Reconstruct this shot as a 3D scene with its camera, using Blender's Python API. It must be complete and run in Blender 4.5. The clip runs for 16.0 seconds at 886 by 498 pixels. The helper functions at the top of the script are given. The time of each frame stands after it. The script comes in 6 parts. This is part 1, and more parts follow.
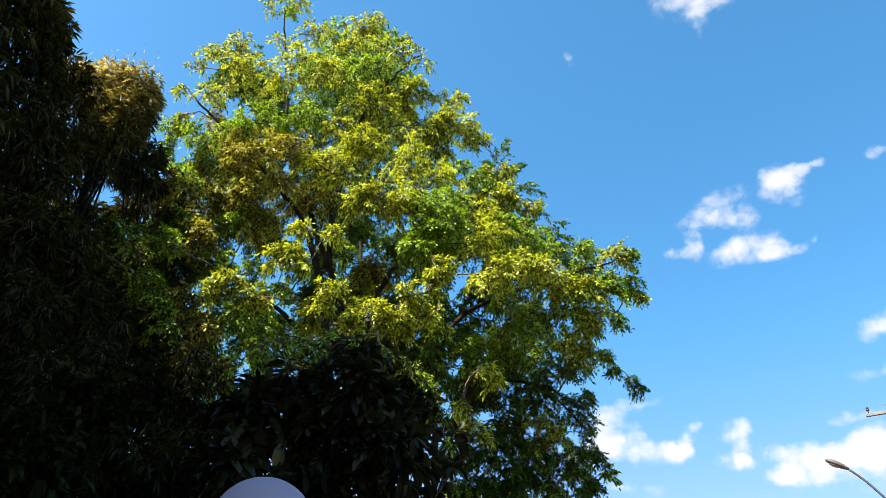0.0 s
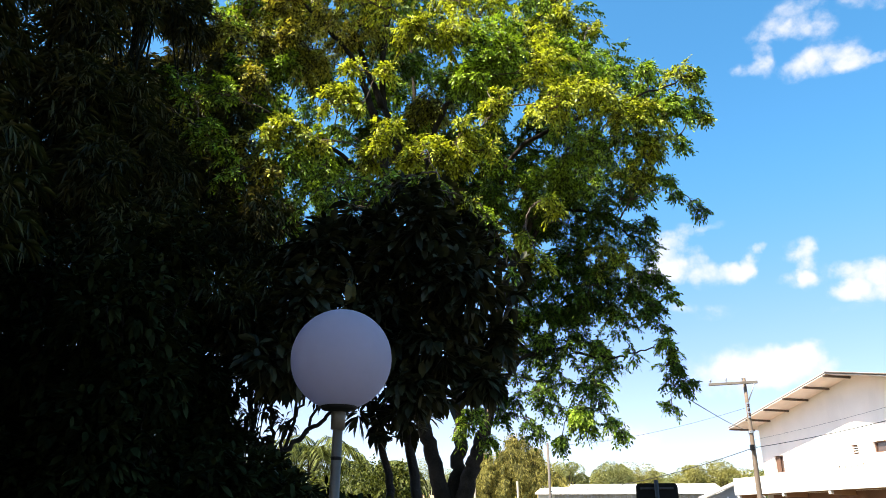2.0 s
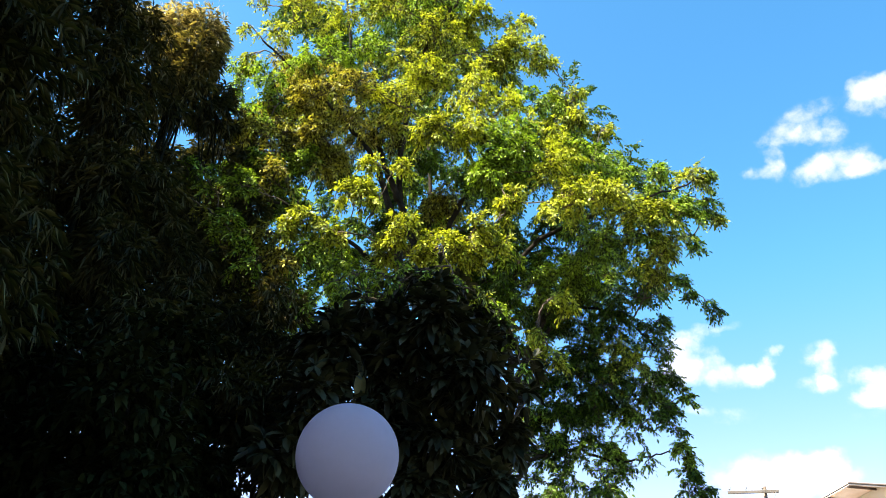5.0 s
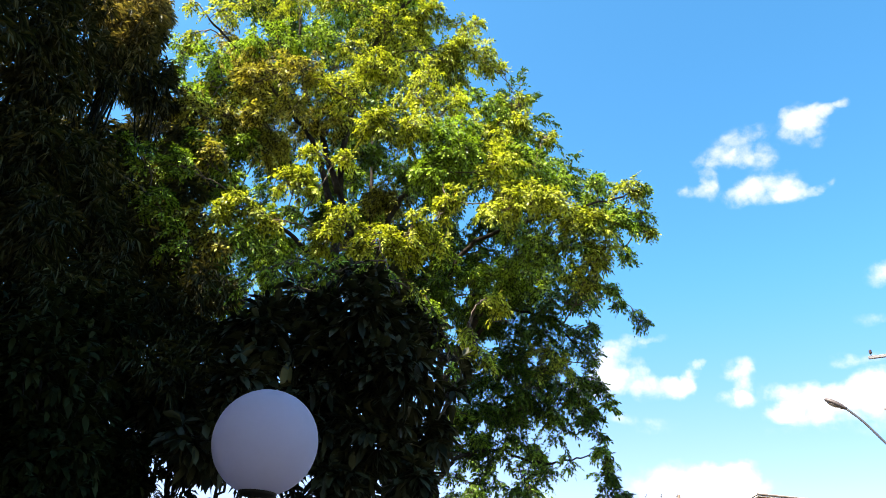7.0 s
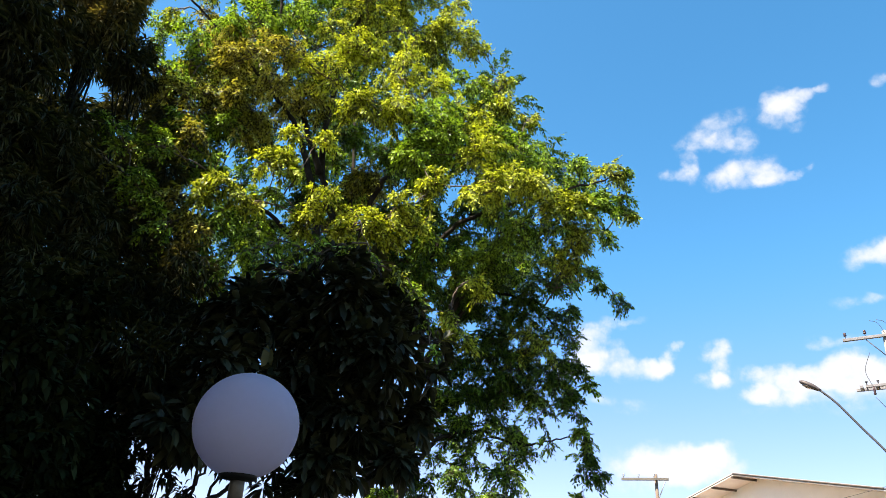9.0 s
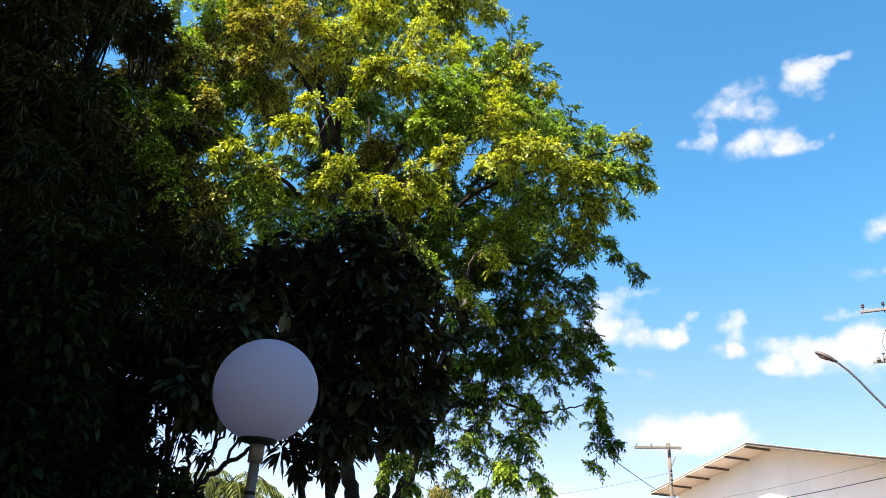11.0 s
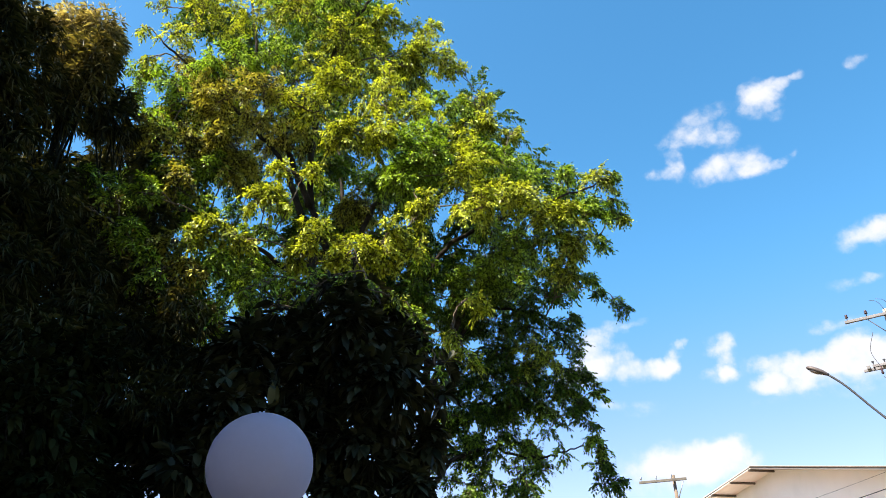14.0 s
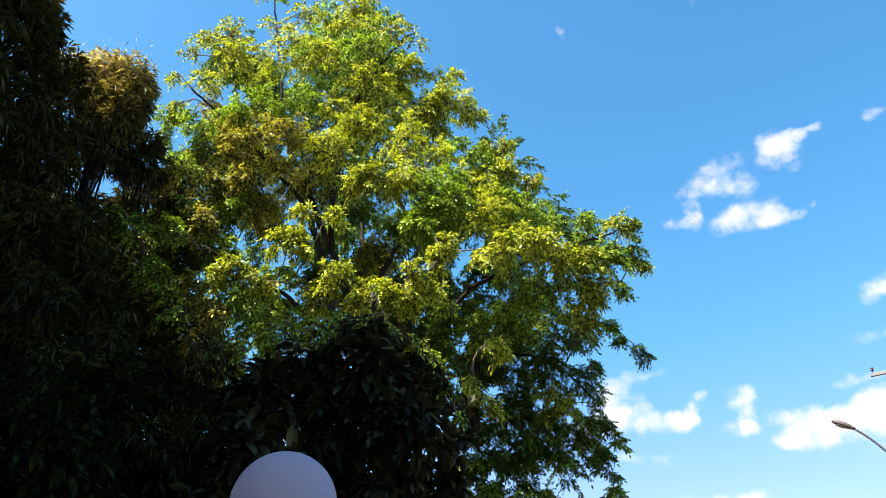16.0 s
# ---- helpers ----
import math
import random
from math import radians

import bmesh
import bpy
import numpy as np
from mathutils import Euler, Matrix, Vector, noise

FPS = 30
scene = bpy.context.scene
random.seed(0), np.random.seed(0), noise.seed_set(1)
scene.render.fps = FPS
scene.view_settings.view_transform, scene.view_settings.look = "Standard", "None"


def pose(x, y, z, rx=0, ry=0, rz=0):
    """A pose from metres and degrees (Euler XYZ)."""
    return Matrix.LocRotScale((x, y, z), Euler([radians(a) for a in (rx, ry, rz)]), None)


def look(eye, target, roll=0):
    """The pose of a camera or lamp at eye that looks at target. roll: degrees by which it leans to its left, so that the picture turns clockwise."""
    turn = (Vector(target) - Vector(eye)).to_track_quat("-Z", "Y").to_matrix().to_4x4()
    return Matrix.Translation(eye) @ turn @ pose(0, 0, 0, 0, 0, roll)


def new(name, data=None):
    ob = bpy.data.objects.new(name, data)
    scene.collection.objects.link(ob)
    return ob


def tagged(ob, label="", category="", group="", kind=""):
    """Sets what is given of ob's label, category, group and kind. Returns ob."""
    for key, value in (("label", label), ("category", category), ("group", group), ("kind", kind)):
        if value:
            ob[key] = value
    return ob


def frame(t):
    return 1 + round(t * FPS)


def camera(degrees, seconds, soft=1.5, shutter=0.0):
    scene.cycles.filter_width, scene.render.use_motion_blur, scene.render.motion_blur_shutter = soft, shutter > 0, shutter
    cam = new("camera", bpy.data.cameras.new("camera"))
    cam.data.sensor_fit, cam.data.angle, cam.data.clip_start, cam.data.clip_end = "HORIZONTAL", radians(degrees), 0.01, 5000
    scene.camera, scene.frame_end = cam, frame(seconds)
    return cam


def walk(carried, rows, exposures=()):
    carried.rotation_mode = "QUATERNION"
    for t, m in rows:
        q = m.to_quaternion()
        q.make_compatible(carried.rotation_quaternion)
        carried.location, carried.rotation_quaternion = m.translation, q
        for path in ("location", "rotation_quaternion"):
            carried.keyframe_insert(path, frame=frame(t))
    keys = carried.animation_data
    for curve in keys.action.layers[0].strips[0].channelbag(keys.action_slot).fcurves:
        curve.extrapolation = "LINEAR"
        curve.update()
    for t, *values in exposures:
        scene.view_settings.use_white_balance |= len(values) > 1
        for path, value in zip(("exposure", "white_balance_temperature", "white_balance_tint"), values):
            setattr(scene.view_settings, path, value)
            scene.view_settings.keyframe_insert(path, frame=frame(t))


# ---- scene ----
cam = camera(61.8, 16.0, soft=0.4)
PATH = [
    (0, pose(0.001, -0.004, 1.613, 123.11, -1.01, -4.75)),
    (0.2, pose(0.011, -0.004, 1.613, 121.66, -0.65, -4.45)),
    (0.5, pose(0.019, -0.004, 1.611, 120.66, -1.28, -4.16)),
    (0.7, pose(0.016, -0.003, 1.608, 119.21, -1.86, -4.83)),
    (1, pose(0.006, -0.000, 1.601, 113.39, -0.99, -2.15)),
    (1.2, pose(-0.002, 0.001, 1.597, 109.73, 0.18, -0.76)),
    (1.5, pose(-0.008, 0.002, 1.594, 108.50, 0.13, 0.04)),
    (1.7, pose(-0.008, 0.001, 1.596, 108.75, -0.25, 0.74)),
    (2, pose(-0.008, -0.002, 1.605, 110.37, -0.31, 0.58)),
    (2.2, pose(-0.010, -0.005, 1.614, 112.32, -0.40, 1.62)),
    (2.5, pose(-0.016, -0.007, 1.621, 113.87, -2.13, -0.24)),
    (2.7, pose(-0.018, -0.007, 1.621, 115.12, -1.89, -0.95)),
    (3, pose(-0.018, -0.006, 1.619, 115.79, -3.07, -1.86)),
    (3.2, pose(-0.018, -0.005, 1.616, 115.68, -3.67, -1.64)),
    (3.5, pose(-0.019, -0.004, 1.612, 115.20, -3.52, -1.71)),
    (3.7, pose(-0.020, -0.005, 1.615, 114.51, -3.75, -2.03)),
    (4, pose(-0.022, -0.007, 1.621, 114.93, -3.19, -1.26)),
    (4.2, pose(-0.019, -0.006, 1.619, 115.52, -2.38, -0.95)),
    (6.3, pose(0.011, -0.001, 1.602, 119.00, -2.83, 2.40)),
    (6.5, pose(0.014, -0.000, 1.601, 118.87, -3.75, 0.37)),
    (6.7, pose(0.016, 0.002, 1.595, 118.80, -3.72, -2.63)),
    (7, pose(0.020, 0.004, 1.588, 117.77, -3.04, -4.93)),
    (7.2, pose(0.024, 0.003, 1.591, 117.73, -2.79, -6.13)),
    (7.5, pose(0.028, 0.001, 1.596, 117.67, -2.59, -7.58)),
    (7.7, pose(0.025, 0.001, 1.595, 117.47, -2.61, -7.83)),
    (8, pose(0.020, 0.002, 1.594, 117.17, -2.38, -7.40)),
    (8.2, pose(0.021, 0.001, 1.596, 116.79, -2.38, -7.02)),
    (8.5, pose(0.024, 0.000, 1.600, 116.34, -2.59, -6.69)),
    (8.7, pose(0.022, 0.000, 1.599, 116.44, -2.64, -6.54)),
    (10.8, pose(0.009, 0.002, 1.594, 114.50, -3.35, -5.46)),
    (11, pose(0.008, 0.002, 1.594, 113.97, -3.45, -5.41)),
    (11.2, pose(0.007, 0.002, 1.594, 113.62, -3.08, -4.97)),
    (11.5, pose(-0.000, 0.001, 1.596, 114.00, -2.49, -3.03)),
    (11.7, pose(-0.009, -0.001, 1.603, 114.12, -2.34, -1.77)),
    (12, pose(-0.023, -0.004, 1.613, 115.70, -1.07, 0.37)),
    (12.2, pose(-0.027, -0.005, 1.614, 117.46, 1.12, 0.95)),
    (12.5, pose(-0.028, -0.005, 1.614, 120.75, 1.93, -0.72)),
    (12.7, pose(-0.027, -0.004, 1.611, 122.47, 1.50, -1.73)),
    (13, pose(-0.024, 0.000, 1.599, 121.93, 1.10, -3.13)),
    (13.2, pose(-0.023, 0.003, 1.590, 121.83, 1.40, -3.54)),
    (13.5, pose(-0.021, 0.005, 1.584, 120.74, 1.53, -2.95)),
    (13.7, pose(-0.012, 0.003, 1.589, 118.90, 1.46, -4.03)),
    (14, pose(0.010, -0.000, 1.600, 117.96, 2.30, -4.25)),
    (14.2, pose(0.021, -0.000, 1.601, 117.79, 1.88, -4.23)),
    (14.5, pose(0.027, -0.000, 1.601, 118.59, 0.77, -3.48)),
    (14.7, pose(0.022, 0.000, 1.600, 119.51, 0.24, -4.10)),
    (15, pose(0.007, 0.001, 1.597, 120.97, 0.86, -3.58)),
    (15.2, pose(-0.002, 0.001, 1.596, 120.55, 0.41, -1.31)),
    (15.5, pose(-0.014, 0.002, 1.594, 120.86, -0.15, -0.73)),
    (15.7, pose(-0.021, 0.004, 1.588, 121.67, 0.29, -2.01)),
    (16, pose(-0.032, 0.009, 1.574, 121.60, 1.06, -3.47)),
]

walk(cam, PATH, [(0.0, 1.68), (1.6, 1.68), (3.0, 1.8), (4.2, 1.85), (6.3, 2.23), (7.0, 1.98), (7.8, 1.68), (11.0, 1.66), (12.5, 1.8), (14.0, 1.64), (16.0, 1.77)])

# ---- daylight: clear sky with a few cumulus clouds, sun high from the left ----
SUN_EL, SUN_DIR = 54.0, Vector((-0.87, -0.49, 0.0)).normalized()
SUN_VEC = Vector((SUN_DIR.x * math.cos(radians(SUN_EL)), SUN_DIR.y * math.cos(radians(SUN_EL)), math.sin(radians(SUN_EL))))
sun = new("sun", bpy.data.lights.new("sun", "SUN"))
sun.data.energy, sun.data.angle, sun.data.color = 5.0, radians(0.53), (1.0, 0.91, 0.76)
sun.matrix_world = look(SUN_VEC * 60, (0, 0, 0))


def chain(nt, op, a, b=None, c=None):
    """A math node; a, b, c are sockets or numbers."""
    n = nt.nodes.new("ShaderNodeMath")
    n.operation = op
    for i, v in enumerate((a, b, c)):
        if v is None:
            continue
        if isinstance(v, (int, float)):
            n.inputs[i].default_value = v
        else:
            nt.links.new(v, n.inputs[i])
    return n.outputs[0]


# clouds, billow by billow: azimuth and elevation of the middle, half width, half height (degrees), thickness
CLOUD_UPPER = [
    (33.12, 34.96, 0.79, 0.80, 0.67), (34.17, 35.33, 1.23, 0.72, 0.84), (35.29, 35.25, 1.07, 0.55, 0.76), (36.67, 35.29, 0.96, 0.35, 0.76), (37.39, 35.42, 0.43, 0.31, 0.59),
    (33.59, 34.23, 0.97, 0.72, 0.67), (34.52, 33.59, 0.96, 0.48, 0.51), (35.06, 33.17, 0.57, 0.28, 0.42), (34.81, 34.47, 0.97, 0.59, 0.59), (41.66, 34.91, 0.65, 0.38, 0.46),
    (42.19, 34.97, 0.37, 0.30, 0.46), (41.15, 34.68, 0.46, 0.30, 0.33),
]
CLOUD_BODY = [
    (29.46, 34.91, 1.25, 0.57, 0.49), (30.87, 34.82, 0.89, 0.49, 0.44), (28.11, 34.33, 1.25, 0.58, 0.56), (30.09, 33.73, 1.72, 0.81, 0.56), (31.31, 33.06, 0.68, 0.89, 0.49),
    (26.99, 33.68, 1.25, 0.50, 0.56), (28.31, 33.23, 1.38, 0.49, 0.56), (30.29, 32.73, 1.21, 0.41, 0.44), (25.75, 33.55, 0.50, 0.33, 0.41), (26.32, 32.86, 0.99, 0.33, 0.41),
    (26.29, 32.11, 0.49, 0.66, 0.73), (26.30, 31.26, 0.78, 0.58, 0.73), (25.03, 31.29, 0.98, 0.33, 0.65), (24.02, 31.52, 0.49, 0.29, 0.65),
]
CLOUD_BASE = [
    (28.08, 30.49, 0.76, 0.57, 0.74), (29.10, 30.93, 0.95, 0.74, 0.74), (29.96, 31.61, 1.20, 0.57, 0.57), (30.61, 30.65, 1.41, 0.73, 0.74), (32.24, 30.93, 1.17, 0.72, 0.74),
    (32.70, 30.22, 1.02, 0.64, 0.74), (31.55, 30.05, 1.40, 0.40, 0.66), (34.14, 29.99, 0.55, 0.28, 0.49), (35.05, 30.18, 0.64, 0.27, 0.57), (35.65, 30.36, 0.36, 0.23, 0.49),
    (30.90, 48.67, 2.99, 0.79, 0.60), (33.34, 48.27, 2.35, 0.55, 0.70), (31.03, 47.44, 1.06, 0.63, 0.45), (30.76, 46.70, 0.46, 0.48, 0.35), (28.44, 49.22, 1.83, 0.56, 0.40),
    (17.52, 47.18, 0.49, 0.25, 0.50), (17.76, 46.74, 0.37, 0.33, 0.35), (31.59, 49.70, 3.64, 0.86, 0.80),
]
CLOUD_SWEEP = [
    (18.93, 20.72, 1.25, 0.50, 0.81), (20.68, 20.84, 0.89, 0.21, 0.54), (17.11, 20.14, 1.25, 0.67, 0.76), (17.67, 19.29, 1.54, 0.75, 0.81), (16.94, 18.52, 1.10, 0.75, 0.86),
    (19.54, 18.78, 0.52, 0.66, 0.43), (18.57, 17.84, 1.51, 0.74, 0.97), (20.57, 17.13, 1.70, 0.65, 1.08), (22.23, 17.22, 0.93, 0.65, 1.08), (22.93, 17.75, 0.42, 0.65, 0.97),
    (23.35, 18.50, 0.38, 0.57, 0.86), (23.84, 18.98, 0.34, 0.36, 0.86), (15.09, 17.19, 1.30, 0.58, 0.97), (16.41, 17.54, 1.30, 0.83, 0.86),
]
CLOUD_HOOK = [
    (26.50, 18.62, 0.76, 0.56, 0.70), (25.78, 17.99, 0.59, 0.36, 0.70), (27.10, 18.05, 0.58, 0.71, 0.70), (26.59, 17.14, 0.58, 0.71, 0.80), (26.04, 16.35, 0.91, 0.47, 0.80),
    (26.78, 16.17, 0.57, 0.55, 0.70), (27.18, 19.01, 0.51, 0.28, 0.40), (27.73, 16.08, 0.57, 0.39, 0.40), (27.89, 16.82, 0.49, 0.39, 0.35), (33.64, 18.38, 0.72, 0.45, 0.60),
    (34.81, 18.39, 0.79, 0.34, 0.50), (36.05, 18.38, 0.86, 0.33, 0.50), (32.91, 18.11, 0.56, 0.23, 0.30), (17.78, 15.02, 0.93, 0.37, 0.35), (20.58, 14.59, 1.24, 0.48, 0.30),
    (28.92, 13.86, 1.18, 0.38, 0.30),
]
CLOUD_BANK = [
    (29.24, 16.48, 0.89, 0.54, 0.70), (30.87, 16.30, 1.59, 0.69, 1.00), (29.12, 15.19, 1.00, 0.54, 1.00), (30.60, 15.22, 1.58, 0.76, 1.10), (32.63, 16.09, 1.57, 0.75, 1.00),
    (34.78, 16.18, 1.74, 0.93, 1.10), (35.42, 17.18, 1.17, 0.59, 1.00), (35.93, 15.66, 1.52, 1.10, 1.00), (33.13, 15.30, 1.55, 0.75, 0.90), (34.85, 14.03, 1.88, 0.58, 0.50),
    (31.83, 14.37, 1.55, 0.52, 0.40), (37.70, 15.76, 1.87, 1.08, 1.00),
]
CLOUD_SIDE = [
    (37.10, 23.67, 1.05, 0.62, 0.90), (39.03, 23.92, 1.45, 0.61, 1.00), (40.03, 23.54, 1.23, 0.75, 1.00), (41.53, 23.82, 1.22, 0.67, 0.90), (36.32, 20.86, 1.24, 0.35, 0.50),
    (37.61, 20.87, 0.82, 0.27, 0.40),
]
CLOUD_LOW = [
    (19.81, 10.87, 1.67, 0.90, 0.80), (22.12, 10.70, 2.05, 1.21, 1.10), (24.37, 10.52, 1.82, 1.19, 1.10), (25.96, 11.36, 1.00, 0.63, 1.00), (25.46, 10.42, 1.60, 0.98, 1.00),
    (20.83, 9.58, 2.47, 1.01, 0.90), (27.59, 10.23, 0.79, 0.35, 0.50), (18.01, 8.94, 1.04, 0.41, 0.30), (13.32, 6.07, 1.46, 0.67, 0.80), (11.69, 6.32, 1.69, 0.59, 0.60),
    (14.92, 5.82, 0.83, 0.41, 0.50), (19.42, 14.60, 1.07, 0.50, 0.35), (17.84, 15.15, 0.86, 0.42, 0.30),
]
CLOUD_AROUND = [
    (-52.0, 24.0, 6.0, 2.2, 1.0), (78.0, 30.0, 7.0, 2.5, 1.0), (118.0, 18.0, 8.0, 2.5, 1.0), (-140.0, 22.0, 8.0, 2.8, 1.0), (170.0, 40.0, 6.0, 3.0, 0.9),
]


def make_world():
    world = bpy.data.worlds.new("daylight")
    scene.world = world
    world.use_nodes = True
    nt = world.node_tree
    nt.nodes.clear()
    out = nt.nodes.new("ShaderNodeOutputWorld")
    sky = nt.nodes.new("ShaderNodeTexSky")
    sky.sky_type, sky.sun_disc = "NISHITA", False
    sky.sun_elevation = radians(SUN_EL)
    sky.sun_rotation = math.atan2(SUN_DIR.x, SUN_DIR.y)
    sky.altitude, sky.air_density, sky.dust_density, sky.ozone_density = 600, 1.0, 1.3, 1.5
    bg = nt.nodes.new("ShaderNodeBackground")
    bg.inputs["Strength"].default_value = SKY_STRENGTH
    vivid = nt.nodes.new("ShaderNodeHueSaturation")
    vivid.inputs["Saturation"].default_value, vivid.inputs["Hue"].default_value = 1.3, 0.487
    nt.links.new(sky.outputs[0], vivid.inputs["Color"])
    tc = nt.nodes.new("ShaderNodeTexCoord")
    sep = nt.nodes.new("ShaderNodeSeparateXYZ")
    nt.links.new(tc.outputs["Generated"], sep.inputs[0])
    az = chain(nt, "MULTIPLY", chain(nt, "ARCTAN2", sep.outputs["X"], sep.outputs["Y"]), 180 / math.pi)
    el = chain(nt, "MULTIPLY", chain(nt, "ARCSINE", sep.outputs["Z"]), 180 / math.pi)
    # paler, bluer air towards the horizon
    low = nt.nodes.new("ShaderNodeHueSaturation")
    low.inputs["Saturation"].default_value, low.inputs["Hue"].default_value, low.inputs["Value"].default_value = 1.08, 0.535, 0.84
    nt.links.new(sky.outputs[0], low.inputs["Color"])
    height = nt.nodes.new("ShaderNodeMapRange")
    height.interpolation_type = "SMOOTHSTEP"
    height.inputs["From Min"].default_value, height.inputs["From Max"].default_value = 3.0, 27.0
    nt.links.new(el, height.inputs["Value"])
    air = nt.nodes.new("ShaderNodeMix")
    air.data_type = "RGBA"
    nt.links.new(height.outputs[0], air.inputs["Factor"])
    nt.links.new(low.outputs[0], air.inputs["A"])
    nt.links.new(vivid.outputs[0], air.inputs["B"])
    nt.links.new(air.outputs["Result"], bg.inputs["Color"])
    fine = nt.nodes.new("ShaderNodeTexNoise")
    fine.inputs["Scale"].default_value, fine.inputs["Detail"].default_value, fine.inputs["Roughness"].default_value = 46, 7, 0.6
    nt.links.new(tc.outputs["Generated"], fine.inputs["Vector"])
    curl = nt.nodes.new("ShaderNodeTexNoise")
    curl.inputs["Scale"].default_value, curl.inputs["Detail"].default_value = 38, 3
    nt.links.new(tc.outputs["Generated"], curl.inputs["Vector"])
    wsep = nt.nodes.new("ShaderNodeSeparateColor")
    nt.links.new(curl.outputs["Color"], wsep.inputs[0])
    both = nt.nodes.new("ShaderNodeCombineXYZ")
    nt.links.new(chain(nt, "MULTIPLY_ADD", chain(nt, "SUBTRACT", wsep.outputs[0], 0.5), 1.5, az), both.inputs[0])
    nt.links.new(chain(nt, "MULTIPLY_ADD", chain(nt, "SUBTRACT", wsep.outputs[1], 0.5), 1.1, el), both.inputs[1])
    field = 0.0
    for a0, e0, ra, re, thick in CLOUD_UPPER + CLOUD_BODY + CLOUD_BASE + CLOUD_SWEEP + CLOUD_HOOK + CLOUD_BANK + CLOUD_SIDE + CLOUD_LOW + CLOUD_AROUND:
        rel = nt.nodes.new("ShaderNodeVectorMath")
        rel.operation = "MULTIPLY_ADD"
        nt.links.new(both.outputs[0], rel.inputs[0])
        ra, re = ra * 1.55, re * 1.55
        rel.inputs[1].default_value, rel.inputs[2].default_value = (1 / ra, 1 / re, 0), (-a0 / ra, -e0 / re, 0)
        dot = nt.nodes.new("ShaderNodeVectorMath")
        dot.operation = "DOT_PRODUCT"
        nt.links.new(rel.outputs[0], dot.inputs[0])
        nt.links.new(rel.outputs[0], dot.inputs[1])
        one = chain(nt, "SUBTRACT", 1.0, dot.outputs["Value"])
        one.node.use_clamp = True
        field = chain(nt, "MULTIPLY_ADD", one, thick, field)
    field = chain(nt, "MINIMUM", field, 1.75)
    grain = chain(nt, "MULTIPLY_ADD", fine.outputs[0], 2.0, -1.05)
    dense = chain(nt, "ADD", field, chain(nt, "MULTIPLY", grain, chain(nt, "MINIMUM", chain(nt, "MULTIPLY", field, 2.0), 1.0)))
    ramp = nt.nodes.new("ShaderNodeMapRange")
    ramp.interpolation_type = "SMOOTHSTEP"
    ramp.inputs["From Min"].default_value, ramp.inputs["From Max"].default_value = 0.08, 1.85
    ramp.inputs["To Max"].default_value = 0.95
    nt.links.new(dense, ramp.inputs["Value"])
    cloud = nt.nodes.new("ShaderNodeBackground")
    cloud.inputs["Color"].default_value = (0.95, 0.95, 1.0, 1)
    cloud.inputs["Strength"].default_value = CLOUD_STRENGTH
    mix = nt.nodes.new("ShaderNodeMixShader")
    nt.links.new(ramp.outputs[0], mix.inputs[0])
    nt.links.new(bg.outputs[0], mix.inputs[1])
    nt.links.new(cloud.outputs[0], mix.inputs[2])
    nt.links.new(mix.outputs[0], out.inputs[0])


SKY_STRENGTH, CLOUD_STRENGTH = 0.1, 0.355
make_world()


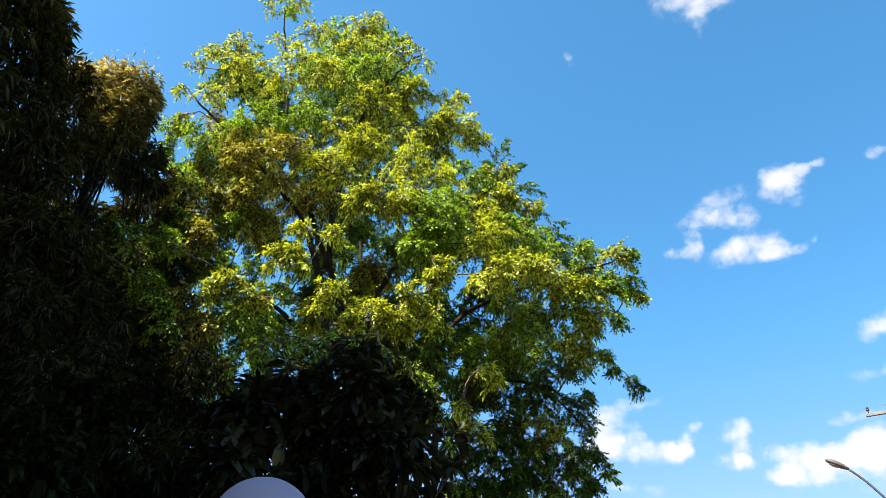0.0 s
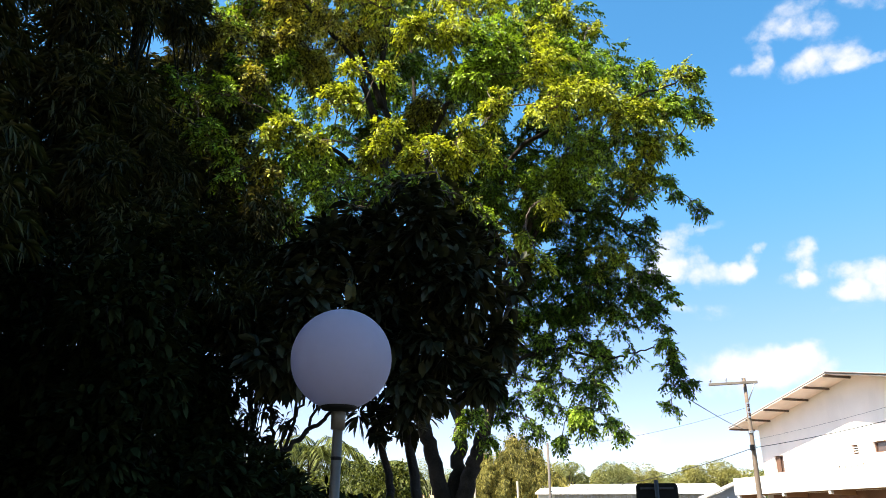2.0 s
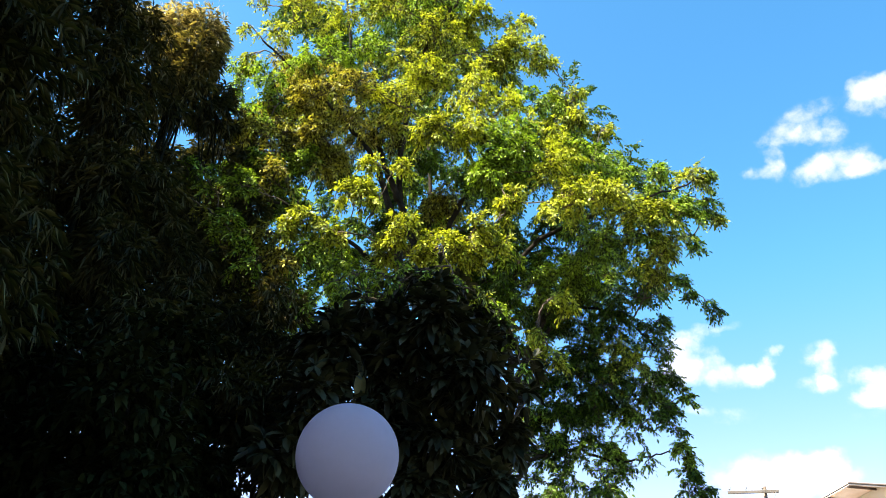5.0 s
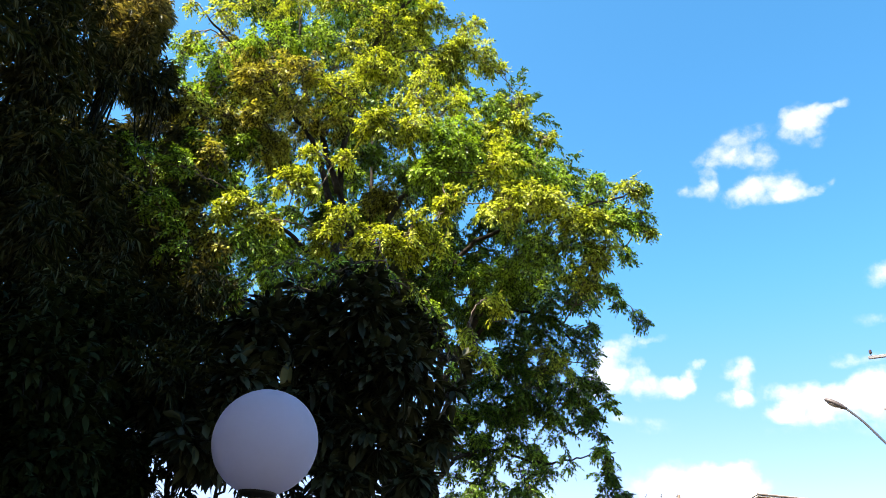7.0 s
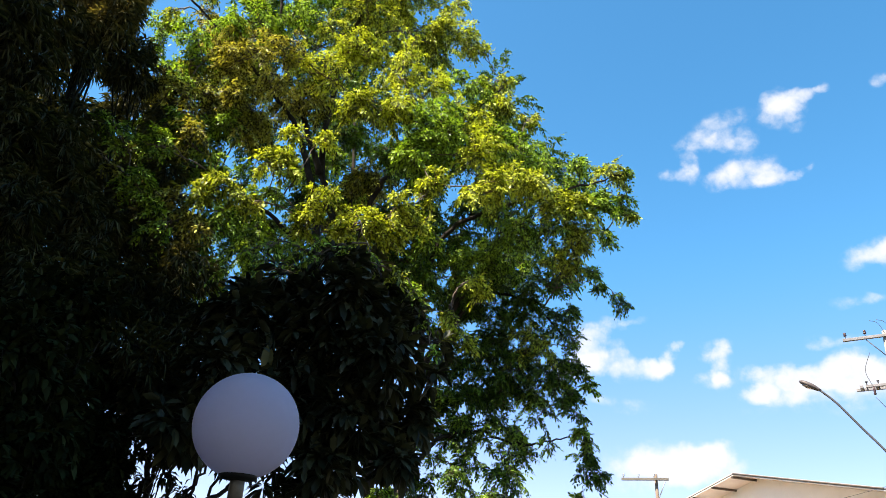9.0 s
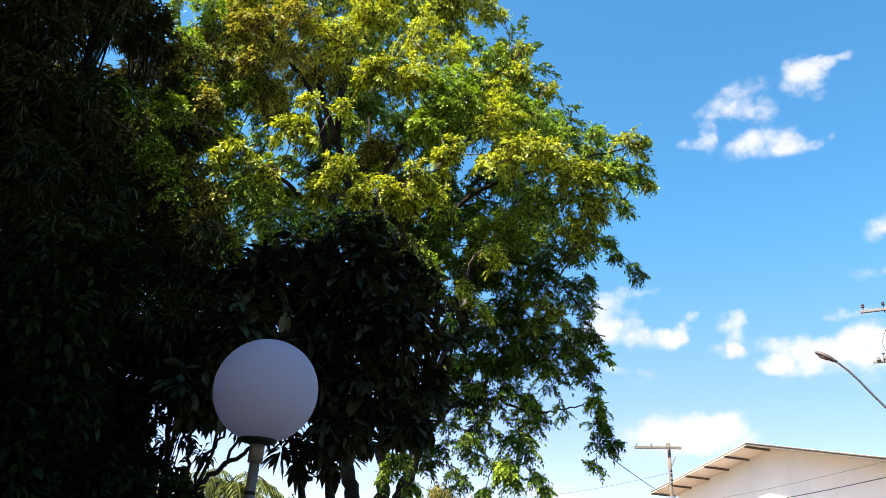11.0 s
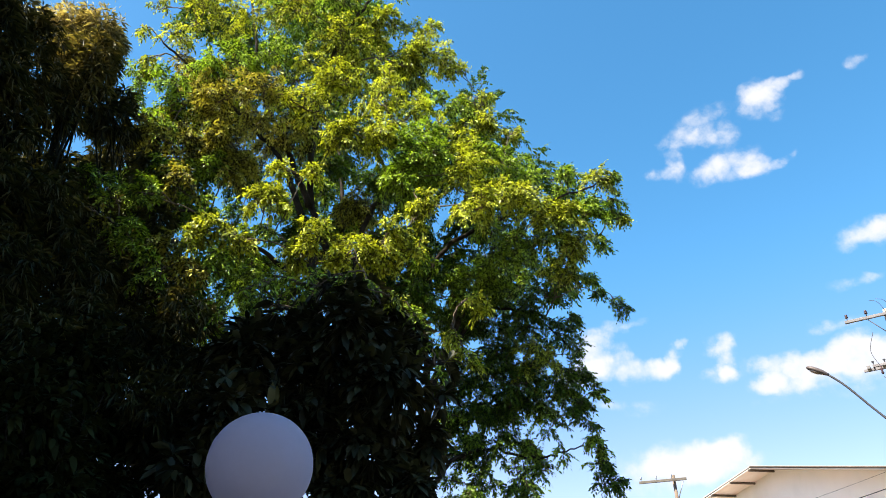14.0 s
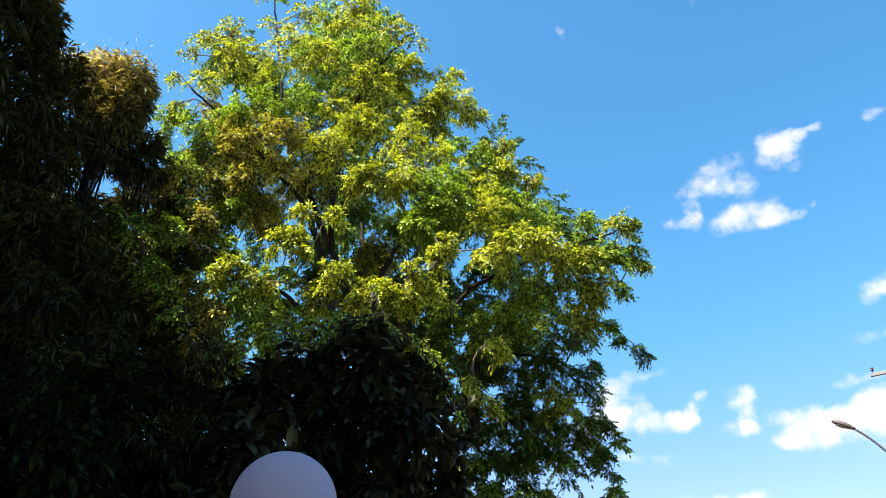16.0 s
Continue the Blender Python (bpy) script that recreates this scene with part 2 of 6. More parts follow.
# ---- materials ----
def shader(name, colour, rough=0.7, metal=0.0, spread=0.25, scale=4.0, fine=60.0, bump=0.2, second=None, stain=0.0, translucent=0.0, through_colour=None, island=0.0, gloss=0.5):
    """A surface with two scales of variation; island: how far single pieces differ; translucent: light that leaves let through."""
    m = bpy.data.materials.new(name)
    m.use_nodes = True
    nt = m.node_tree
    bsdf = nt.nodes["Principled BSDF"]
    out = nt.nodes["Material Output"]
    geo = nt.nodes.new("ShaderNodeNewGeometry")
    a = nt.nodes.new("ShaderNodeTexNoise")
    a.inputs["Scale"].default_value, a.inputs["Detail"].default_value = scale, 6
    b = nt.nodes.new("ShaderNodeTexNoise")
    b.inputs["Scale"].default_value, b.inputs["Detail"].default_value = fine, 3
    for n in (a, b):
        nt.links.new(geo.outputs["Position"], n.inputs["Vector"])
    value = chain(nt, "ADD", chain(nt, "MULTIPLY", a.outputs[0], 0.7), chain(nt, "MULTIPLY", b.outputs[0], 0.3))
    if island:
        value = chain(nt, "MULTIPLY_ADD", chain(nt, "SUBTRACT", geo.outputs["Random Per Island"], 0.5), island, value)
    ramp = nt.nodes.new("ShaderNodeValToRGB")
    c = Vector(colour)
    s = Vector(second) if second else c
    lo, hi = c * (1 - spread), s * (1 + spread)
    ramp.color_ramp.elements[0].position, ramp.color_ramp.elements[0].color = 0.3, (*lo, 1)
    ramp.color_ramp.elements[1].position, ramp.color_ramp.elements[1].color = 0.7, (*[min(1.0, v) for v in hi], 1)
    nt.links.new(value, ramp.inputs[0])
    colour_out = ramp.outputs[0]
    if stain:
        st = nt.nodes.new("ShaderNodeTexNoise")
        st.inputs["Scale"].default_value, st.inputs["Detail"].default_value = scale * 0.6, 8
        mp = nt.nodes.new("ShaderNodeMapping")
        mp.inputs["Scale"].default_value = (1.6, 1.6, 0.35)
        nt.links.new(geo.outputs["Position"], mp.inputs[0])
        nt.links.new(mp.outputs[0], st.inputs["Vector"])
        mr = nt.nodes.new("ShaderNodeMapRange")
        mr.inputs["From Min"].default_value, mr.inputs["From Max"].default_value, mr.inputs["To Max"].default_value = 0.52, 0.75, stain
        nt.links.new(st.outputs[0], mr.inputs["Value"])
        mx = nt.nodes.new("ShaderNodeMix")
        mx.data_type = "RGBA"
        nt.links.new(mr.outputs[0], mx.inputs["Factor"])
        nt.links.new(colour_out, mx.inputs["A"])
        mx.inputs["B"].default_value = (*(c * 0.45), 1)
        colour_out = mx.outputs["Result"]
    nt.links.new(colour_out, bsdf.inputs["Base Color"])
    bsdf.inputs["Roughness"].default_value, bsdf.inputs["Metallic"].default_value = rough, metal
    bsdf.inputs["Specular IOR Level"].default_value = gloss
    if bump:
        bp = nt.nodes.new("ShaderNodeBump")
        bp.inputs["Strength"].default_value, bp.inputs["Distance"].default_value = bump, 0.02
        nt.links.new(b.outputs[0], bp.inputs["Height"])
        nt.links.new(bp.outputs[0], bsdf.inputs["Normal"])
    if translucent:
        tr = nt.nodes.new("ShaderNodeBsdfTranslucent")
        mixc = nt.nodes.new("ShaderNodeMix")
        mixc.data_type, mixc.blend_type = "RGBA", "MULTIPLY"
        mixc.inputs["Factor"].default_value = 1.0
        nt.links.new(colour_out, mixc.inputs["A"])
        mixc.inputs["B"].default_value = (*(through_colour or (1.5, 1.4, 0.6)), 1)
        nt.links.new(mixc.outputs["Result"], tr.inputs["Color"])
        mix = nt.nodes.new("ShaderNodeMixShader")
        mix.inputs[0].default_value = translucent
        nt.links.new(bsdf.outputs[0], mix.inputs[1])
        nt.links.new(tr.outputs[0], mix.inputs[2])
        nt.links.new(mix.outputs[0], out.inputs["Surface"])
    return m


LEAF_FRESH = shader("fresh_leaf", (0.11, 0.135, 0.012), 0.45, spread=0.35, scale=0.9, fine=9, bump=0, second=(0.42, 0.45, 0.055), gloss=0.22, translucent=0.3, through_colour=(1.35, 1.35, 0.4), island=0.8)
LEAF_GREEN = shader("mid_green_leaf", (0.066, 0.112, 0.01), 0.45, spread=0.35, scale=0.9, fine=9, bump=0, second=(0.28, 0.38, 0.045), gloss=0.22, translucent=0.27, through_colour=(1.3, 1.4, 0.5), island=0.85)
# Darker green copy: shade of the inner and low branches put into the colour.
LEAF_SHADED = shader("shaded_leaf_tone", (0.03, 0.066, 0.008), 0.45, spread=0.25, scale=0.9, fine=9, bump=0, second=(0.1, 0.165, 0.016), gloss=0.22, translucent=0.22, through_colour=(1.3, 1.4, 0.5), island=0.8)
# Olive-brown tone puts the shade on thin inner and left clumps into colour.
LEAF_DULL_SHADE = shader("shade_browned_leaf", (0.08, 0.072, 0.014), 0.48, spread=0.35, scale=0.9, fine=9, bump=0, second=(0.37, 0.355, 0.06), gloss=0.22, translucent=0.25, through_colour=(1.3, 1.2, 0.5), island=0.85)
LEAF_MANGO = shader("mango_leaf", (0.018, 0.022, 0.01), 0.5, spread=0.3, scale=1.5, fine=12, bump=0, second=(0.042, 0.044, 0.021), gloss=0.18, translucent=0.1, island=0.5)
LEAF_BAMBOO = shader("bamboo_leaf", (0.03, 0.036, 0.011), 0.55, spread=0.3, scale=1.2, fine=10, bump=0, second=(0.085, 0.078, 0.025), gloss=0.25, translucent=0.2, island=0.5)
# Lighter bamboo leaf: sunlight on the clump's head is put into the colour.
LEAF_SUNLIT = shader("sunlit_tone_leaf", (0.07, 0.068, 0.022), 0.55, spread=0.3, scale=1.2, fine=10, bump=0, second=(0.19, 0.16, 0.055), gloss=0.25, translucent=0.25, island=0.5)
# Straw colour of dry tips, with sunlight on the clump tops painted in.
LEAF_STRAW = shader("sunlit_dry_bamboo_leaf", (0.2, 0.17, 0.07), 0.6, spread=0.35, scale=2, fine=12, bump=0, second=(0.46, 0.39, 0.18), translucent=0.25, island=0.5, gloss=0.3)
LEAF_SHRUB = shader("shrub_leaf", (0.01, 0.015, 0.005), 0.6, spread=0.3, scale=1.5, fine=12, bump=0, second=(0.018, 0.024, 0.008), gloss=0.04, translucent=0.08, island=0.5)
LEAF_GARDEN = shader("garden_leaf", (0.035, 0.05, 0.01), 0.5, spread=0.35, scale=1.0, fine=6, bump=0, second=(0.11, 0.125, 0.032), translucent=0.2, island=0.6, gloss=0.15)
LEAF_OLIVE = shader("olive_leaf", (0.13, 0.135, 0.03), 0.6, spread=0.3, scale=0.5, fine=3, bump=0, second=(0.28, 0.26, 0.07), translucent=0.2, island=0.5)
LEAF_PLUME = shader("bamboo_plume_leaf", (0.085, 0.085, 0.018), 0.6, spread=0.35, scale=0.6, fine=3, bump=0, second=(0.24, 0.21, 0.05), gloss=0.2, translucent=0.15, island=0.6)
LEAF_FAR = shader("far_leaf", (0.11, 0.135, 0.04), 0.7, spread=0.3, scale=0.2, fine=1.5, bump=0, second=(0.24, 0.245, 0.08), translucent=0.15, island=0.5)
BARK = shader("grey_brown_bark", (0.019, 0.015, 0.012), 0.9, spread=0.4, scale=6, fine=55, bump=0.8, second=(0.04, 0.032, 0.025), gloss=0.1)
# Lighter copy of BARK: sunlight on the upper branches put into the colour.
TWIG = shader("sunlit_twig_bark", (0.06, 0.045, 0.034), 0.85, spread=0.35, scale=6, fine=55, bump=0.4, second=(0.15, 0.115, 0.085), gloss=0.15)
BARK_DARK = shader("dark_bark", (0.016, 0.013, 0.011), 0.9, spread=0.4, scale=6, fine=50, bump=0.7)
CULM = shader("bamboo_culm", (0.012, 0.013, 0.007), 0.8, gloss=0.1, spread=0.3, scale=3, fine=30, bump=0.1)
GRASS = shader("dry_grass_ground", (0.05, 0.05, 0.025), 0.95, spread=0.35, scale=0.6, fine=14, bump=0.5, second=(0.09, 0.075, 0.045))
HILL = shader("wooded_hill", (0.07, 0.09, 0.04), 0.95, spread=0.4, scale=0.03, fine=0.3, bump=0.3, second=(0.14, 0.14, 0.07))
OPAL = shader("opal_acrylic", (0.545, 0.53, 0.65), 0.6, spread=0.03, scale=5, fine=40, bump=0.01, gloss=0.08, translucent=0.5, through_colour=(1.15, 1.1, 1.1))
BLACK_PLASTIC = shader("black_plastic", (0.01, 0.01, 0.011), 0.55, spread=0.2, bump=0.03, gloss=0.15)
POST_STEEL = shader("dull_post_steel", (0.13, 0.112, 0.09), 0.5, 0.2, spread=0.25, scale=8, fine=80, bump=0.05, stain=0.35)
GALV = shader("galvanised_steel", (0.42, 0.43, 0.44), 0.42, 0.7, spread=0.2, scale=8, fine=80, bump=0.05, stain=0.3)
LAMP_LENS = shader("brown_lamp_lens", (0.2, 0.15, 0.12), 0.35, spread=0.15, scale=6, fine=40, bump=0.02)
LAMP_GREY = shader("dull_cast_grey", (0.1, 0.078, 0.072), 0.6, 0.1, spread=0.2, scale=6, fine=40, bump=0.05)
CONCRETE = shader("weathered_concrete", (0.3, 0.26, 0.21), 0.85, spread=0.2, scale=3, fine=40, bump=0.3, stain=0.45)
ARM_PALE = shader("bleached_timber", (0.2, 0.185, 0.185), 0.85, spread=0.3, scale=5, fine=50, bump=0.4)
TIMBER = shader("grey_timber", (0.14, 0.12, 0.1), 0.85, spread=0.3, scale=5, fine=50, bump=0.4)
POLE_GREY = shader("weathered_pole", (0.17, 0.125, 0.09), 0.9, spread=0.25, scale=3, fine=40, bump=0.4, stain=0.5)
CERAMIC = shader("brown_porcelain", (0.05, 0.025, 0.022), 0.25, spread=0.2, bump=0)
CABLE = shader("black_cable", (0.03, 0.03, 0.032), 0.6, spread=0.2, bump=0)
PLASTER = shader("white_painted_plaster", (0.86, 0.79, 0.73), 0.85, spread=0.05, scale=1.2, fine=25, bump=0.1, stain=0.12)
PLASTER_AGED = shader("aged_white_paint", (0.74, 0.7, 0.64), 0.85, spread=0.08, scale=1.5, fine=20, bump=0.15, stain=0.3)
SOFFIT = shader("unpainted_soffit", (0.4, 0.23, 0.13), 0.85, spread=0.15, scale=2, fine=25, bump=0.15, stain=0.25)
FIBRE = shader("fibre_cement_roof", (0.42, 0.39, 0.36), 0.9, spread=0.15, scale=2, fine=30, bump=0.2, stain=0.3)
FIBRE_UNDER = shader("pale_sheet_underside", (0.74, 0.66, 0.6), 0.85, spread=0.1, scale=2, fine=25, bump=0.1)
RAFTER = shader("dark_timber", (0.09, 0.065, 0.05), 0.8, spread=0.3, scale=4, fine=40, bump=0.3)
SHUTTER = shader("brown_steel_shutter", (0.085, 0.045, 0.035), 0.6, 0.1, spread=0.2, scale=2, fine=30, bump=0.1, stain=0.4)
LINTEL = shader("dark_brown_render", (0.2, 0.1, 0.06), 0.9, spread=0.2, scale=2, fine=25, bump=0.2, stain=0.4)
PAINT_RED = shader("red_spray_paint", (0.45, 0.1, 0.12), 0.7, spread=0.2, bump=0)
PAINT_WHITE = shader("pink_white_spray_paint", (0.62, 0.42, 0.42), 0.7, spread=0.15, bump=0)
WIN_FRAME = shader("brown_window_frame", (0.13, 0.07, 0.045), 0.6, spread=0.2, bump=0.05)
SHED = shader("ribbed_zinc", (0.4, 0.41, 0.43), 0.6, 0.1, spread=0.12, scale=0.8, fine=12, bump=0.05, stain=0.25)
SHED_ROOF = shader("pale_sheet_roof", (0.68, 0.67, 0.64), 0.6, 0.1, spread=0.08, scale=1, fine=10, bump=0.05, stain=0.15)
BRICK_RENDER = shader("ochre_render", (0.24, 0.175, 0.125), 0.9, spread=0.2, scale=1.5, fine=20, bump=0.2, stain=0.4)
DARK_STEEL = shader("dull_dark_steel", (0.045, 0.045, 0.048), 0.65, 0.1, spread=0.25, scale=6, fine=50, bump=0.05, stain=0.3)
SIGN_BACK = shader("dark_sign_back", (0.01, 0.0095, 0.009), 0.6, 0.0, spread=0.2, bump=0.02, gloss=0.12)
WALL_GREY = shader("stained_grey_render", (0.3, 0.26, 0.21), 0.9, spread=0.2, scale=1.5, fine=20, bump=0.2, stain=0.4)
PLANK = shader("pale_bare_plank", (0.5, 0.33, 0.17), 0.75, spread=0.2, scale=3, fine=30, bump=0.2)
YELLOW = shader("yellow_paint", (0.6, 0.42, 0.04), 0.6, spread=0.1, bump=0.03)
TILE = shader("clay_tiles", (0.4, 0.22, 0.13), 0.85, spread=0.25, scale=3, fine=20, bump=0.3)


def glass(name, colour):
    m = shader(name, colour, 0.06, 0.0, spread=0.1, scale=2, bump=0, gloss=0.8)
    return m


PANE = glass("dark_window_pane", (0.09, 0.06, 0.05))


# ---- building blocks ----
ORIGIN = {}


def thing(name, at, label, category, group="", kind=""):
    ob = new(name)
    ob.empty_display_size = 0.2
    ob.location = at
    ORIGIN[ob] = Vector(at)
    return tagged(ob, label, category, group, kind)


def hook(ob, parent, label=""):
    ob.parent = parent
    ORIGIN[ob] = ORIGIN[parent]
    if label:
        tagged(ob, label)
    return ob


def solid(name, verts, faces, material, parent=None, label="", smooth=False):
    """A mesh object from arrays in world metres, as a part of parent."""
    verts = np.asarray(verts, float)
    if parent is not None:
        verts = verts - np.array(ORIGIN[parent])
    me = bpy.data.meshes.new(name)
    me.from_pydata(verts.tolist(), [], [list(map(int, f)) for f in faces])
    if smooth:
        me.polygons.foreach_set("use_smooth", [True] * len(me.polygons))
    me.materials.append(material)
    me.update()
    ob = new(name, me)
    if parent is not None:
        hook(ob, parent, label)
    return ob


def part(name, bm, material, parent, label="", smooth=False):
    """Links a bmesh, in world metres, as one mesh object under a thing or a part."""
    if parent is not None:
        bmesh.ops.translate(bm, verts=bm.verts, vec=-ORIGIN[parent])
    me = bpy.data.meshes.new(name)
    bm.to_mesh(me)
    bm.free()
    if smooth:
        me.polygons.foreach_set("use_smooth", [True] * len(me.polygons))
    me.materials.append(material)
    ob = new(name, me)
    if parent is not None:
        hook(ob, parent, label)
    return ob


def block(x0, x1, y0, y1, z0, z1, m=None, bevel=0.0):
    """A bevelled box in the frame m."""
    bm = bmesh.new()
    bmesh.ops.create_cube(bm, size=1)
    bmesh.ops.scale(bm, verts=bm.verts, vec=(x1 - x0, y1 - y0, z1 - z0))
    bmesh.ops.translate(bm, verts=bm.verts, vec=((x0 + x1) / 2, (y0 + y1) / 2, (z0 + z1) / 2))
    if bevel:
        bmesh.ops.bevel(bm, geom=bm.edges[:], offset=bevel, segments=2, affect="EDGES", profile=0.5)
    if m is not None:
        bmesh.ops.transform(bm, verts=bm.verts, matrix=m)
    return bm


def lathe(rings, at, sides=24):
    """A turned solid: rings of (radius, height) above at."""
    bm = bmesh.new()
    loops = []
    for r, z in rings:
        if r < 1e-5:
            loops.append([bm.verts.new((at[0], at[1], at[2] + z))])
        else:
            loops.append([bm.verts.new((at[0] + r * math.cos(2 * math.pi * k / sides), at[1] + r * math.sin(2 * math.pi * k / sides), at[2] + z)) for k in range(sides)])
    for a, b in zip(loops, loops[1:]):
        for k in range(sides):
            j = (k + 1) % sides
            if len(a) == 1 and len(b) == 1:
                continue
            if len(a) == 1:
                bm.faces.new((a[0], b[k], b[j]))
            elif len(b) == 1:
                bm.faces.new((a[k], b[0], a[j]))
            else:
                bm.faces.new((a[k], b[k], b[j], a[j]))
    for loop in (loops[0], loops[-1]):
        if len(loop) > 1:
            bm.faces.new(loop)
    bmesh.ops.recalc_face_normals(bm, faces=bm.faces)
    return bm


class Tubes:
    """Collects tapered tubes into one mesh."""

    def __init__(self):
        self.v, self.f, self.twigs = [], [], None

    def add(self, pts, radii, sides=7):
        pts = [Vector(p) for p in pts]
        base = len(self.v)
        side = None
        for i, p in enumerate(pts):
            d = (pts[min(i + 1, len(pts) - 1)] - pts[max(i - 1, 0)]).normalized()
            if side is None:
                side = d.orthogonal().normalized()
            side = (side - d * side.dot(d)).normalized()
            other = d.cross(side)
            for k in range(sides):
                a = 2 * math.pi * k / sides
                self.v.append(p + (side * math.cos(a) + other * math.sin(a)) * radii[i])
        for i in range(len(pts) - 1):
            for k in range(sides):
                j = (k + 1) % sides
                self.f.append((base + i * sides + k, base + i * sides + j, base + (i + 1) * sides + j, base + (i + 1) * sides + k))
        self.f.append(tuple(base + k for k in reversed(range(sides))))
        self.f.append(tuple(base + (len(pts) - 1) * sides + k for k in range(sides)))
        return self

    def put(self, name, material, parent, label=""):
        ob = solid(name, self.v, self.f, material, parent, label, smooth=True)
        if self.twigs is not None:
            tagged(solid("twig", self.twigs.v, self.twigs.f, material, ob, "", True), "thin bare twigs of the branch", kind="stuff")
        return ob


def smooth_line(pts, steps=6, wobble=0.0, rng=None):
    """A Catmull-Rom line through pts, a little uneven."""
    pts = [Vector(p) for p in pts]
    full = [pts[0] * 2 - pts[1]] + pts + [pts[-1] * 2 - pts[-2]]
    out = []
    for i in range(1, len(full) - 2):
        p0, p1, p2, p3 = full[i - 1:i + 3]
        for s in range(steps):
            t = s / steps
            out.append(0.5 * ((2 * p1) + (p2 - p0) * t + (2 * p0 - 5 * p1 + 4 * p2 - p3) * t * t + (3 * p1 - p0 - 3 * p2 + p3) * t ** 3))
    out.append(pts[-1])
    if wobble and rng is not None:
        for i in range(1, len(out) - 1):
            out[i] = out[i] + Vector(rng.normal(0, wobble, 3))
    return out


def unit(a):
    return a / np.maximum(np.linalg.norm(a, axis=-1, keepdims=True), 1e-9)


def blades(base, way, up, length, wide, bend=0.15, fold=0.25):
    """Leaf blades, five points each: base, two sides, the midrib, the tip. Arrays of n rows. Returns points and faces."""
    way = unit(way)
    side = unit(np.cross(way, up))
    nor = np.cross(side, way)
    L = length[:, None]
    Wd = (length * wide)[:, None]
    mid = base + way * L * 0.45 + nor * L * 0.03
    tip = base + way * L - np.array([0, 0, 1.0]) * L * bend
    left = mid + side * Wd * 0.5 + nor * Wd * fold
    right = mid - side * Wd * 0.5 + nor * Wd * fold
    v = np.stack([base, left, mid, right, tip], 1).reshape(-1, 3)
    o = np.arange(len(base))[:, None] * 5
    f = np.concatenate([o + np.array([[0, 2, 1]]), o + np.array([[0, 3, 2]]), o + np.array([[1, 2, 4]]), o + np.array([[2, 3, 4]])], 1).reshape(-1, 3)
    return v, f


def small_blades(base, way, up, length, wide, bend=0.2, fold=0.3):
    """Small leaflets, four points each, folded along the midrib."""
    way = unit(way)
    side = unit(np.cross(way, up))
    nor = np.cross(side, way)
    L, Wd = length[:, None], (length * wide)[:, None]
    mid = base + way * L * 0.45 + nor * Wd * fold
    tip = base + way * L - np.array([0, 0, 1.0]) * L * bend
    v = np.stack([base, mid + side * Wd * 0.5, tip, mid - side * Wd * 0.5], 1).reshape(-1, 3)
    o = np.arange(len(base))[:, None] * 4
    return v, np.concatenate([o + np.array([[0, 2, 1]]), o + np.array([[0, 3, 2]])], 1).reshape(-1, 3)


def leaflets(base, way, up, length, wide, bend=0.2):
    """Leaflets, six points each: pointed at both ends, drooping towards the tip."""
    way = unit(way)
    side = unit(np.cross(way, up))
    L, Wd, down = length[:, None], (length * wide)[:, None], np.array([0, 0, 1.0])
    a, b = base + way * L * 0.3, base + way * L * 0.66 - down * L * bend * 0.4
    v = np.stack([base, a + side * Wd * 0.46, a - side * Wd * 0.46, b + side * Wd * 0.42, b - side * Wd * 0.42, base + way * L - down * L * bend], 1).reshape(-1, 3)
    o = np.arange(len(base))[:, None] * 6
    return v, np.concatenate([o + np.array([q]) for q in ((0, 2, 1), (1, 2, 4), (1, 4, 3), (3, 4, 5))], 1).reshape(-1, 3)


def broad_blades(base, way, up, length, wide, bend=0.15, fold=0.12):
    """Broad leaf blades, eight points each, arched along the midrib."""
    way = unit(way)
    side = unit(np.cross(way, up))
    nor = np.cross(side, way)
    L, Wd, down = length[:, None], (length * wide)[:, None], np.array([0, 0, 1.0])
    p = [base]
    for s, w in ((0.28, 0.42), (0.68, 0.44)):
        m = base + way * L * s - down * L * bend * s * s
        p += [m + side * Wd * w + nor * Wd * fold, m, m - side * Wd * w + nor * Wd * fold]
    p.append(base + way * L - down * L * bend)
    v = np.stack(p, 1).reshape(-1, 3)
    o = np.arange(len(base))[:, None] * 8
    tri = [(0, 2, 1), (0, 3, 2), (1, 2, 5), (1, 5, 4), (2, 3, 6), (2, 6, 5), (4, 5, 7), (5, 6, 7)]
    return v, np.concatenate([o + np.array([t]) for t in tri], 1).reshape(-1, 3)


def leaf_mesh(name, v, f, material, parent, label=""):
    """A large mesh of leaves, from arrays in world metres."""
    v = v - np.array(ORIGIN[parent])
    me = bpy.data.meshes.new(name)
    me.vertices.add(len(v))
    me.vertices.foreach_set("co", v.astype(np.float32).ravel())
    me.loops.add(f.size)
    me.loops.foreach_set("vertex_index", f.astype(np.int32).ravel())
    me.polygons.add(len(f))
    me.polygons.foreach_set("loop_start", np.arange(0, f.size, 3, dtype=np.int32))
    me.polygons.foreach_set("loop_total", np.full(len(f), 3, dtype=np.int32))
    me.materials.append(material)
    me.update(calc_edges=True)
    ob = new(name, me)
    return hook(ob, parent, label)


def ball(rng, n, flat=1.0, rim=0.45):
    """n random places in a flattened unit ball, more of them near its rim, and the outward ways."""
    u = unit(rng.normal(size=(n, 3)))
    r = rim + (1 - rim) * rng.random(n) ** 0.6
    p = u * r[:, None]
    p[:, 2] *= flat
    return p, u


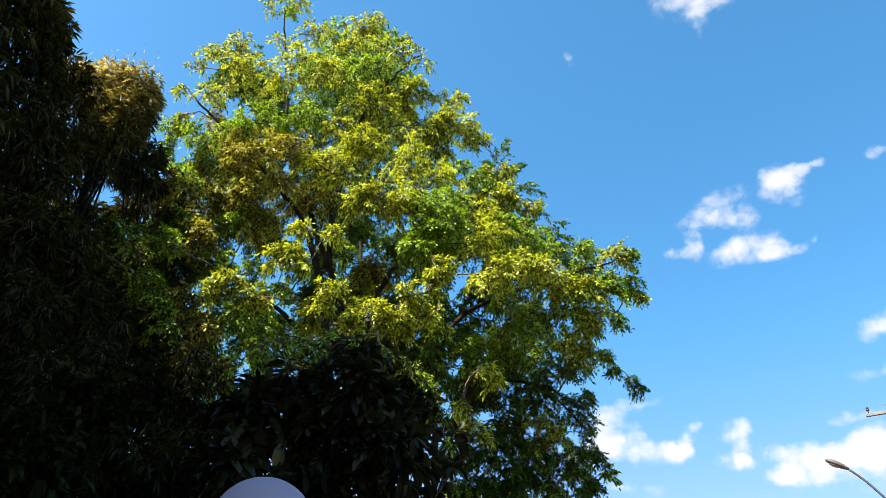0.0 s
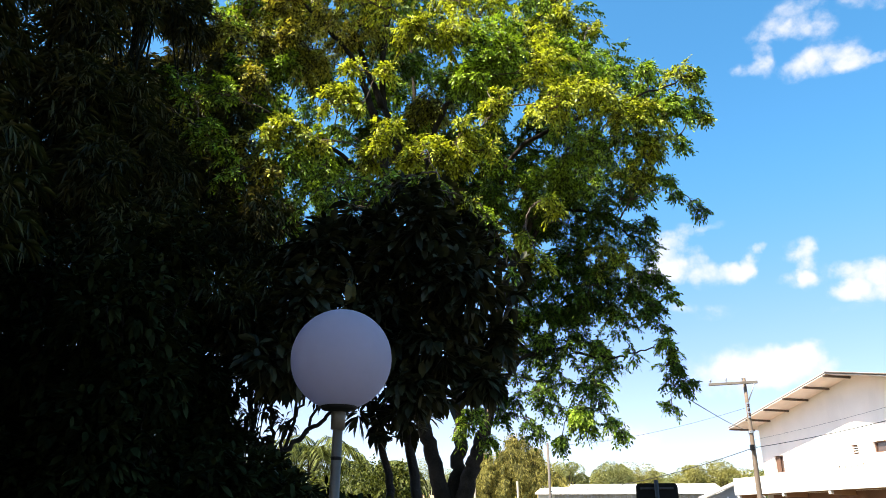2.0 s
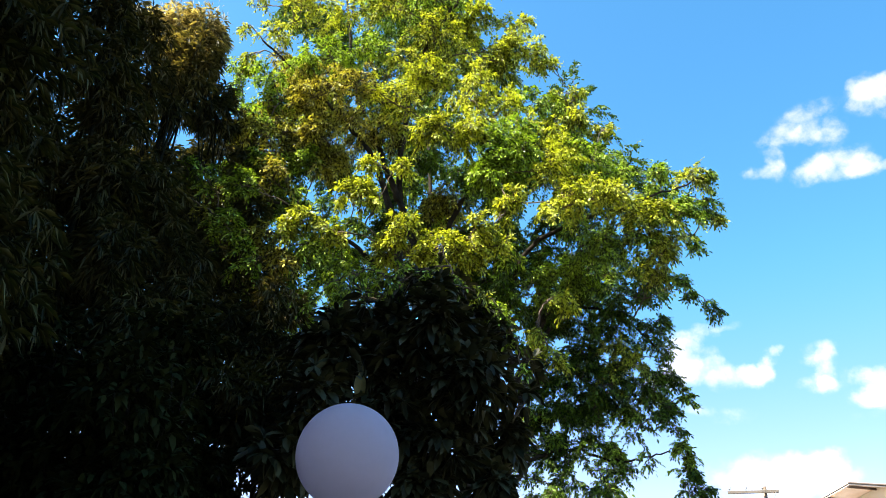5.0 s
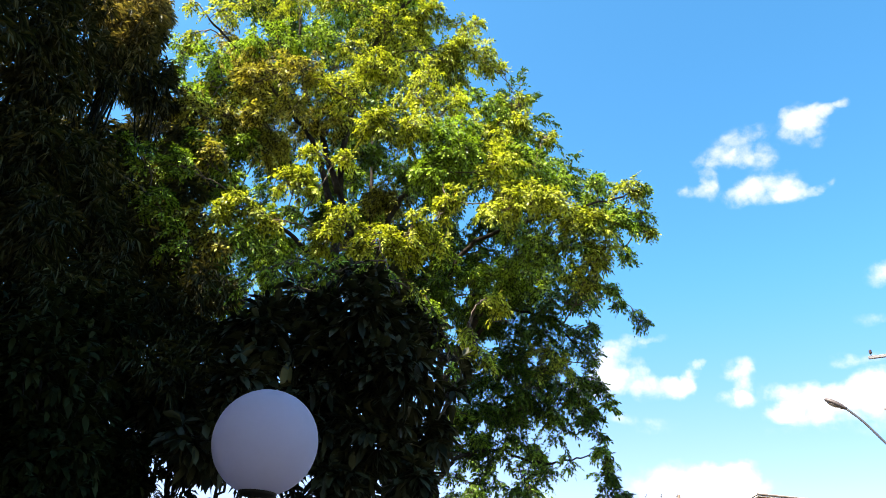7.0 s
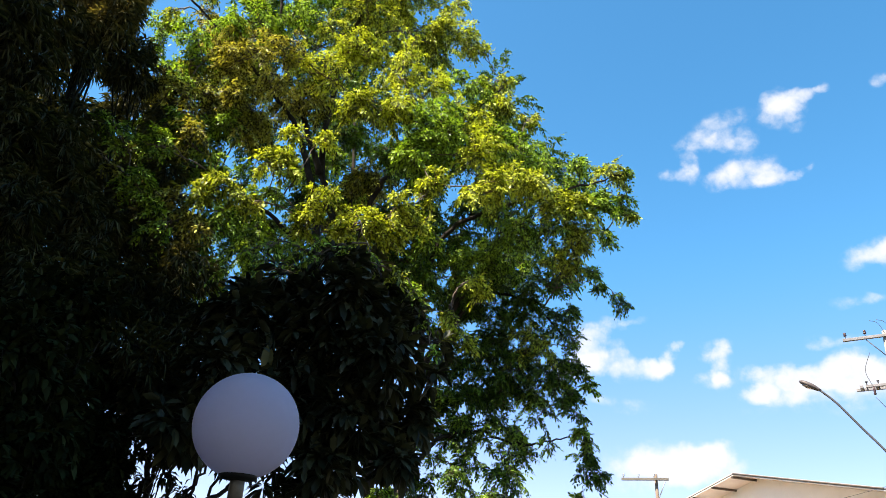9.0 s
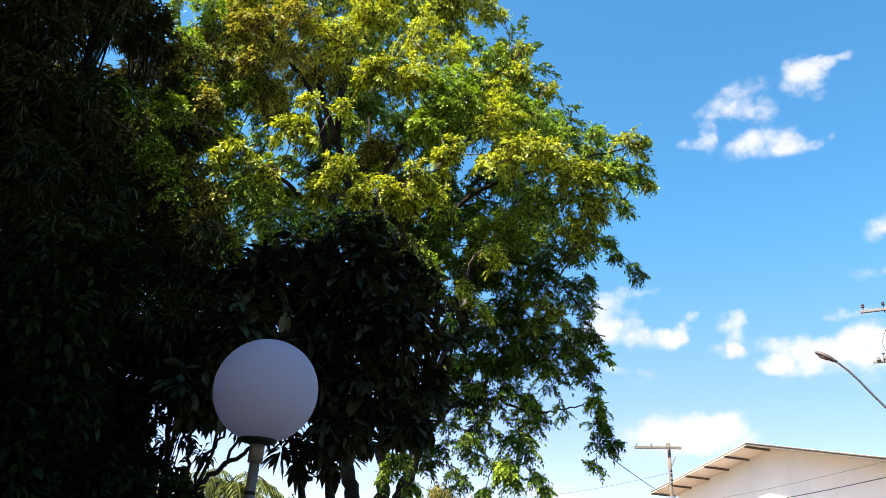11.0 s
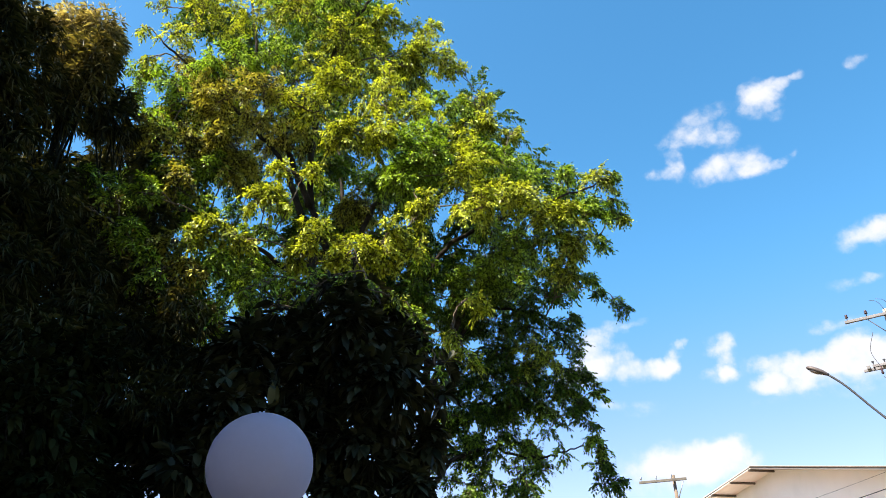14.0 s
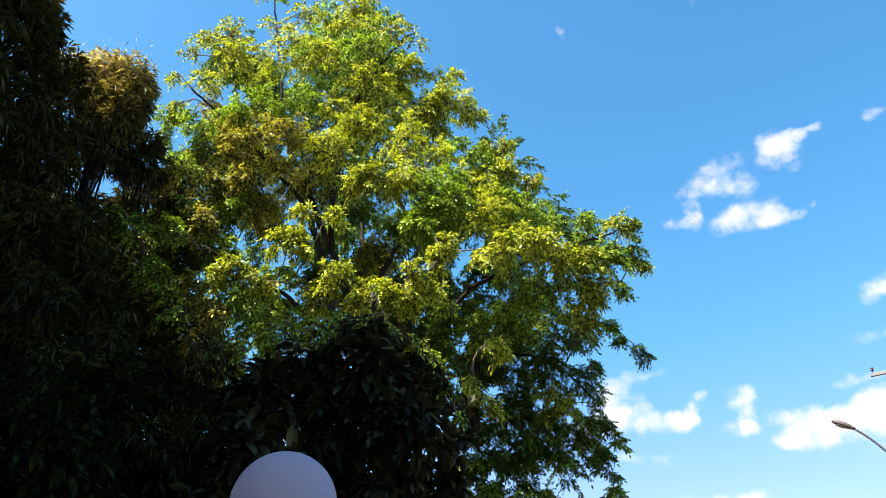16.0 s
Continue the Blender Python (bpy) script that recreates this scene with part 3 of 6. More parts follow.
def feathered(rng, o, d, n_pairs=5, length=0.34, leaf=0.075, wide=0.42, droop=0.35):
    """Compound leaves: pairs of leaflets along a stalk, at places o along ways d."""
    n = len(o)
    d = unit(d)
    up = unit(np.array([0, 0, 1.0]) + rng.normal(0, 0.5, (n, 3)))
    side = unit(np.cross(d, up))
    L = length * rng.uniform(0.6, 1.25, n)
    vs, fs, count = [], [], 0
    for k in range(n_pairs + 1):
        s = 0.2 + 0.8 * k / n_pairs
        at = o + d * (L * s)[:, None] - np.array([0, 0, 1.0]) * (L * droop * s * s)[:, None]
        for sg in ((1, -1) if k < n_pairs else (0,)):
            w = d * (0.55 if sg else 1.0) + side * sg * 0.85 + rng.normal(0, 0.22, (n, 3)) - np.array([0, 0, 0.25])
            ln = leaf * rng.uniform(0.7, 1.3, n)
            v, f = leaflets(at, w, unit(up + rng.normal(0, 0.27, (n, 3))), ln, wide)
            vs.append(v)
            fs.append(f + count)
            count += len(v)
    return np.concatenate(vs), np.concatenate(fs)


def tufts(rng, o, d, n_leaves=9, leaf=0.2, wide=0.26, open_=0.9, bend=0.3, hang=0.3, shape=blades):
    """Whorls of simple leaves at places o round ways d."""
    n = len(o)
    vs, fs, count = [], [], 0
    for k in range(n_leaves):
        w = unit(d) * 0.6 + unit(rng.normal(size=(n, 3))) * open_ - np.array([0, 0, hang])
        ln = leaf * rng.uniform(0.65, 1.25, n)
        v, f = shape(o + unit(w) * 0.015, w, unit(np.array([0, 0, 1.0]) + rng.normal(0, 0.3, (n, 3))), ln, wide, bend)
        vs.append(v)
        fs.append(f + count)
        count += len(v)
    return np.concatenate(vs), np.concatenate(fs)


def nearest_below(p, skeleton, hanging=False):
    """The nearest place on the wood to grow from: from below, or from above for a hanging spray."""
    best, cost = None, 1e9
    for q, r in skeleton:
        c = (q - p).length + (0.8 * max(0, p.z - q.z) if hanging else 1.2 * (q.z - p.z) if q.z > p.z - 0.1 else 0)
        if c < cost:
            best, cost = (q, r), c
    return best


def bough(rng, start, r0, centre, radius, twigs, droop=0.15, reach=1.05):
    """One branch from the skeleton to a clump, with twigs inside the clump; their tips are kept."""
    t = Tubes()
    t.tips, t.twigs = [], Tubes()
    c = Vector(centre)
    mid = start.lerp(c, 0.5) + Vector((0, 0, 0.12 * (c - start).length * (1 if c.z > start.z else 1.6)))
    line = smooth_line([start, mid, c], 6, 0.015, rng)
    r0 = min(r0, 0.016 + 0.025 * (c - start).length)
    t.add(line, [r0 + (0.01 - r0) * i / (len(line) - 1) for i in range(len(line))], 6)
    t.line = line
    for _ in range(twigs):
        u = Vector(unit(rng.normal(size=3)))
        u.z *= 0.6
        a = line[int(rng.integers(len(line) // 2, len(line)))]
        b = c + u * radius * float(rng.uniform(0.45, reach))
        b.z -= droop * radius
        m = a.lerp(b, 0.5) + Vector(rng.normal(0, 0.05 * radius + 0.01, 3)) + Vector((0, 0, 0.08 * radius))
        t.twigs.add(smooth_line([a, m, b], 3), [0.0085, 0.008, 0.007, 0.006, 0.005, 0.0045, 0.0035], 4)
        t.tips += [b, m.lerp(b, 0.5), m]
    return t

# ---- ground and distance ----
def make_ground():
    n, half = 60, 2400.0
    s = np.linspace(-1, 1, n + 1)
    s = np.sign(s) * np.abs(s) ** 2.5 * half
    v = [(x, y, -0.02 + (0.05 * noise.noise((x * 0.08, y * 0.08, 0)) if abs(x) < 60 and abs(y) < 60 else 0)) for y in s for x in s]
    f = [(j * (n + 1) + i, j * (n + 1) + i + 1, (j + 1) * (n + 1) + i + 1, (j + 1) * (n + 1) + i) for j in range(n) for i in range(n)]
    ob = solid("ground", v, f, GRASS, smooth=True)
    tagged(ob, "dry patchy grass and earth under the trees", "ground", kind="structure")


def make_hill(name, x0, x1, y, top, depth, label, seed):
    nx, ny = 70, 10
    v, f = [], []
    for j in range(ny + 1):
        for i in range(nx + 1):
            a, b = i / nx, j / ny
            h = math.sin(math.pi * b) ** 0.8 * math.sin(math.pi * a) ** 0.45
            x, yy = x0 + (x1 - x0) * a, y + depth * b
            k = 0.65 + 0.35 * noise.noise((x * 0.008 + seed, yy * 0.006, seed)) + 0.06 * noise.noise((x * 0.06, yy * 0.05, seed))
            v.append((x, yy, -0.1 + max(0, top * h * k)))
    for j in range(ny):
        for i in range(nx):
            p = j * (nx + 1) + i
            f.append((p, p + 1, p + nx + 2, p + nx + 1))
    tagged(solid(name, v, f, HILL, smooth=True), label, "hill", kind="structure")


make_ground()
make_hill("backdrop_hill", -400, 300, 300, 31, 240, "distant wooded hillside in soft haze", 3.1)


def far_tree(name, at, height, radius, material, seed, label, cards=2600, leaf=0.32, group="", trunk_r=0.18, lobes=9, low=0.35, puff=1.0, tall=0.75, rim=0.55):
    """A tree seen far off: trunk, limbs and a crown of many leaves in uneven lobes."""
    rng = np.random.default_rng(seed)
    tree = thing(name, at, label, "tree", group)
    base = Vector(at)
    t = Tubes()
    top = base + Vector((0, 0, height * 0.6))
    line = smooth_line([base - Vector((0, 0, 0.1)), base + Vector((0.1 * radius * rng.normal(), 0.1 * radius * rng.normal(), height * 0.3)), top], 4)
    t.add(line, [trunk_r * (1 - 0.55 * i / (len(line) - 1)) for i in range(len(line))], 7)
    cs = []
    for k in range(lobes):
        u = unit(rng.normal(size=3))
        c = Vector((base.x + u[0] * radius * 0.62, base.y + u[1] * radius * 0.62, base.z + height * (low + 0.2) + (height * (0.8 - low)) * (0.5 + 0.5 * u[2]) * 0.75))
        cs.append((c, radius * puff * rng.uniform(0.32, 0.52)))
        t.add(smooth_line([line[len(line) // 2], line[-1].lerp(c, 0.5), c], 3), [trunk_r * 0.4 * (1 - 0.8 * i / 6) for i in range(7)], 5)
    t.put("trunk", BARK, tree)
    o, d = [], []
    for c, r in cs:
        p, u = ball(rng, cards // lobes, tall, rim)
        o.append(np.array(c) + p * r)
        d.append(u + rng.normal(0, 0.4, u.shape))
    o, d = np.concatenate(o), np.concatenate(d)
    v, f = small_blades(o, d - np.array([0, 0, 0.2]), unit(np.array([0, 0, 1.0]) + rng.normal(0, 0.5, o.shape)), leaf * rng.uniform(0.5, 1.3, len(o)), 0.6)
    leaf_mesh("crown", v, f, material, tree)
    return tree


def far_trees():
    rng = np.random.default_rng(77)
    for k in range(34):
        x = 8 + k * 1.42 + rng.uniform(-1, 1)
        y = 100 + rng.uniform(-9, 14)
        far_tree("distant_tree", (x, y, -0.05), rng.uniform(7.8, 9.9), rng.uniform(2.6, 4.8), LEAF_FAR if k % 3 else LEAF_OLIVE, 100 + k,
                 "distant round-crowned tree with yellow-green leaves", cards=10000, leaf=0.17, lobes=22, puff=0.62, rim=0.7, group="trees on the skyline")
    for k in range(24):
        x = -44 + k * 6.4 + rng.uniform(-2, 2)
        y = 170 + rng.uniform(-13, 22)
        far_tree("distant_tree", (x, y, -0.05), rng.uniform(11.5, 15), rng.uniform(5, 7.5), LEAF_FAR, 140 + k,
                 "distant round-crowned tree with yellow-green leaves", cards=6000, leaf=0.3, lobes=18, puff=0.7, rim=0.7, group="trees on the skyline")


far_trees()


def far_bamboo(at, height, spread, culms, seed):
    """A far clump of bamboo: arching culms that hang over, with plumes of leaves along their outer part."""
    rng = np.random.default_rng(seed)
    clump = thing("feathery_bamboo", at, "tall sunlit olive-yellow bamboo clump with drooping plumes", "bamboo", "bamboo clumps")
    base = Vector(at)
    for k in range(culms):
        a, q = 2.4 * k, math.sqrt((k + 0.5) / culms)
        out = Vector((math.cos(a), math.sin(a), 0))
        h = height * (1 - 0.5 * q * q) * rng.uniform(0.82, 1.05)
        foot = base + out * q * spread * 0.35 + Vector((rng.normal(0, 0.15), rng.normal(0, 0.15), 0))
        reach = out * spread * q * rng.uniform(0.5, 0.75)
        line = smooth_line([foot, foot + reach * 0.25 + Vector((0, 0, h * 0.6)), foot + reach * 0.7 + Vector((0, 0, h)), foot + reach * 1.15 + Vector((0, 0, h * 0.86))], 5)
        t = Tubes().add(line, [0.045 - 0.035 * i / (len(line) - 1) for i in range(len(line))], 5)
        culm = t.put("culm", CULM, clump)
        o, d = [], []
        for i in range(3, len(line)):
            n = int(rng.integers(90, 260))
            p, u = ball(rng, n, 1.5, 0.1)
            r = 0.3 * rng.uniform(0.6, 1.4)
            c = np.array(line[i]) + rng.normal(0, 0.12, 3) - np.array([0, 0, 0.8 * r])
            o.append(c + p * r)
            d.append(u * np.array([1, 1, 0.3]) - np.array([0, 0, 0.9]))
        o, d = np.concatenate(o), np.concatenate(d)
        v, f = small_blades(o, d + rng.normal(0, 0.3, d.shape), unit(np.array([0, 0, 1.0]) + rng.normal(0, 0.5, o.shape)), rng.uniform(0.08, 0.18, len(o)), 0.36)
        leaf_mesh("plume", v, f, LEAF_PLUME, culm)


far_bamboo((4.3, 54.5, -0.05), 7.5, 4.6, 60, 5)
far_tree("acacia_tree", (1.8, 54, -0.05), 4.0, 2.4, LEAF_OLIVE, 6, "low sunlit olive-yellow bushy tree", cards=24000, leaf=0.1, lobes=20, puff=0.6, low=0.05)
far_tree("dry_bush", (3.3, 47, -0.05), 3.1, 2.0, LEAF_OLIVE, 8, "low dry olive bush in front of the tree", cards=14000, leaf=0.09, lobes=16, low=0.0, puff=0.6, trunk_r=0.08)


def make_palm(at, height, seed):
    rng = np.random.default_rng(seed)
    palm = thing("palm_tree", at, "sunlit palm with arching feathery fronds", "palm")
    b = Vector(at)
    t = Tubes()
    line = smooth_line([b - Vector((0, 0, 0.1)), b + Vector((0.1, 0.05, height * 0.5)), b + Vector((0.05, 0, height))], 5)
    t.add(line, [0.15 - 0.04 * i / (len(line) - 1) for i in range(len(line))], 9)
    t.put("trunk", BARK, palm)
    crown = line[-1]
    for k in range(17):
        a = 2 * math.pi * k / 17 + rng.uniform(-0.15, 0.15)
        rise = rng.uniform(0.1, 1.0)
        L = rng.uniform(1.15, 1.6)
        out = Vector((math.cos(a), math.sin(a), 0))
        spine = [crown + out * (L * s) + Vector((0, 0, L * (rise * s - (0.55 + 0.5 * rise) * s * s))) for s in np.linspace(0, 1, 12)]
        rib = Tubes().add(spine, [0.018 * (1 - 0.8 * i / 11) for i in range(12)], 5)
        frond = rib.put("frond", LEAF_GARDEN, palm)
        o, d = [], []
        for i in range(1, 12):
            for j in range(4):
                p = spine[i - 1].lerp(spine[i], j / 4)
                ax = (spine[i] - spine[i - 1]).normalized()
                sd = ax.cross(Vector((0, 0, 1))).normalized()
                for sg in (1, -1):
                    o.append(p)
                    d.append(sd * sg + ax * 0.6 + Vector((0, 0, -0.35 + rng.normal(0, 0.12))))
        o, d = np.array(o), np.array(d)
        v, f = blades(o, d, np.tile([0, 0, 1.0], (len(o), 1)) + rng.normal(0, 0.1, o.shape), rng.uniform(0.32, 0.48, len(o)), 0.09, 0.35)
        leaf_mesh("frond_blade", v, f, LEAF_GARDEN, frond)


make_palm((-3.4, 18.4, 0), 3.2, 4)
make_palm((-2.1, 21, 0), 2.9, 9)


def bush(name, at, height, radius, material, seed, label, n=900, leaf=0.09, lobes=7, group=""):
    """A shrub: stems from the ground and clumps of small leaves."""
    rng = np.random.default_rng(seed)
    ob = thing(name, at, label, "shrub", group)
    b = Vector(at)
    for k in range(lobes):
        u = unit(rng.normal(size=3))
        r = radius * float(rng.uniform(0.35, 0.55))
        c = b + Vector((u[0] * radius * 0.6, u[1] * radius * 0.6, r * 0.7 + (height - 1.4 * r) * float(rng.uniform(0.1, 1.0))))
        t = bough(rng, b + Vector((0.1 * u[0], 0.1 * u[1], -0.03)), 0.035, c, r, 5)
        stem = t.put("stem", BARK_DARK, ob)
        p, w = ball(rng, n // lobes, 0.8, 0.4)
        v, f = tufts(rng, np.array(c) + p * r, w, 7, leaf, 0.42, 0.9, 0.2, 0.1, small_blades)
        leaf_mesh("foliage", v, f, material, stem)
    return ob


for k, (x, y, h, r) in enumerate([(-2.3, 15.7, 3.0, 1.3), (-1.3, 14.8, 2.7, 1.1), (-3.9, 14.6, 2.8, 1.3), (-0.9, 19.3, 2.8, 1.2), (-1.9, 13.1, 2.1, 0.9), (-3.2, 20, 3.1, 1.4)]):
    bush("garden_shrub", (x, y, 0), h, r, LEAF_GARDEN, 300 + k, "sunlit yellow-green garden shrub", 1900, 0.085, 10, "garden shrubs in the sun")


# ---- the white two-storey building ----
NRM, ALONG = Vector((-0.966, -0.259, 0)), Vector((0.259, -0.966, 0))
B0 = Vector((13.04, 35.86, 0))


def bframe():
    """x along the gable wall, y away from the viewer into the building, z up; y = 0 is the front of the balcony slab."""
    return Matrix(((ALONG.x, -NRM.x, 0, B0.x), (ALONG.y, -NRM.y, 0, B0.y), (0, 0, 1, 0), (0, 0, 0, 1)))


def plate(outline, holes, y0, y1, m):
    """A wall in the x-z plane with rectangular holes: cut into strips, each a closed box-like prism."""
    bm = bmesh.new()
    xs = sorted({p[0] for p in outline} | {h for a in holes for h in (a[0], a[2])})

    def top(x):
        for (xa, za), (xb, zb) in zip(outline, outline[1:]):
            if xa <= x <= xb:
                return za + (zb - za) * (x - xa) / (xb - xa)
        return outline[-1][1]

    for xa, xb in zip(xs, xs[1:]):
        cut = sorted((h[1], h[3]) for h in holes if h[0] <= xa + 1e-6 and h[2] >= xb - 1e-6)
        z = BASE_Z
        spans = []
        for a, b in cut:
            spans.append((z, z, a, a))
            z = b
        spans.append((z, z, top(xa), top(xb)))
        for a0, b0, a1, b1 in spans:
            q = [bm.verts.new(p) for p in ((xa, y0, a0), (xb, y0, b0), (xb, y0, b1), (xa, y0, a1), (xa, y1, a0), (xb, y1, b0), (xb, y1, b1), (xa, y1, a1))]
            for f in ((0, 1, 2, 3), (5, 4, 7, 6), (4, 0, 3, 7), (1, 5, 6, 2), (3, 2, 6, 7), (4, 5, 1, 0)):
                bm.faces.new([q[i] for i in f])
    bmesh.ops.remove_doubles(bm, verts=bm.verts, dist=1e-4)
    bmesh.ops.recalc_face_normals(bm, faces=bm.faces)
    bmesh.ops.transform(bm, verts=bm.verts, matrix=m)
    return bm


BASE_Z = 2.9


def make_building():
    m = bframe()
    house = thing("building", m @ Vector((5, 5, 0)), "white plastered two-storey building with gable roof and balcony slab", "building")
    holes = [(1.47, 3.82, 2.06, 4.55), (6.12, 4.24, 6.45, 4.61), (7.22, 4.22, 7.86, 4.63), (9.3, 3.7, 10.1, 4.6)]
    x0, x1, pk, ze, zp = 0.65, 12.9, 6.78, 6.02, 7.3
    part("gable_wall", plate([(x0, ze - 0.07), (pk, zp - 0.07), (x1, ze - 0.07)], holes, 1.2, 1.4, m), PLASTER, house)
    part("side_wall", block(x0, x0 + 0.2, 1.4, 13.0, 2.9, ze - 0.12, m), PLASTER, house)
    part("side_wall", block(x1 - 0.2, x1, 1.4, 13.0, 2.9, ze - 0.12, m), PLASTER, house)
    part("rear_wall", block(x0, x1, 13.0, 13.2, 0, ze - 0.12, m), PLASTER, house)
    # balcony slab with its fascia
    part("balcony_slab", block(-0.05, 13.4, 0.12, 2.2, 2.92, 3.1, m), SOFFIT, house, "bare concrete slab underside")
    fascia = part("fascia", block(-0.06, 13.4, 0.0, 0.12, 2.9, 3.64, m, 0.01), PLASTER_AGED, house, "white painted parapet")
    part("fascia", block(-0.06, 0.06, 0.12, 1.2, 2.9, 3.64, m), PLASTER_AGED, house)
    for k in range(6):
        part("rebar_stub", block(6.6 + 0.3 * k, 6.615 + 0.3 * k, 0.04, 0.055, 3.62, 3.78 + 0.03 * (k % 3), m), RAFTER, fascia, "rusty bar stub")
    for x in (0.15, 3.2, 5.9, 8.8, 11.8):
        part("bracket", block(x - 0.06, x + 0.06, 0.02, 0.16, 2.76, 2.9, m, 0.01), PLASTER_AGED, house)
        part("slab_beam", block(x - 0.06, x + 0.06, 0.16, 1.2, 2.74, 2.918, m), SOFFIT, house, "bare concrete beam")
    # ground floor: set-back walls, columns and roller shutters
    part("ground_wall", block(0.65, 1.05, 1.2, 1.4, 0, 2.9, m), PLASTER_AGED, house)
    part("side_wall", block(x0, x0 + 0.2, 1.4, 13.0, 0, 2.9, m), PLASTER_AGED, house)
    part("lintel", block(1.05, 12.9, 1.2, 1.45, 2.55, 2.9, m), LINTEL, house, "dark brown lintel")
    for x in (5.75, 9.3, 12.66):
        part("column", block(x, x + 0.24, 1.15, 1.45, 0, 2.55, m, 0.01), LINTEL, house, "dark brown concrete column")
    for xa, xb in ((1.05, 5.75), (5.99, 9.3), (9.54, 12.66)):
        door = part("roller_shutter", block(xa, xb, 1.36, 1.4, 0, 2.55, m), SHUTTER, house, "dark brown steel roller shutter")
        for k in range(20):
            z = 0.06 + k * 0.122
            part("slat", block(xa + 0.02, xb - 0.02, 1.335, 1.362, z, z + 0.1, m, 0.008), SHUTTER, door)
        if xa == 1.05:
            spray(door, m)
    # roof: two pitched sheets on purlins, wide overhang at the gable
    sl = (zp - ze) / (pk - x0)
    for sg, xe in ((-1, x0 - 0.55), (1, x1 + 0.55)):
        ze2 = zp - sl * abs(xe - pk)
        for nm, dz, th, mt in (("roof_sheet", 0.0, 0.05, FIBRE), ("soffit_board", -0.06, 0.03, FIBRE_UNDER)):
            bm = bmesh.new()
            q = [bm.verts.new(p) for p in ((pk, -0.02, zp + dz), (xe, -0.02, ze2 + dz), (xe, 13.6, ze2 + dz), (pk, 13.6, zp + dz))]
            face = bm.faces.new(q)
            ex = bmesh.ops.extrude_face_region(bm, geom=[face])
            bmesh.ops.translate(bm, verts=[e for e in ex["geom"] if isinstance(e, bmesh.types.BMVert)], vec=(0, 0, th))
            bmesh.ops.recalc_face_normals(bm, faces=bm.faces)
            bmesh.ops.transform(bm, verts=bm.verts, matrix=m)
            part(nm, bm, mt, house)
        n = 6
        for k in range(n if sg < 0 else 0):
            x = pk + (xe - pk) * (k + (0.06 if k == 0 else 0)) / (n - 0.9)
            z = zp - sl * abs(x - pk)
            part("purlin", block(x - 0.04, x + 0.04, -0.06, 1.3, z - 0.145, z - 0.065, m, 0.008), RAFTER, house, "dark timber purlin end")
        # verge board along the rake
        t = Tubes()
        a, b = m @ Vector((pk, -0.03, zp + 0.01)), m @ Vector((xe, -0.03, ze2 + 0.01))
        wide = 0.018 if sg < 0 else 0.04
        t.add([a, a.lerp(b, 0.5), b], [wide] * 3, 4)
        t.put("verge", FIBRE if sg < 0 else RAFTER, house, "thin sheet edge" if sg < 0 else "dark verge edge")
    windows(house, m, holes)


def spray(door, m):
    """Sprayed marks as plain shapes: slanting outlined bars in two colours across the shutter."""
    rng = np.random.default_rng(3)
    x = 1.26
    for k in range(9):
        w, h, z = float(rng.uniform(0.2, 0.36)), float(rng.uniform(0.72, 1.0)), 1.42 + float(rng.uniform(-0.05, 0.08))
        for mat, off, rad in ((PAINT_RED, 0.0, 0.022), (PAINT_WHITE, 0.035, 0.013)):
            pts = []
            for px, pz in ((0, 0), (0.5, -0.02), (1, 0), (1, 0.5), (1, 1), (0.5, 1.02), (0, 1), (0, 0.5), (0, 0)):
                ax, az = off + px * (w - 2 * off), off + pz * (h - 2 * off)
                pts.append(m @ Vector((x + ax + 0.12 * az + 0.01 * float(rng.normal()), 1.322 - off * 0.1, z + az + 0.012 * float(rng.normal()))))
            line = smooth_line(pts, 3)
            Tubes().add(line, [rad] * len(line), 4).put("spray_stroke", mat, door, "uneven sprayed outline")
        x += w + float(rng.uniform(0.02, 0.1))


def windows(house, m, holes):
    for i, (xa, za, xb, zb) in enumerate(holes):
        w = part("window", block(xa, xb, 1.33, 1.345, za, zb, m), PANE, house, "dark window pane")
        for a in ((xa, xa + 0.05, za, zb), (xb - 0.05, xb, za, zb), (xa + 0.05, xb - 0.05, za, za + 0.05), (xa + 0.05, xb - 0.05, zb - 0.05, zb)):
            part("window_frame", block(a[0], a[1], 1.28, 1.33, a[2], a[3], m, 0.004), WIN_FRAME, w)
        if i == 1:
            for k in range(3):
                z = za + 0.07 + k * 0.09
                part("louvre", block(xa + 0.05, xb - 0.05, 1.2, 1.3, z, z + 0.03, m), PLASTER, w, "white concrete louvre")
        elif i == 3:
            for k in range(4):
                xp = xa + 0.05 + k * (xb - xa - 0.1) / 4
                part("shutter_plank", block(xp + 0.004, xp + (xb - xa - 0.1) / 4 - 0.004, 1.26, 1.29, za + 0.05, zb - 0.05, m, 0.004), PLANK, w, "pale bare wooden plank")
        elif i == 0:
            part("shutter_leaf", block(xa + 0.05, (xa + xb) / 2, 1.27, 1.3, za + 0.05, zb - 0.05, m, 0.004), WIN_FRAME, w, "brown wooden shutter leaf")
        if i in (0, 3):
            part("sill", block(xa - 0.04, xb + 0.04, 1.14, 1.22, za - 0.05, za - 0.002, m, 0.006), PLASTER_AGED, w)


make_building()


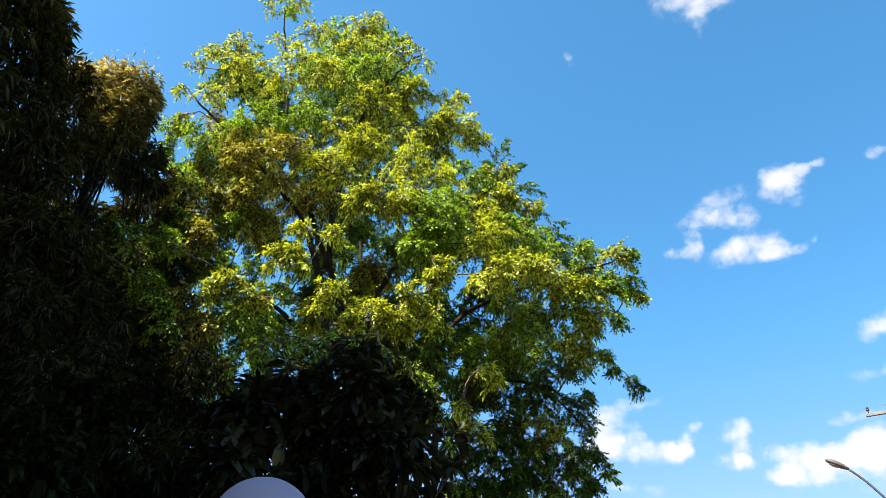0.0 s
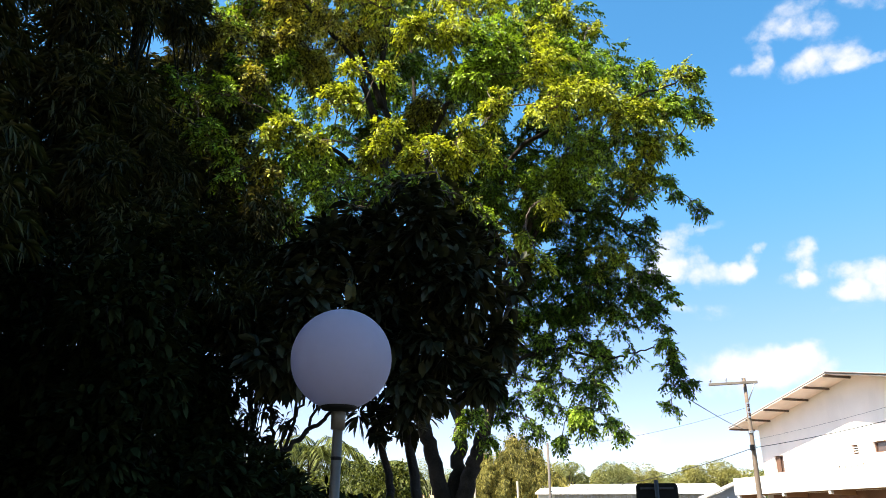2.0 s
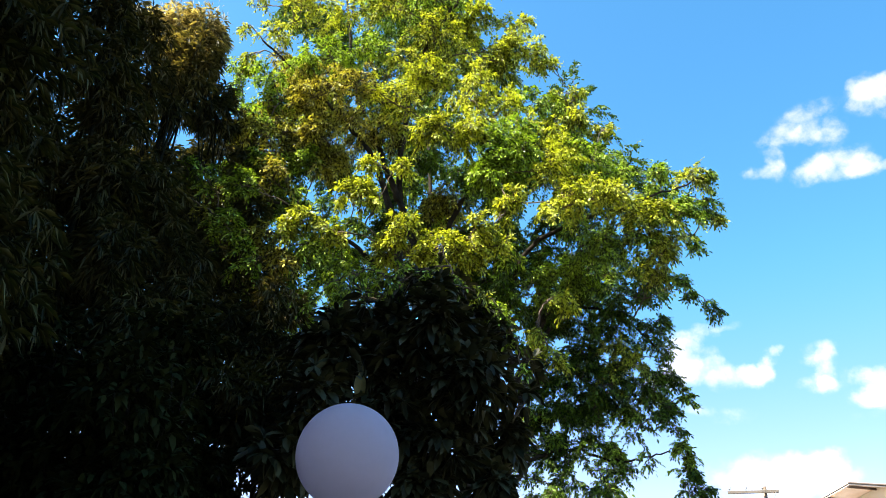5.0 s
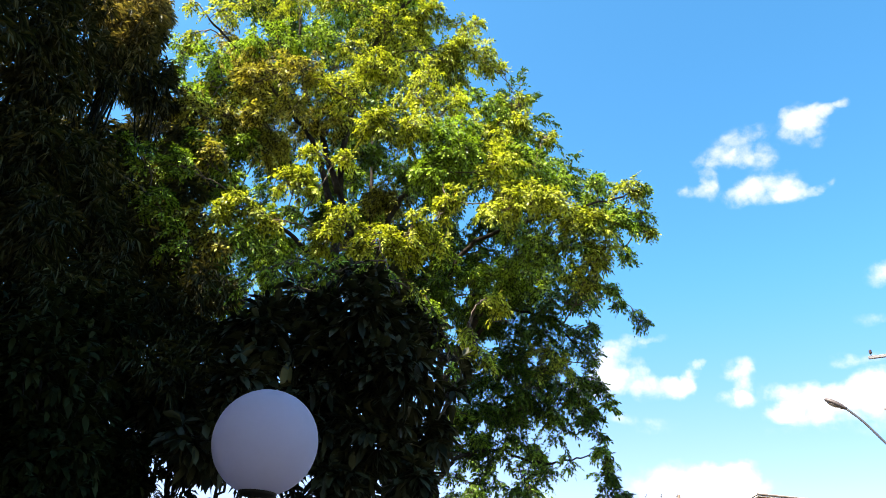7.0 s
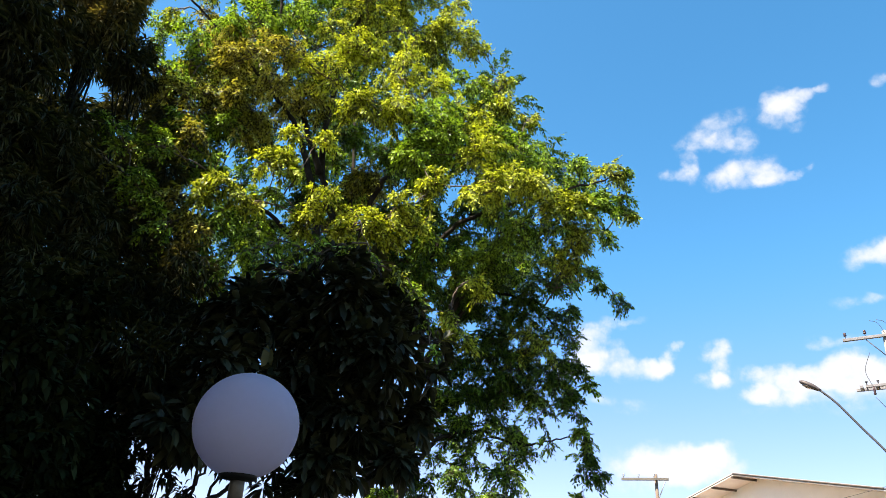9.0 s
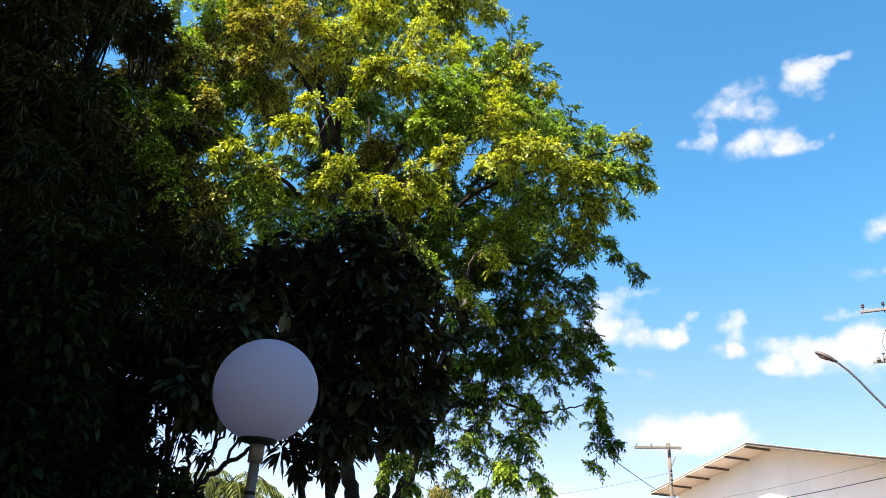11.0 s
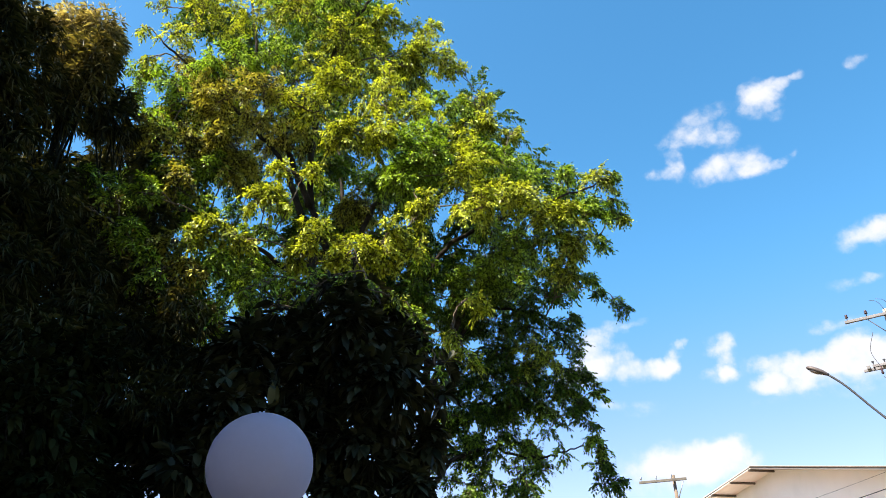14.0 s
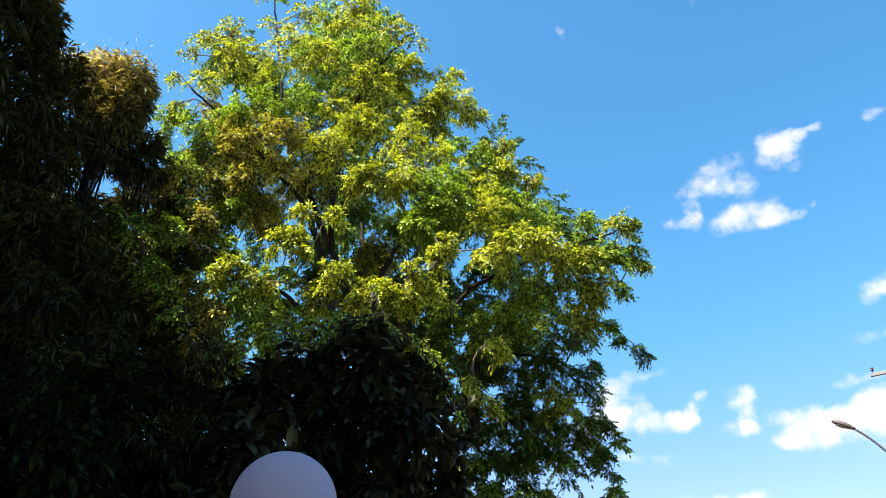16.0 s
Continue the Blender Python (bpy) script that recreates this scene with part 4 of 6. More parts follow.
# ---- warehouse, sheds and wall across the road ----
def ribbed(x0, x1, y0, y1, z0, z1, pitch=0.25, depth=0.035):
    """Ribbed sheet from (x0, y0) to (x1, y1), a thin closed solid."""
    n = max(2, int(math.hypot(x1 - x0, y1 - y0) / pitch)) * 4
    d = Vector((x1 - x0, y1 - y0, 0)).normalized()
    nr = Vector((d.y, -d.x, 0))
    v, f = [], []
    for k in range(n + 1):
        a = k / n
        o = nr * (depth if k % 4 in (1, 2) else 0)
        for dd in (o, o - nr * 0.02):
            for z in (z0, z1):
                v.append((x0 + (x1 - x0) * a + dd.x, y0 + (y1 - y0) * a + dd.y, z))
    for k in range(n):
        p = k * 4
        f += [(p, p + 4, p + 5, p + 1), (p + 2, p + 3, p + 7, p + 6), (p + 1, p + 5, p + 7, p + 3), (p, p + 2, p + 6, p + 4)]
    f += [(0, 1, 3, 2), (n * 4, n * 4 + 2, n * 4 + 3, n * 4 + 1)]
    return v, f


def make_warehouse():
    wh = thing("warehouse", (11, 50, 0), "long grey ribbed-metal warehouse with a pale low-pitched roof", "warehouse")
    a, b = Vector((5.55, 49.2, 0)), Vector((16.0, 46.88, 0))
    d = (b - a).normalized()
    a = a + d * 1.0
    back = Vector((-d.y, d.x, 0)) * 11
    for k in range(4):
        p, q = a.lerp(b, k / 4), a.lerp(b, (k + 1) / 4)
        v, f = ribbed(p.x, q.x, p.y, q.y, 1.95, 3.34)
        solid("metal_panel", v, f, SHED, wh, "grey ribbed zinc sheet")
        post = p + d * 0.0
        solid("post", *boxed(post.x - 0.03, post.x + 0.03, post.y - 0.1, post.y - 0.05, 0, 3.34), SHED, wh)
    a0 = a - d * 1.1
    solid("end_wall", *prism([a0 + Vector((0, 0.02, 0)), a + Vector((0, 0.02, 0)), a + Vector((0.04, 0.24, 0)), a0 + Vector((0.04, 0.24, 0))], 0, 3.4), PLASTER_AGED, wh, "white rendered end of the wall")
    base = [a + Vector((0, 0.02, 0)), b + Vector((0, 0.02, 0)), b + Vector((0.04, 0.3, 0)), a + Vector((0.04, 0.3, 0))]
    solid("plinth_wall", *prism(base, 0, 1.95), BRICK_RENDER, wh, "stained ochre rendered plinth wall")
    side = [a0 + Vector((0, 0.3, 0)), a0 + Vector((0.25, 0.3, 0)), a0 + back + Vector((0.25, 0, 0)), a0 + back]
    solid("side_wall", *prism(side, 0, 3.38), YELLOW, wh, "faded yellow end wall")
    ov = -Vector((-d.y, d.x, 0)) * 0.5
    ridge_a, ridge_b = a + back * 0.5 - d * 1.2 + Vector((0, 0, 4.15)), b + back * 0.5 + d * 0.5 + Vector((0, 0, 4.15))
    for e0, e1 in ((a + ov - d * 1.2, b + ov + d * 0.5), (a + back - ov - d * 1.2, b + back - ov + d * 0.5)):
        q = [e0 + Vector((0, 0, 3.36)), e1 + Vector((0, 0, 3.36)), ridge_b, ridge_a]
        v = [*q, *[p + Vector((0, 0, 0.09)) for p in q]]
        solid("roof", v, [(0, 1, 2, 3), (7, 6, 5, 4), (0, 4, 5, 1), (1, 5, 6, 2), (2, 6, 7, 3), (3, 7, 4, 0)], SHED_ROOF, wh, "pale metal sheet roof")


def prism(ring, z0, z1):
    n = len(ring)
    v = [(p[0], p[1], z0) for p in ring] + [(p[0], p[1], z1) for p in ring]
    f = [tuple(reversed(range(n))), tuple(range(n, 2 * n))] + [(k, (k + 1) % n, n + (k + 1) % n, n + k) for k in range(n)]
    return v, f


def boxed(x0, x1, y0, y1, z0, z1):
    return prism([(x0, y0), (x1, y0), (x1, y1), (x0, y1)], z0, z1)


make_warehouse()


def make_shed():
    sh = thing("shed", (14.4, 42, 0), "grey-blue sheet-metal shed with a gabled end", "shed")
    x0, x1, y0, y1 = 13.35, 15.6, 40.0, 41.0
    v = [(x0, y0, 0), (x1, y0, 0), (x1, y0, 3.0), ((x0 + x1) / 2 + 0.3, y0, 3.62), (x0, y0, 3.0)]
    v = v + [(p[0], y0 + 0.12, p[2]) for p in v]
    solid("gable_wall", v, [(0, 1, 2, 3, 4), (9, 8, 7, 6, 5), (0, 5, 6, 1), (1, 6, 7, 2), (2, 7, 8, 3), (3, 8, 9, 4), (4, 9, 5, 0)], SHED, sh)
    solid("side_wall", *boxed(x0, x0 + 0.12, y0 + 0.12, y1, 0, 2.98), SHED, sh)
    for xa, xb in ((x0 - 0.4, 14.78), (x1 + 0.3, 14.78)):
        za = 2.92
        q = [(xa, y0 - 0.4, za), (xb, y0 - 0.4, 3.66), (xb, y1, 3.66), (xa, y1, za)]
        v = q + [(p[0], p[1], p[2] + 0.07) for p in q]
        solid("roof", v, [(3, 2, 1, 0), (4, 5, 6, 7), (0, 1, 5, 4), (1, 2, 6, 5), (2, 3, 7, 6), (3, 0, 4, 7)], FIBRE, sh)
    Tubes().add([(14.1, 39.9, 0), (14.1, 39.9, 2.98)], [0.05, 0.05], 8).put("downpipe", PLASTER, sh, "white downpipe")


make_shed()


def make_boundary():
    """A stained boundary wall with posts, low in front of the warehouse and the shed."""
    w = thing("boundary_wall", (10, 38, 0), "stained grey boundary wall with concrete posts", "wall")
    a, b = Vector((10.0, 37.2, 0)), Vector((12.4, 34.5, 0))
    d = (b - a).normalized()
    for k in range(2):
        p, q = a.lerp(b, k / 2), a.lerp(b, (k + 1) / 2)
        s = Vector((-d.y, d.x, 0)) * 0.08
        solid("wall_panel", *prism([p - s, q - s, q + s, p + s], 0, 1.74 + 0.03 * (k % 2)), WALL_GREY, w)
        solid("post", *boxed(p.x - 0.09, p.x + 0.09, p.y - 0.2, p.y - 0.02, 0, 1.95), CONCRETE, w)


make_boundary()


def make_cottage(at, sx, sy, h, wall, label):
    c = thing("cottage", at, label, "house")
    x, y = at[0], at[1]
    solid("wall", *boxed(x - sx, x + sx, y, y + sy, 0, h), wall, c)
    for sg in (0, 1):
        q = [(x - sx - 0.4, y - 0.4, h - 0.05), (x + sx + 0.4, y - 0.4, h - 0.05), (x + sx + 0.4, y + sy / 2, h + 1.1), (x - sx - 0.4, y + sy / 2, h + 1.1)]
        if sg:
            q = [(p[0], 2 * y + sy - p[1], p[2]) for p in reversed(q)]
        v = q + [(p[0], p[1], p[2] + 0.12) for p in q]
        solid("roof", v, [(3, 2, 1, 0), (4, 5, 6, 7), (0, 1, 5, 4), (1, 2, 6, 5), (2, 3, 7, 6), (3, 0, 4, 7)], TILE, c, "clay tile roof")
    for k in (-0.5, 0.35):
        win = solid("window", *boxed(x + sx * k - 0.45, x + sx * k + 0.45, y - 0.03, y + 0.02, h - 1.7, h - 0.7), PANE, c)
        solid("sill", *boxed(x + sx * k - 0.55, x + sx * k + 0.55, y - 0.1, y - 0.031, h - 1.8, h - 1.71), PLASTER, win)


make_cottage((-2.9, 70, 0), 2.4, 6, 2.9, PLASTER, "small far white cottage with a clay tile roof")
make_cottage((-11, 86, 0), 4.0, 7, 3.0, BRICK_RENDER, "far ochre cottage with a clay tile roof")


# ---- poles, cables, street lamp ----
def insulator(at, parent, k=1.0, ware=CERAMIC):
    part("insulator", lathe([(0.012 * k, 0), (0.012 * k, 0.06 * k), (0.045 * k, 0.07 * k), (0.05 * k, 0.1 * k), (0.03 * k, 0.12 * k), (0.045 * k, 0.14 * k), (0.035 * k, 0.18 * k), (0.0, 0.19 * k)], at, 10), ware, parent, "brown porcelain insulator" if ware is CERAMIC else "pale grey insulator", True)


def oriented(at, way, length, depth, height):
    """A beam of that length along way (level), its middle at at."""
    w = Vector(way).normalized()
    n = Vector((-w.y, w.x, 0))
    m = Matrix(((w.x, n.x, 0, at[0]), (w.y, n.y, 0, at[1]), (0, 0, 1, at[2]), (0, 0, 0, 1)))
    return block(-length / 2, length / 2, -depth / 2, depth / 2, -height / 2, height / 2, m, 0.008)


def make_pole_near():
    """The pole before the white building."""
    x, y = 9.89, 25.1
    p = thing("utility_pole", (x, y, 0), "weathered concrete utility pole with a timber crossarm", "utility pole", "utility poles")
    part("pole", lathe([(0.105, -0.1), (0.095, 1.5), (0.072, 4.0), (0.052, 6.28), (0.0, 6.29)], (x, y, 0), 12), POLE_GREY, p, "", True)
    wy = Vector((0.933, -0.36, 0))
    c = Vector((x - 0.4, y + 0.0, 6.1)) + Vector((0, -0.02, 0))
    arm = part("crossarm", oriented(c, wy, 1.55, 0.08, 0.085), TIMBER, p)
    for s in (-0.7, -0.2, 0.3):
        insulator(c + wy * s + Vector((0, 0, 0.045)), arm, 0.75, GALV)
    Tubes().add([c + wy * 0.66 + Vector((0, -0.02, -0.05)), (x + 0.03, y - 0.07, 5.5)], [0.018, 0.018], 5).put("brace", GALV, p)
    for z in (5.05, 5.2, 5.35):
        part("spool", lathe([(0.03, -0.05), (0.045, -0.03), (0.03, 0), (0.045, 0.03), (0.03, 0.05)], (x - 0.02, y - 0.13, z), 10), CERAMIC, p, "", True)
    part("spool_bracket", block(x - 0.05, x + 0.01, y - 0.15, y - 0.06, 4.95, 5.45), GALV, p)
    for z in (4.02, 4.5):
        part("clamp_band", lathe([(0.1, -0.04), (0.1, 0.04)], (x, y, z), 14), GALV, p)
    part("junction_box", block(x - 0.14, x - 0.02, y - 0.2, y - 0.07, 3.9, 4.08, None, 0.01), BLACK_PLASTIC, p)


def make_pole_right():
    """The pole by the street lamp."""
    x, y = 12.17, 15.62
    p = thing("utility_pole", (x, y, 0), "pale concrete utility pole with two crossarms and loose jumper wires", "utility pole", "utility poles")
    Tubes().add([(x - 0.24, y - 0.02, -0.1), (x - 0.12, y - 0.02, 4.0), (x - 0.02, y - 0.02, 7.2), (x + 0.01, y - 0.02, 8.26)], [0.17, 0.14, 0.105, 0.09], 14).put("pole", CONCRETE, p)
    wy = Vector((0.78, -0.63, 0))
    c = Vector((x, y - 0.15, 8.12)) - wy * 0.02
    arm = part("crossarm", oriented(c, wy, 2.0, 0.075, 0.07), ARM_PALE, p)
    for s in (-0.93, -0.5, 0.0, 0.9):
        insulator(c + wy * s + Vector((0, 0, 0.045)), arm, 0.8)
    c2 = Vector((x, y - 0.18, 6.93)) + wy * 0.15
    low = part("crossarm", oriented(c2, wy, 1.8, 0.07, 0.065), ARM_PALE, p, "grey timber lower crossarm")
    part("crossarm", oriented(c2 + Vector((0, 0.36, 0)), wy, 1.8, 0.06, 0.065), ARM_PALE, p)
    for s in (-0.86, -0.62, -0.3, 0.1, 0.7):
        q = c2 + wy * s
        part("through_bolt", lathe([(0.014, 0.0), (0.014, 0.2), (0.03, 0.2), (0.03, 0.225)], q + Vector((0, 0.02, -0.1)), 8), DARK_STEEL, low, "rusty bolt through the crossarm")
    for s in (-0.88, -0.55):
        part("spacer_block", oriented(c2 + wy * s + Vector((0, 0.18, 0)), wy, 0.07, 0.3, 0.08), ARM_PALE, low)
    Tubes().add([c2 + wy * -0.5 + Vector((0, 0.0, -0.05)), (x + 0.08, y - 0.12, 6.35)], [0.016, 0.016], 5).put("brace", DARK_STEEL, p)
    for s in (-0.8, -0.45, 0.5):
        q = c2 + wy * s
        part("cutout", lathe([(0.02, -0.2), (0.034, -0.17), (0.02, -0.13), (0.034, -0.09), (0.02, -0.05), (0.014, 0.0)], q + Vector((0, -0.1, -0.04)), 10), CERAMIC, low, "brown fuse cutout", True)
    for s in (-0.5, 0.55):
        Tubes().add([c + wy * s + Vector((0, 0, -0.05)), (x, y - 0.1, 7.45)], [0.012, 0.012], 5).put("brace", DARK_STEEL, p)
    for a, b in ((-0.35, 0.05), (-0.2, 0.2)):
        u, v = c + wy * a + Vector((0, 0, 0.42)), Vector((x, y - 0.15, 7.5)) + wy * b
        Tubes().add(smooth_line([u, u + wy * 0.18 + Vector((0, 0, -0.12)), u.lerp(v, 0.6) + wy * 0.08, v], 6), [0.006] * 19, 5).put("jumper_wire", CABLE, p)
    u = c2 + wy * -0.75
    Tubes().add(smooth_line([u + Vector((0, -0.05, -0.1)), u + wy * -0.12 + Vector((0, -0.05, 0.35)), u + wy * 0.05 + Vector((0, -0.05, 0.8))], 6), [0.006] * 13, 5).put("jumper_wire", CABLE, p)
    Tubes().add(smooth_line([c2 + wy * -0.8 + Vector((0, -0.1, -0.3)), c2 + wy * -0.45 + Vector((0, -0.1, -0.75)), c2 + wy * -0.1 + Vector((0, 0, -0.25))], 6), [0.007] * 13, 5).put("jumper_wire", CABLE, p)
    for z in (5.45, 5.6, 5.75, 5.9):
        part("spool", lathe([(0.035, -0.05), (0.055, -0.03), (0.035, 0), (0.055, 0.03), (0.035, 0.05)], (x - 0.2, y - 0.2, z), 10), CERAMIC, p, "", True)
    part("spool_bracket", block(x - 0.23, x - 0.17, y - 0.22, y - 0.1, 5.35, 6.0), GALV, p)


def make_street_lamp():
    s = thing("street_lamp", (12.0, 15.75, 4.8), "street lamp on a long curved steel arm fixed to the pole", "street lamp")
    root, tip = Vector((12.05, 15.68, 4.8)), Vector((10.85, 16.57, 6.96))
    line = smooth_line([root, Vector((11.75, 15.93, 5.45)), Vector((11.41, 16.18, 6.06)), Vector((11.1, 16.4, 6.62)), tip], 6)
    Tubes().add(line, [0.026] * len(line), 8).put("arm", DARK_STEEL, s)
    Tubes().add([(12.02, 15.6, 4.8), (12.1, 15.68, 4.8)], [0.05, 0.05], 8).put("clamp", GALV, s)
    d = (Vector((10.49, 16.79, 7.22)) - tip)
    L = d.length
    d.normalize()
    side = d.cross(Vector((0, 0, 1))).normalized()
    up = side.cross(d)
    m = Matrix(((d.x, side.x, up.x, tip.x), (d.y, side.y, up.y, tip.y), (d.z, side.z, up.z, tip.z), (0, 0, 0, 1)))
    bm = bmesh.new()
    rings = []
    for t, w, hu, hd in ((-0.04, 0.03, 0.03, 0.03), (0.1, 0.05, 0.045, 0.04), (0.2, 0.085, 0.06, 0.05), (0.45, 0.125, 0.075, 0.06), (0.75, 0.125, 0.07, 0.055), (0.95, 0.08, 0.045, 0.035), (1.02, 0.02, 0.015, 0.01)):
        rings.append([bm.verts.new((t * L, w * math.cos(a), (hu if math.sin(a) > 0 else hd) * math.sin(a))) for a in np.linspace(0, 2 * math.pi, 14, endpoint=False)])
    for a, b in zip(rings, rings[1:]):
        for k in range(14):
            bm.faces.new((a[k], a[(k + 1) % 14], b[(k + 1) % 14], b[k]))
    bm.faces.new(list(reversed(rings[0])))
    bm.faces.new(rings[-1])
    bmesh.ops.recalc_face_normals(bm, faces=bm.faces)
    bmesh.ops.transform(bm, verts=bm.verts, matrix=m)
    head = part("lamp_head", bm, LAMP_GREY, s, "dull brown-grey cast lamp head", True)
    bm = bmesh.new()
    bmesh.ops.create_uvsphere(bm, u_segments=14, v_segments=8, radius=1)
    bmesh.ops.scale(bm, verts=bm.verts, vec=(0.26 * L, 0.095, 0.035))
    bmesh.ops.translate(bm, verts=bm.verts, vec=(0.58 * L, 0, -0.045))
    bmesh.ops.transform(bm, verts=bm.verts, matrix=m)
    part("lens", bm, LAMP_LENS, head, "dull brown lens bowl", True)


make_pole_near()
make_pole_right()
make_street_lamp()


def far_pole(x, y, h, r, lean=0.0, arm=False, wood=CONCRETE, label="slim pale far utility pole"):
    p = thing("utility_pole", (x, y, 0), label, "utility pole", "far poles")
    Tubes().add([(x, y, -0.1), (x - lean * 0.5, y, h * 0.5), (x - lean, y, h)], [r, r * 0.85, r * 0.7], 8).put("pole", wood, p)
    if arm:
        line = smooth_line([(x - lean, y - 0.05, h - 0.4), (x - lean - 0.7, y - 0.1, h - 0.1), (x - lean - 1.3, y - 0.1, h - 0.12)], 4)
        Tubes().add(line, [0.03] * len(line), 5).put("lamp_arm", GALV, p)


far_pole(5.15, 40.2, 5.65, 0.085, 0.08, wood=TIMBER, label="slim brown wooden pole before the warehouse")
far_pole(1.45, 45, 3.65, 0.07, 0.09)
far_pole(3.95, 44.9, 3.95, 0.08, 0.13)


def cable(a, b, sag, r, label):
    a, b = Vector(a), Vector(b)
    n = 24
    pts = [a.lerp(b, i / n) - Vector((0, 0, 4 * sag * (i / n) * (1 - i / n))) for i in range(n + 1)]
    ob = solid("cable", *tube_data(pts, r), CABLE, smooth=True)
    tagged(ob, label, "cable", "overhead cables")


def tube_data(pts, r):
    t = Tubes().add(pts, [r] * len(pts), 5)
    return t.v, t.f


THIN, THICK = "thin black overhead wire between poles", "thick black overhead cable tied to the pole"
cable((9.87, 25.02, 4.5), (2.80, 8.97, 3.05), 0.06, 0.0065, THICK)
cable((9.88, 24.96, 5.3), (5.08, 40.1, 5.5), 0.3, 0.006, THIN)
cable((9.9, 25.0, 4.0), (5.1, 40.1, 3.2), 0.35, 0.012, THICK)
cable((9.95, 25.0, 4.0), (12.0, 15.52, 4.45), 0.12, 0.011, THICK)
cable((9.95, 25.0, 4.25), (12.0, 15.52, 4.8), 0.1, 0.0035, THIN)

# ---- the road sign ----
def make_sign():
    s = thing("road_sign", (2.52, 9.57, 0), "back of a square road sign on a steel post", "road sign")
    w = Vector((0.966, -0.26, 0))
    n = Vector((-w.y, w.x, 0))
    m = Matrix(((w.x, n.x, 0, 2.52), (w.y, n.y, 0, 9.58), (0, 0, 1, 0), (0, 0, 0, 1)))
    bm2 = bmesh.new()
    ring = []
    for cx, cz, a0 in ((0.2, 2.04, 0), (-0.2, 2.04, 90), (-0.2, 1.645, 180), (0.2, 1.645, 270)):
        for k in range(5):
            a = radians(a0 + 22.5 * k)
            ring.append((cx + 0.05 * math.cos(a), cz + 0.05 * math.sin(a)))
    fr = [bm2.verts.new((x, 0.03, z)) for x, z in ring]
    bk = [bm2.verts.new((x, 0.036, z)) for x, z in ring]
    bm2.faces.new(fr)
    bm2.faces.new(list(reversed(bk)))
    for k in range(len(ring)):
        j = (k + 1) % len(ring)
        bm2.faces.new((fr[j], fr[k], bk[k], bk[j]))
    bmesh.ops.recalc_face_normals(bm2, faces=bm2.faces)
    bmesh.ops.transform(bm2, verts=bm2.verts, matrix=m)
    part("sign_plate", bm2, SIGN_BACK, s, "black unpainted plate back")
    for z in (1.66, 2.03):
        part("bracket", block(-0.2, 0.2, 0.005, 0.029, z - 0.012, z + 0.012, m), DARK_STEEL, s)
    t = Tubes()
    t.add([m @ Vector((0.0, -0.022, -0.05)), m @ Vector((0, -0.022, 2.13))], [0.026, 0.026], 10)
    t.put("post", DARK_STEEL, s)


make_sign()

# ---- the garden lamp ----
def make_garden_lamp():
    x, y = -0.427, 2.79
    lamp = thing("garden_lamp", (x, y, 0), "garden lamp with a white opal globe on a steel post", "lamp")
    part("post", lathe([(0.0185, -0.02), (0.0185, 1.94), (0.0, 1.945)], (x, y, 0), 20), POST_STEEL, lamp, "galvanised steel tube", True)
    part("base_plate", lathe([(0.09, -0.01), (0.09, 0.012), (0.03, 0.02)], (x, y, 0), 20), GALV, lamp)
    part("joint_band", lathe([(0.0195, 0), (0.0195, 0.012)], (x, y, 1.82), 20), BLACK_PLASTIC, lamp, "black band at the joint")
    part("neck", lathe([(0.0265, 1.93), (0.027, 1.975), (0.026, 1.994)], (x, y, 0), 28), POST_STEEL, lamp, "dull steel sleeve under the globe", True)
    part("collar", lathe([(0.024, 1.994), (0.062, 2.001), (0.068, 2.007), (0.068, 2.017), (0.064, 2.025)], (x, y, 0), 28), BLACK_PLASTIC, lamp, "black plastic globe holder", True)
    rings = []
    r, cz = 0.191, 2.192
    for k in range(33):
        a = math.acos(max(-1, min(1, -0.945 + 1.945 * k / 32))) if k < 32 else 0.0
        rings.append((r * math.sin(a), cz - 0 + r * math.cos(a)))
    rings = [(0.05, cz - r * 0.945 - 0.004)] + rings
    part("globe", lathe([(a, b) for a, b in rings], (x, y, 0), 56), OPAL, lamp, "white opal globe", True)


make_garden_lamp()

# ---- the tall fresh-leaved tree ----
# parts of the crown: middle and half width, placed to fit the camera's view
CROWN_TOP = [
    (-2.18, 8.60, 11.90, 0.21), (-2.52, 8.60, 11.95, 0.15), (-1.91, 8.60, 12.05, 0.17), (-0.81, 8.60, 11.70, 0.27), (-0.60, 8.60, 11.91, 0.17), (-1.17, 8.40, 11.01, 0.28),
    (-0.24, 8.30, 10.74, 0.33), (0.21, 8.40, 10.67, 0.22), (-1.64, 8.50, 11.25, 0.28), (-2.07, 8.40, 10.87, 0.25), (-2.60, 8.20, 10.46, 0.26), (-3.00, 8.20, 10.41, 0.17),
    (-2.68, 7.90, 9.71, 0.34), (-3.18, 8.00, 9.76, 0.16), (-3.32, 7.90, 9.32, 0.12), (-2.81, 7.80, 9.10, 0.26), (-3.07, 7.70, 8.55, 0.16), (-3.21, 7.70, 8.44, 0.08),
    (-2.26, 8.00, 9.53, 0.37), (-1.76, 8.20, 10.00, 0.38), (-1.15, 8.20, 9.96, 0.38), (-0.62, 8.40, 10.33, 0.34),
]
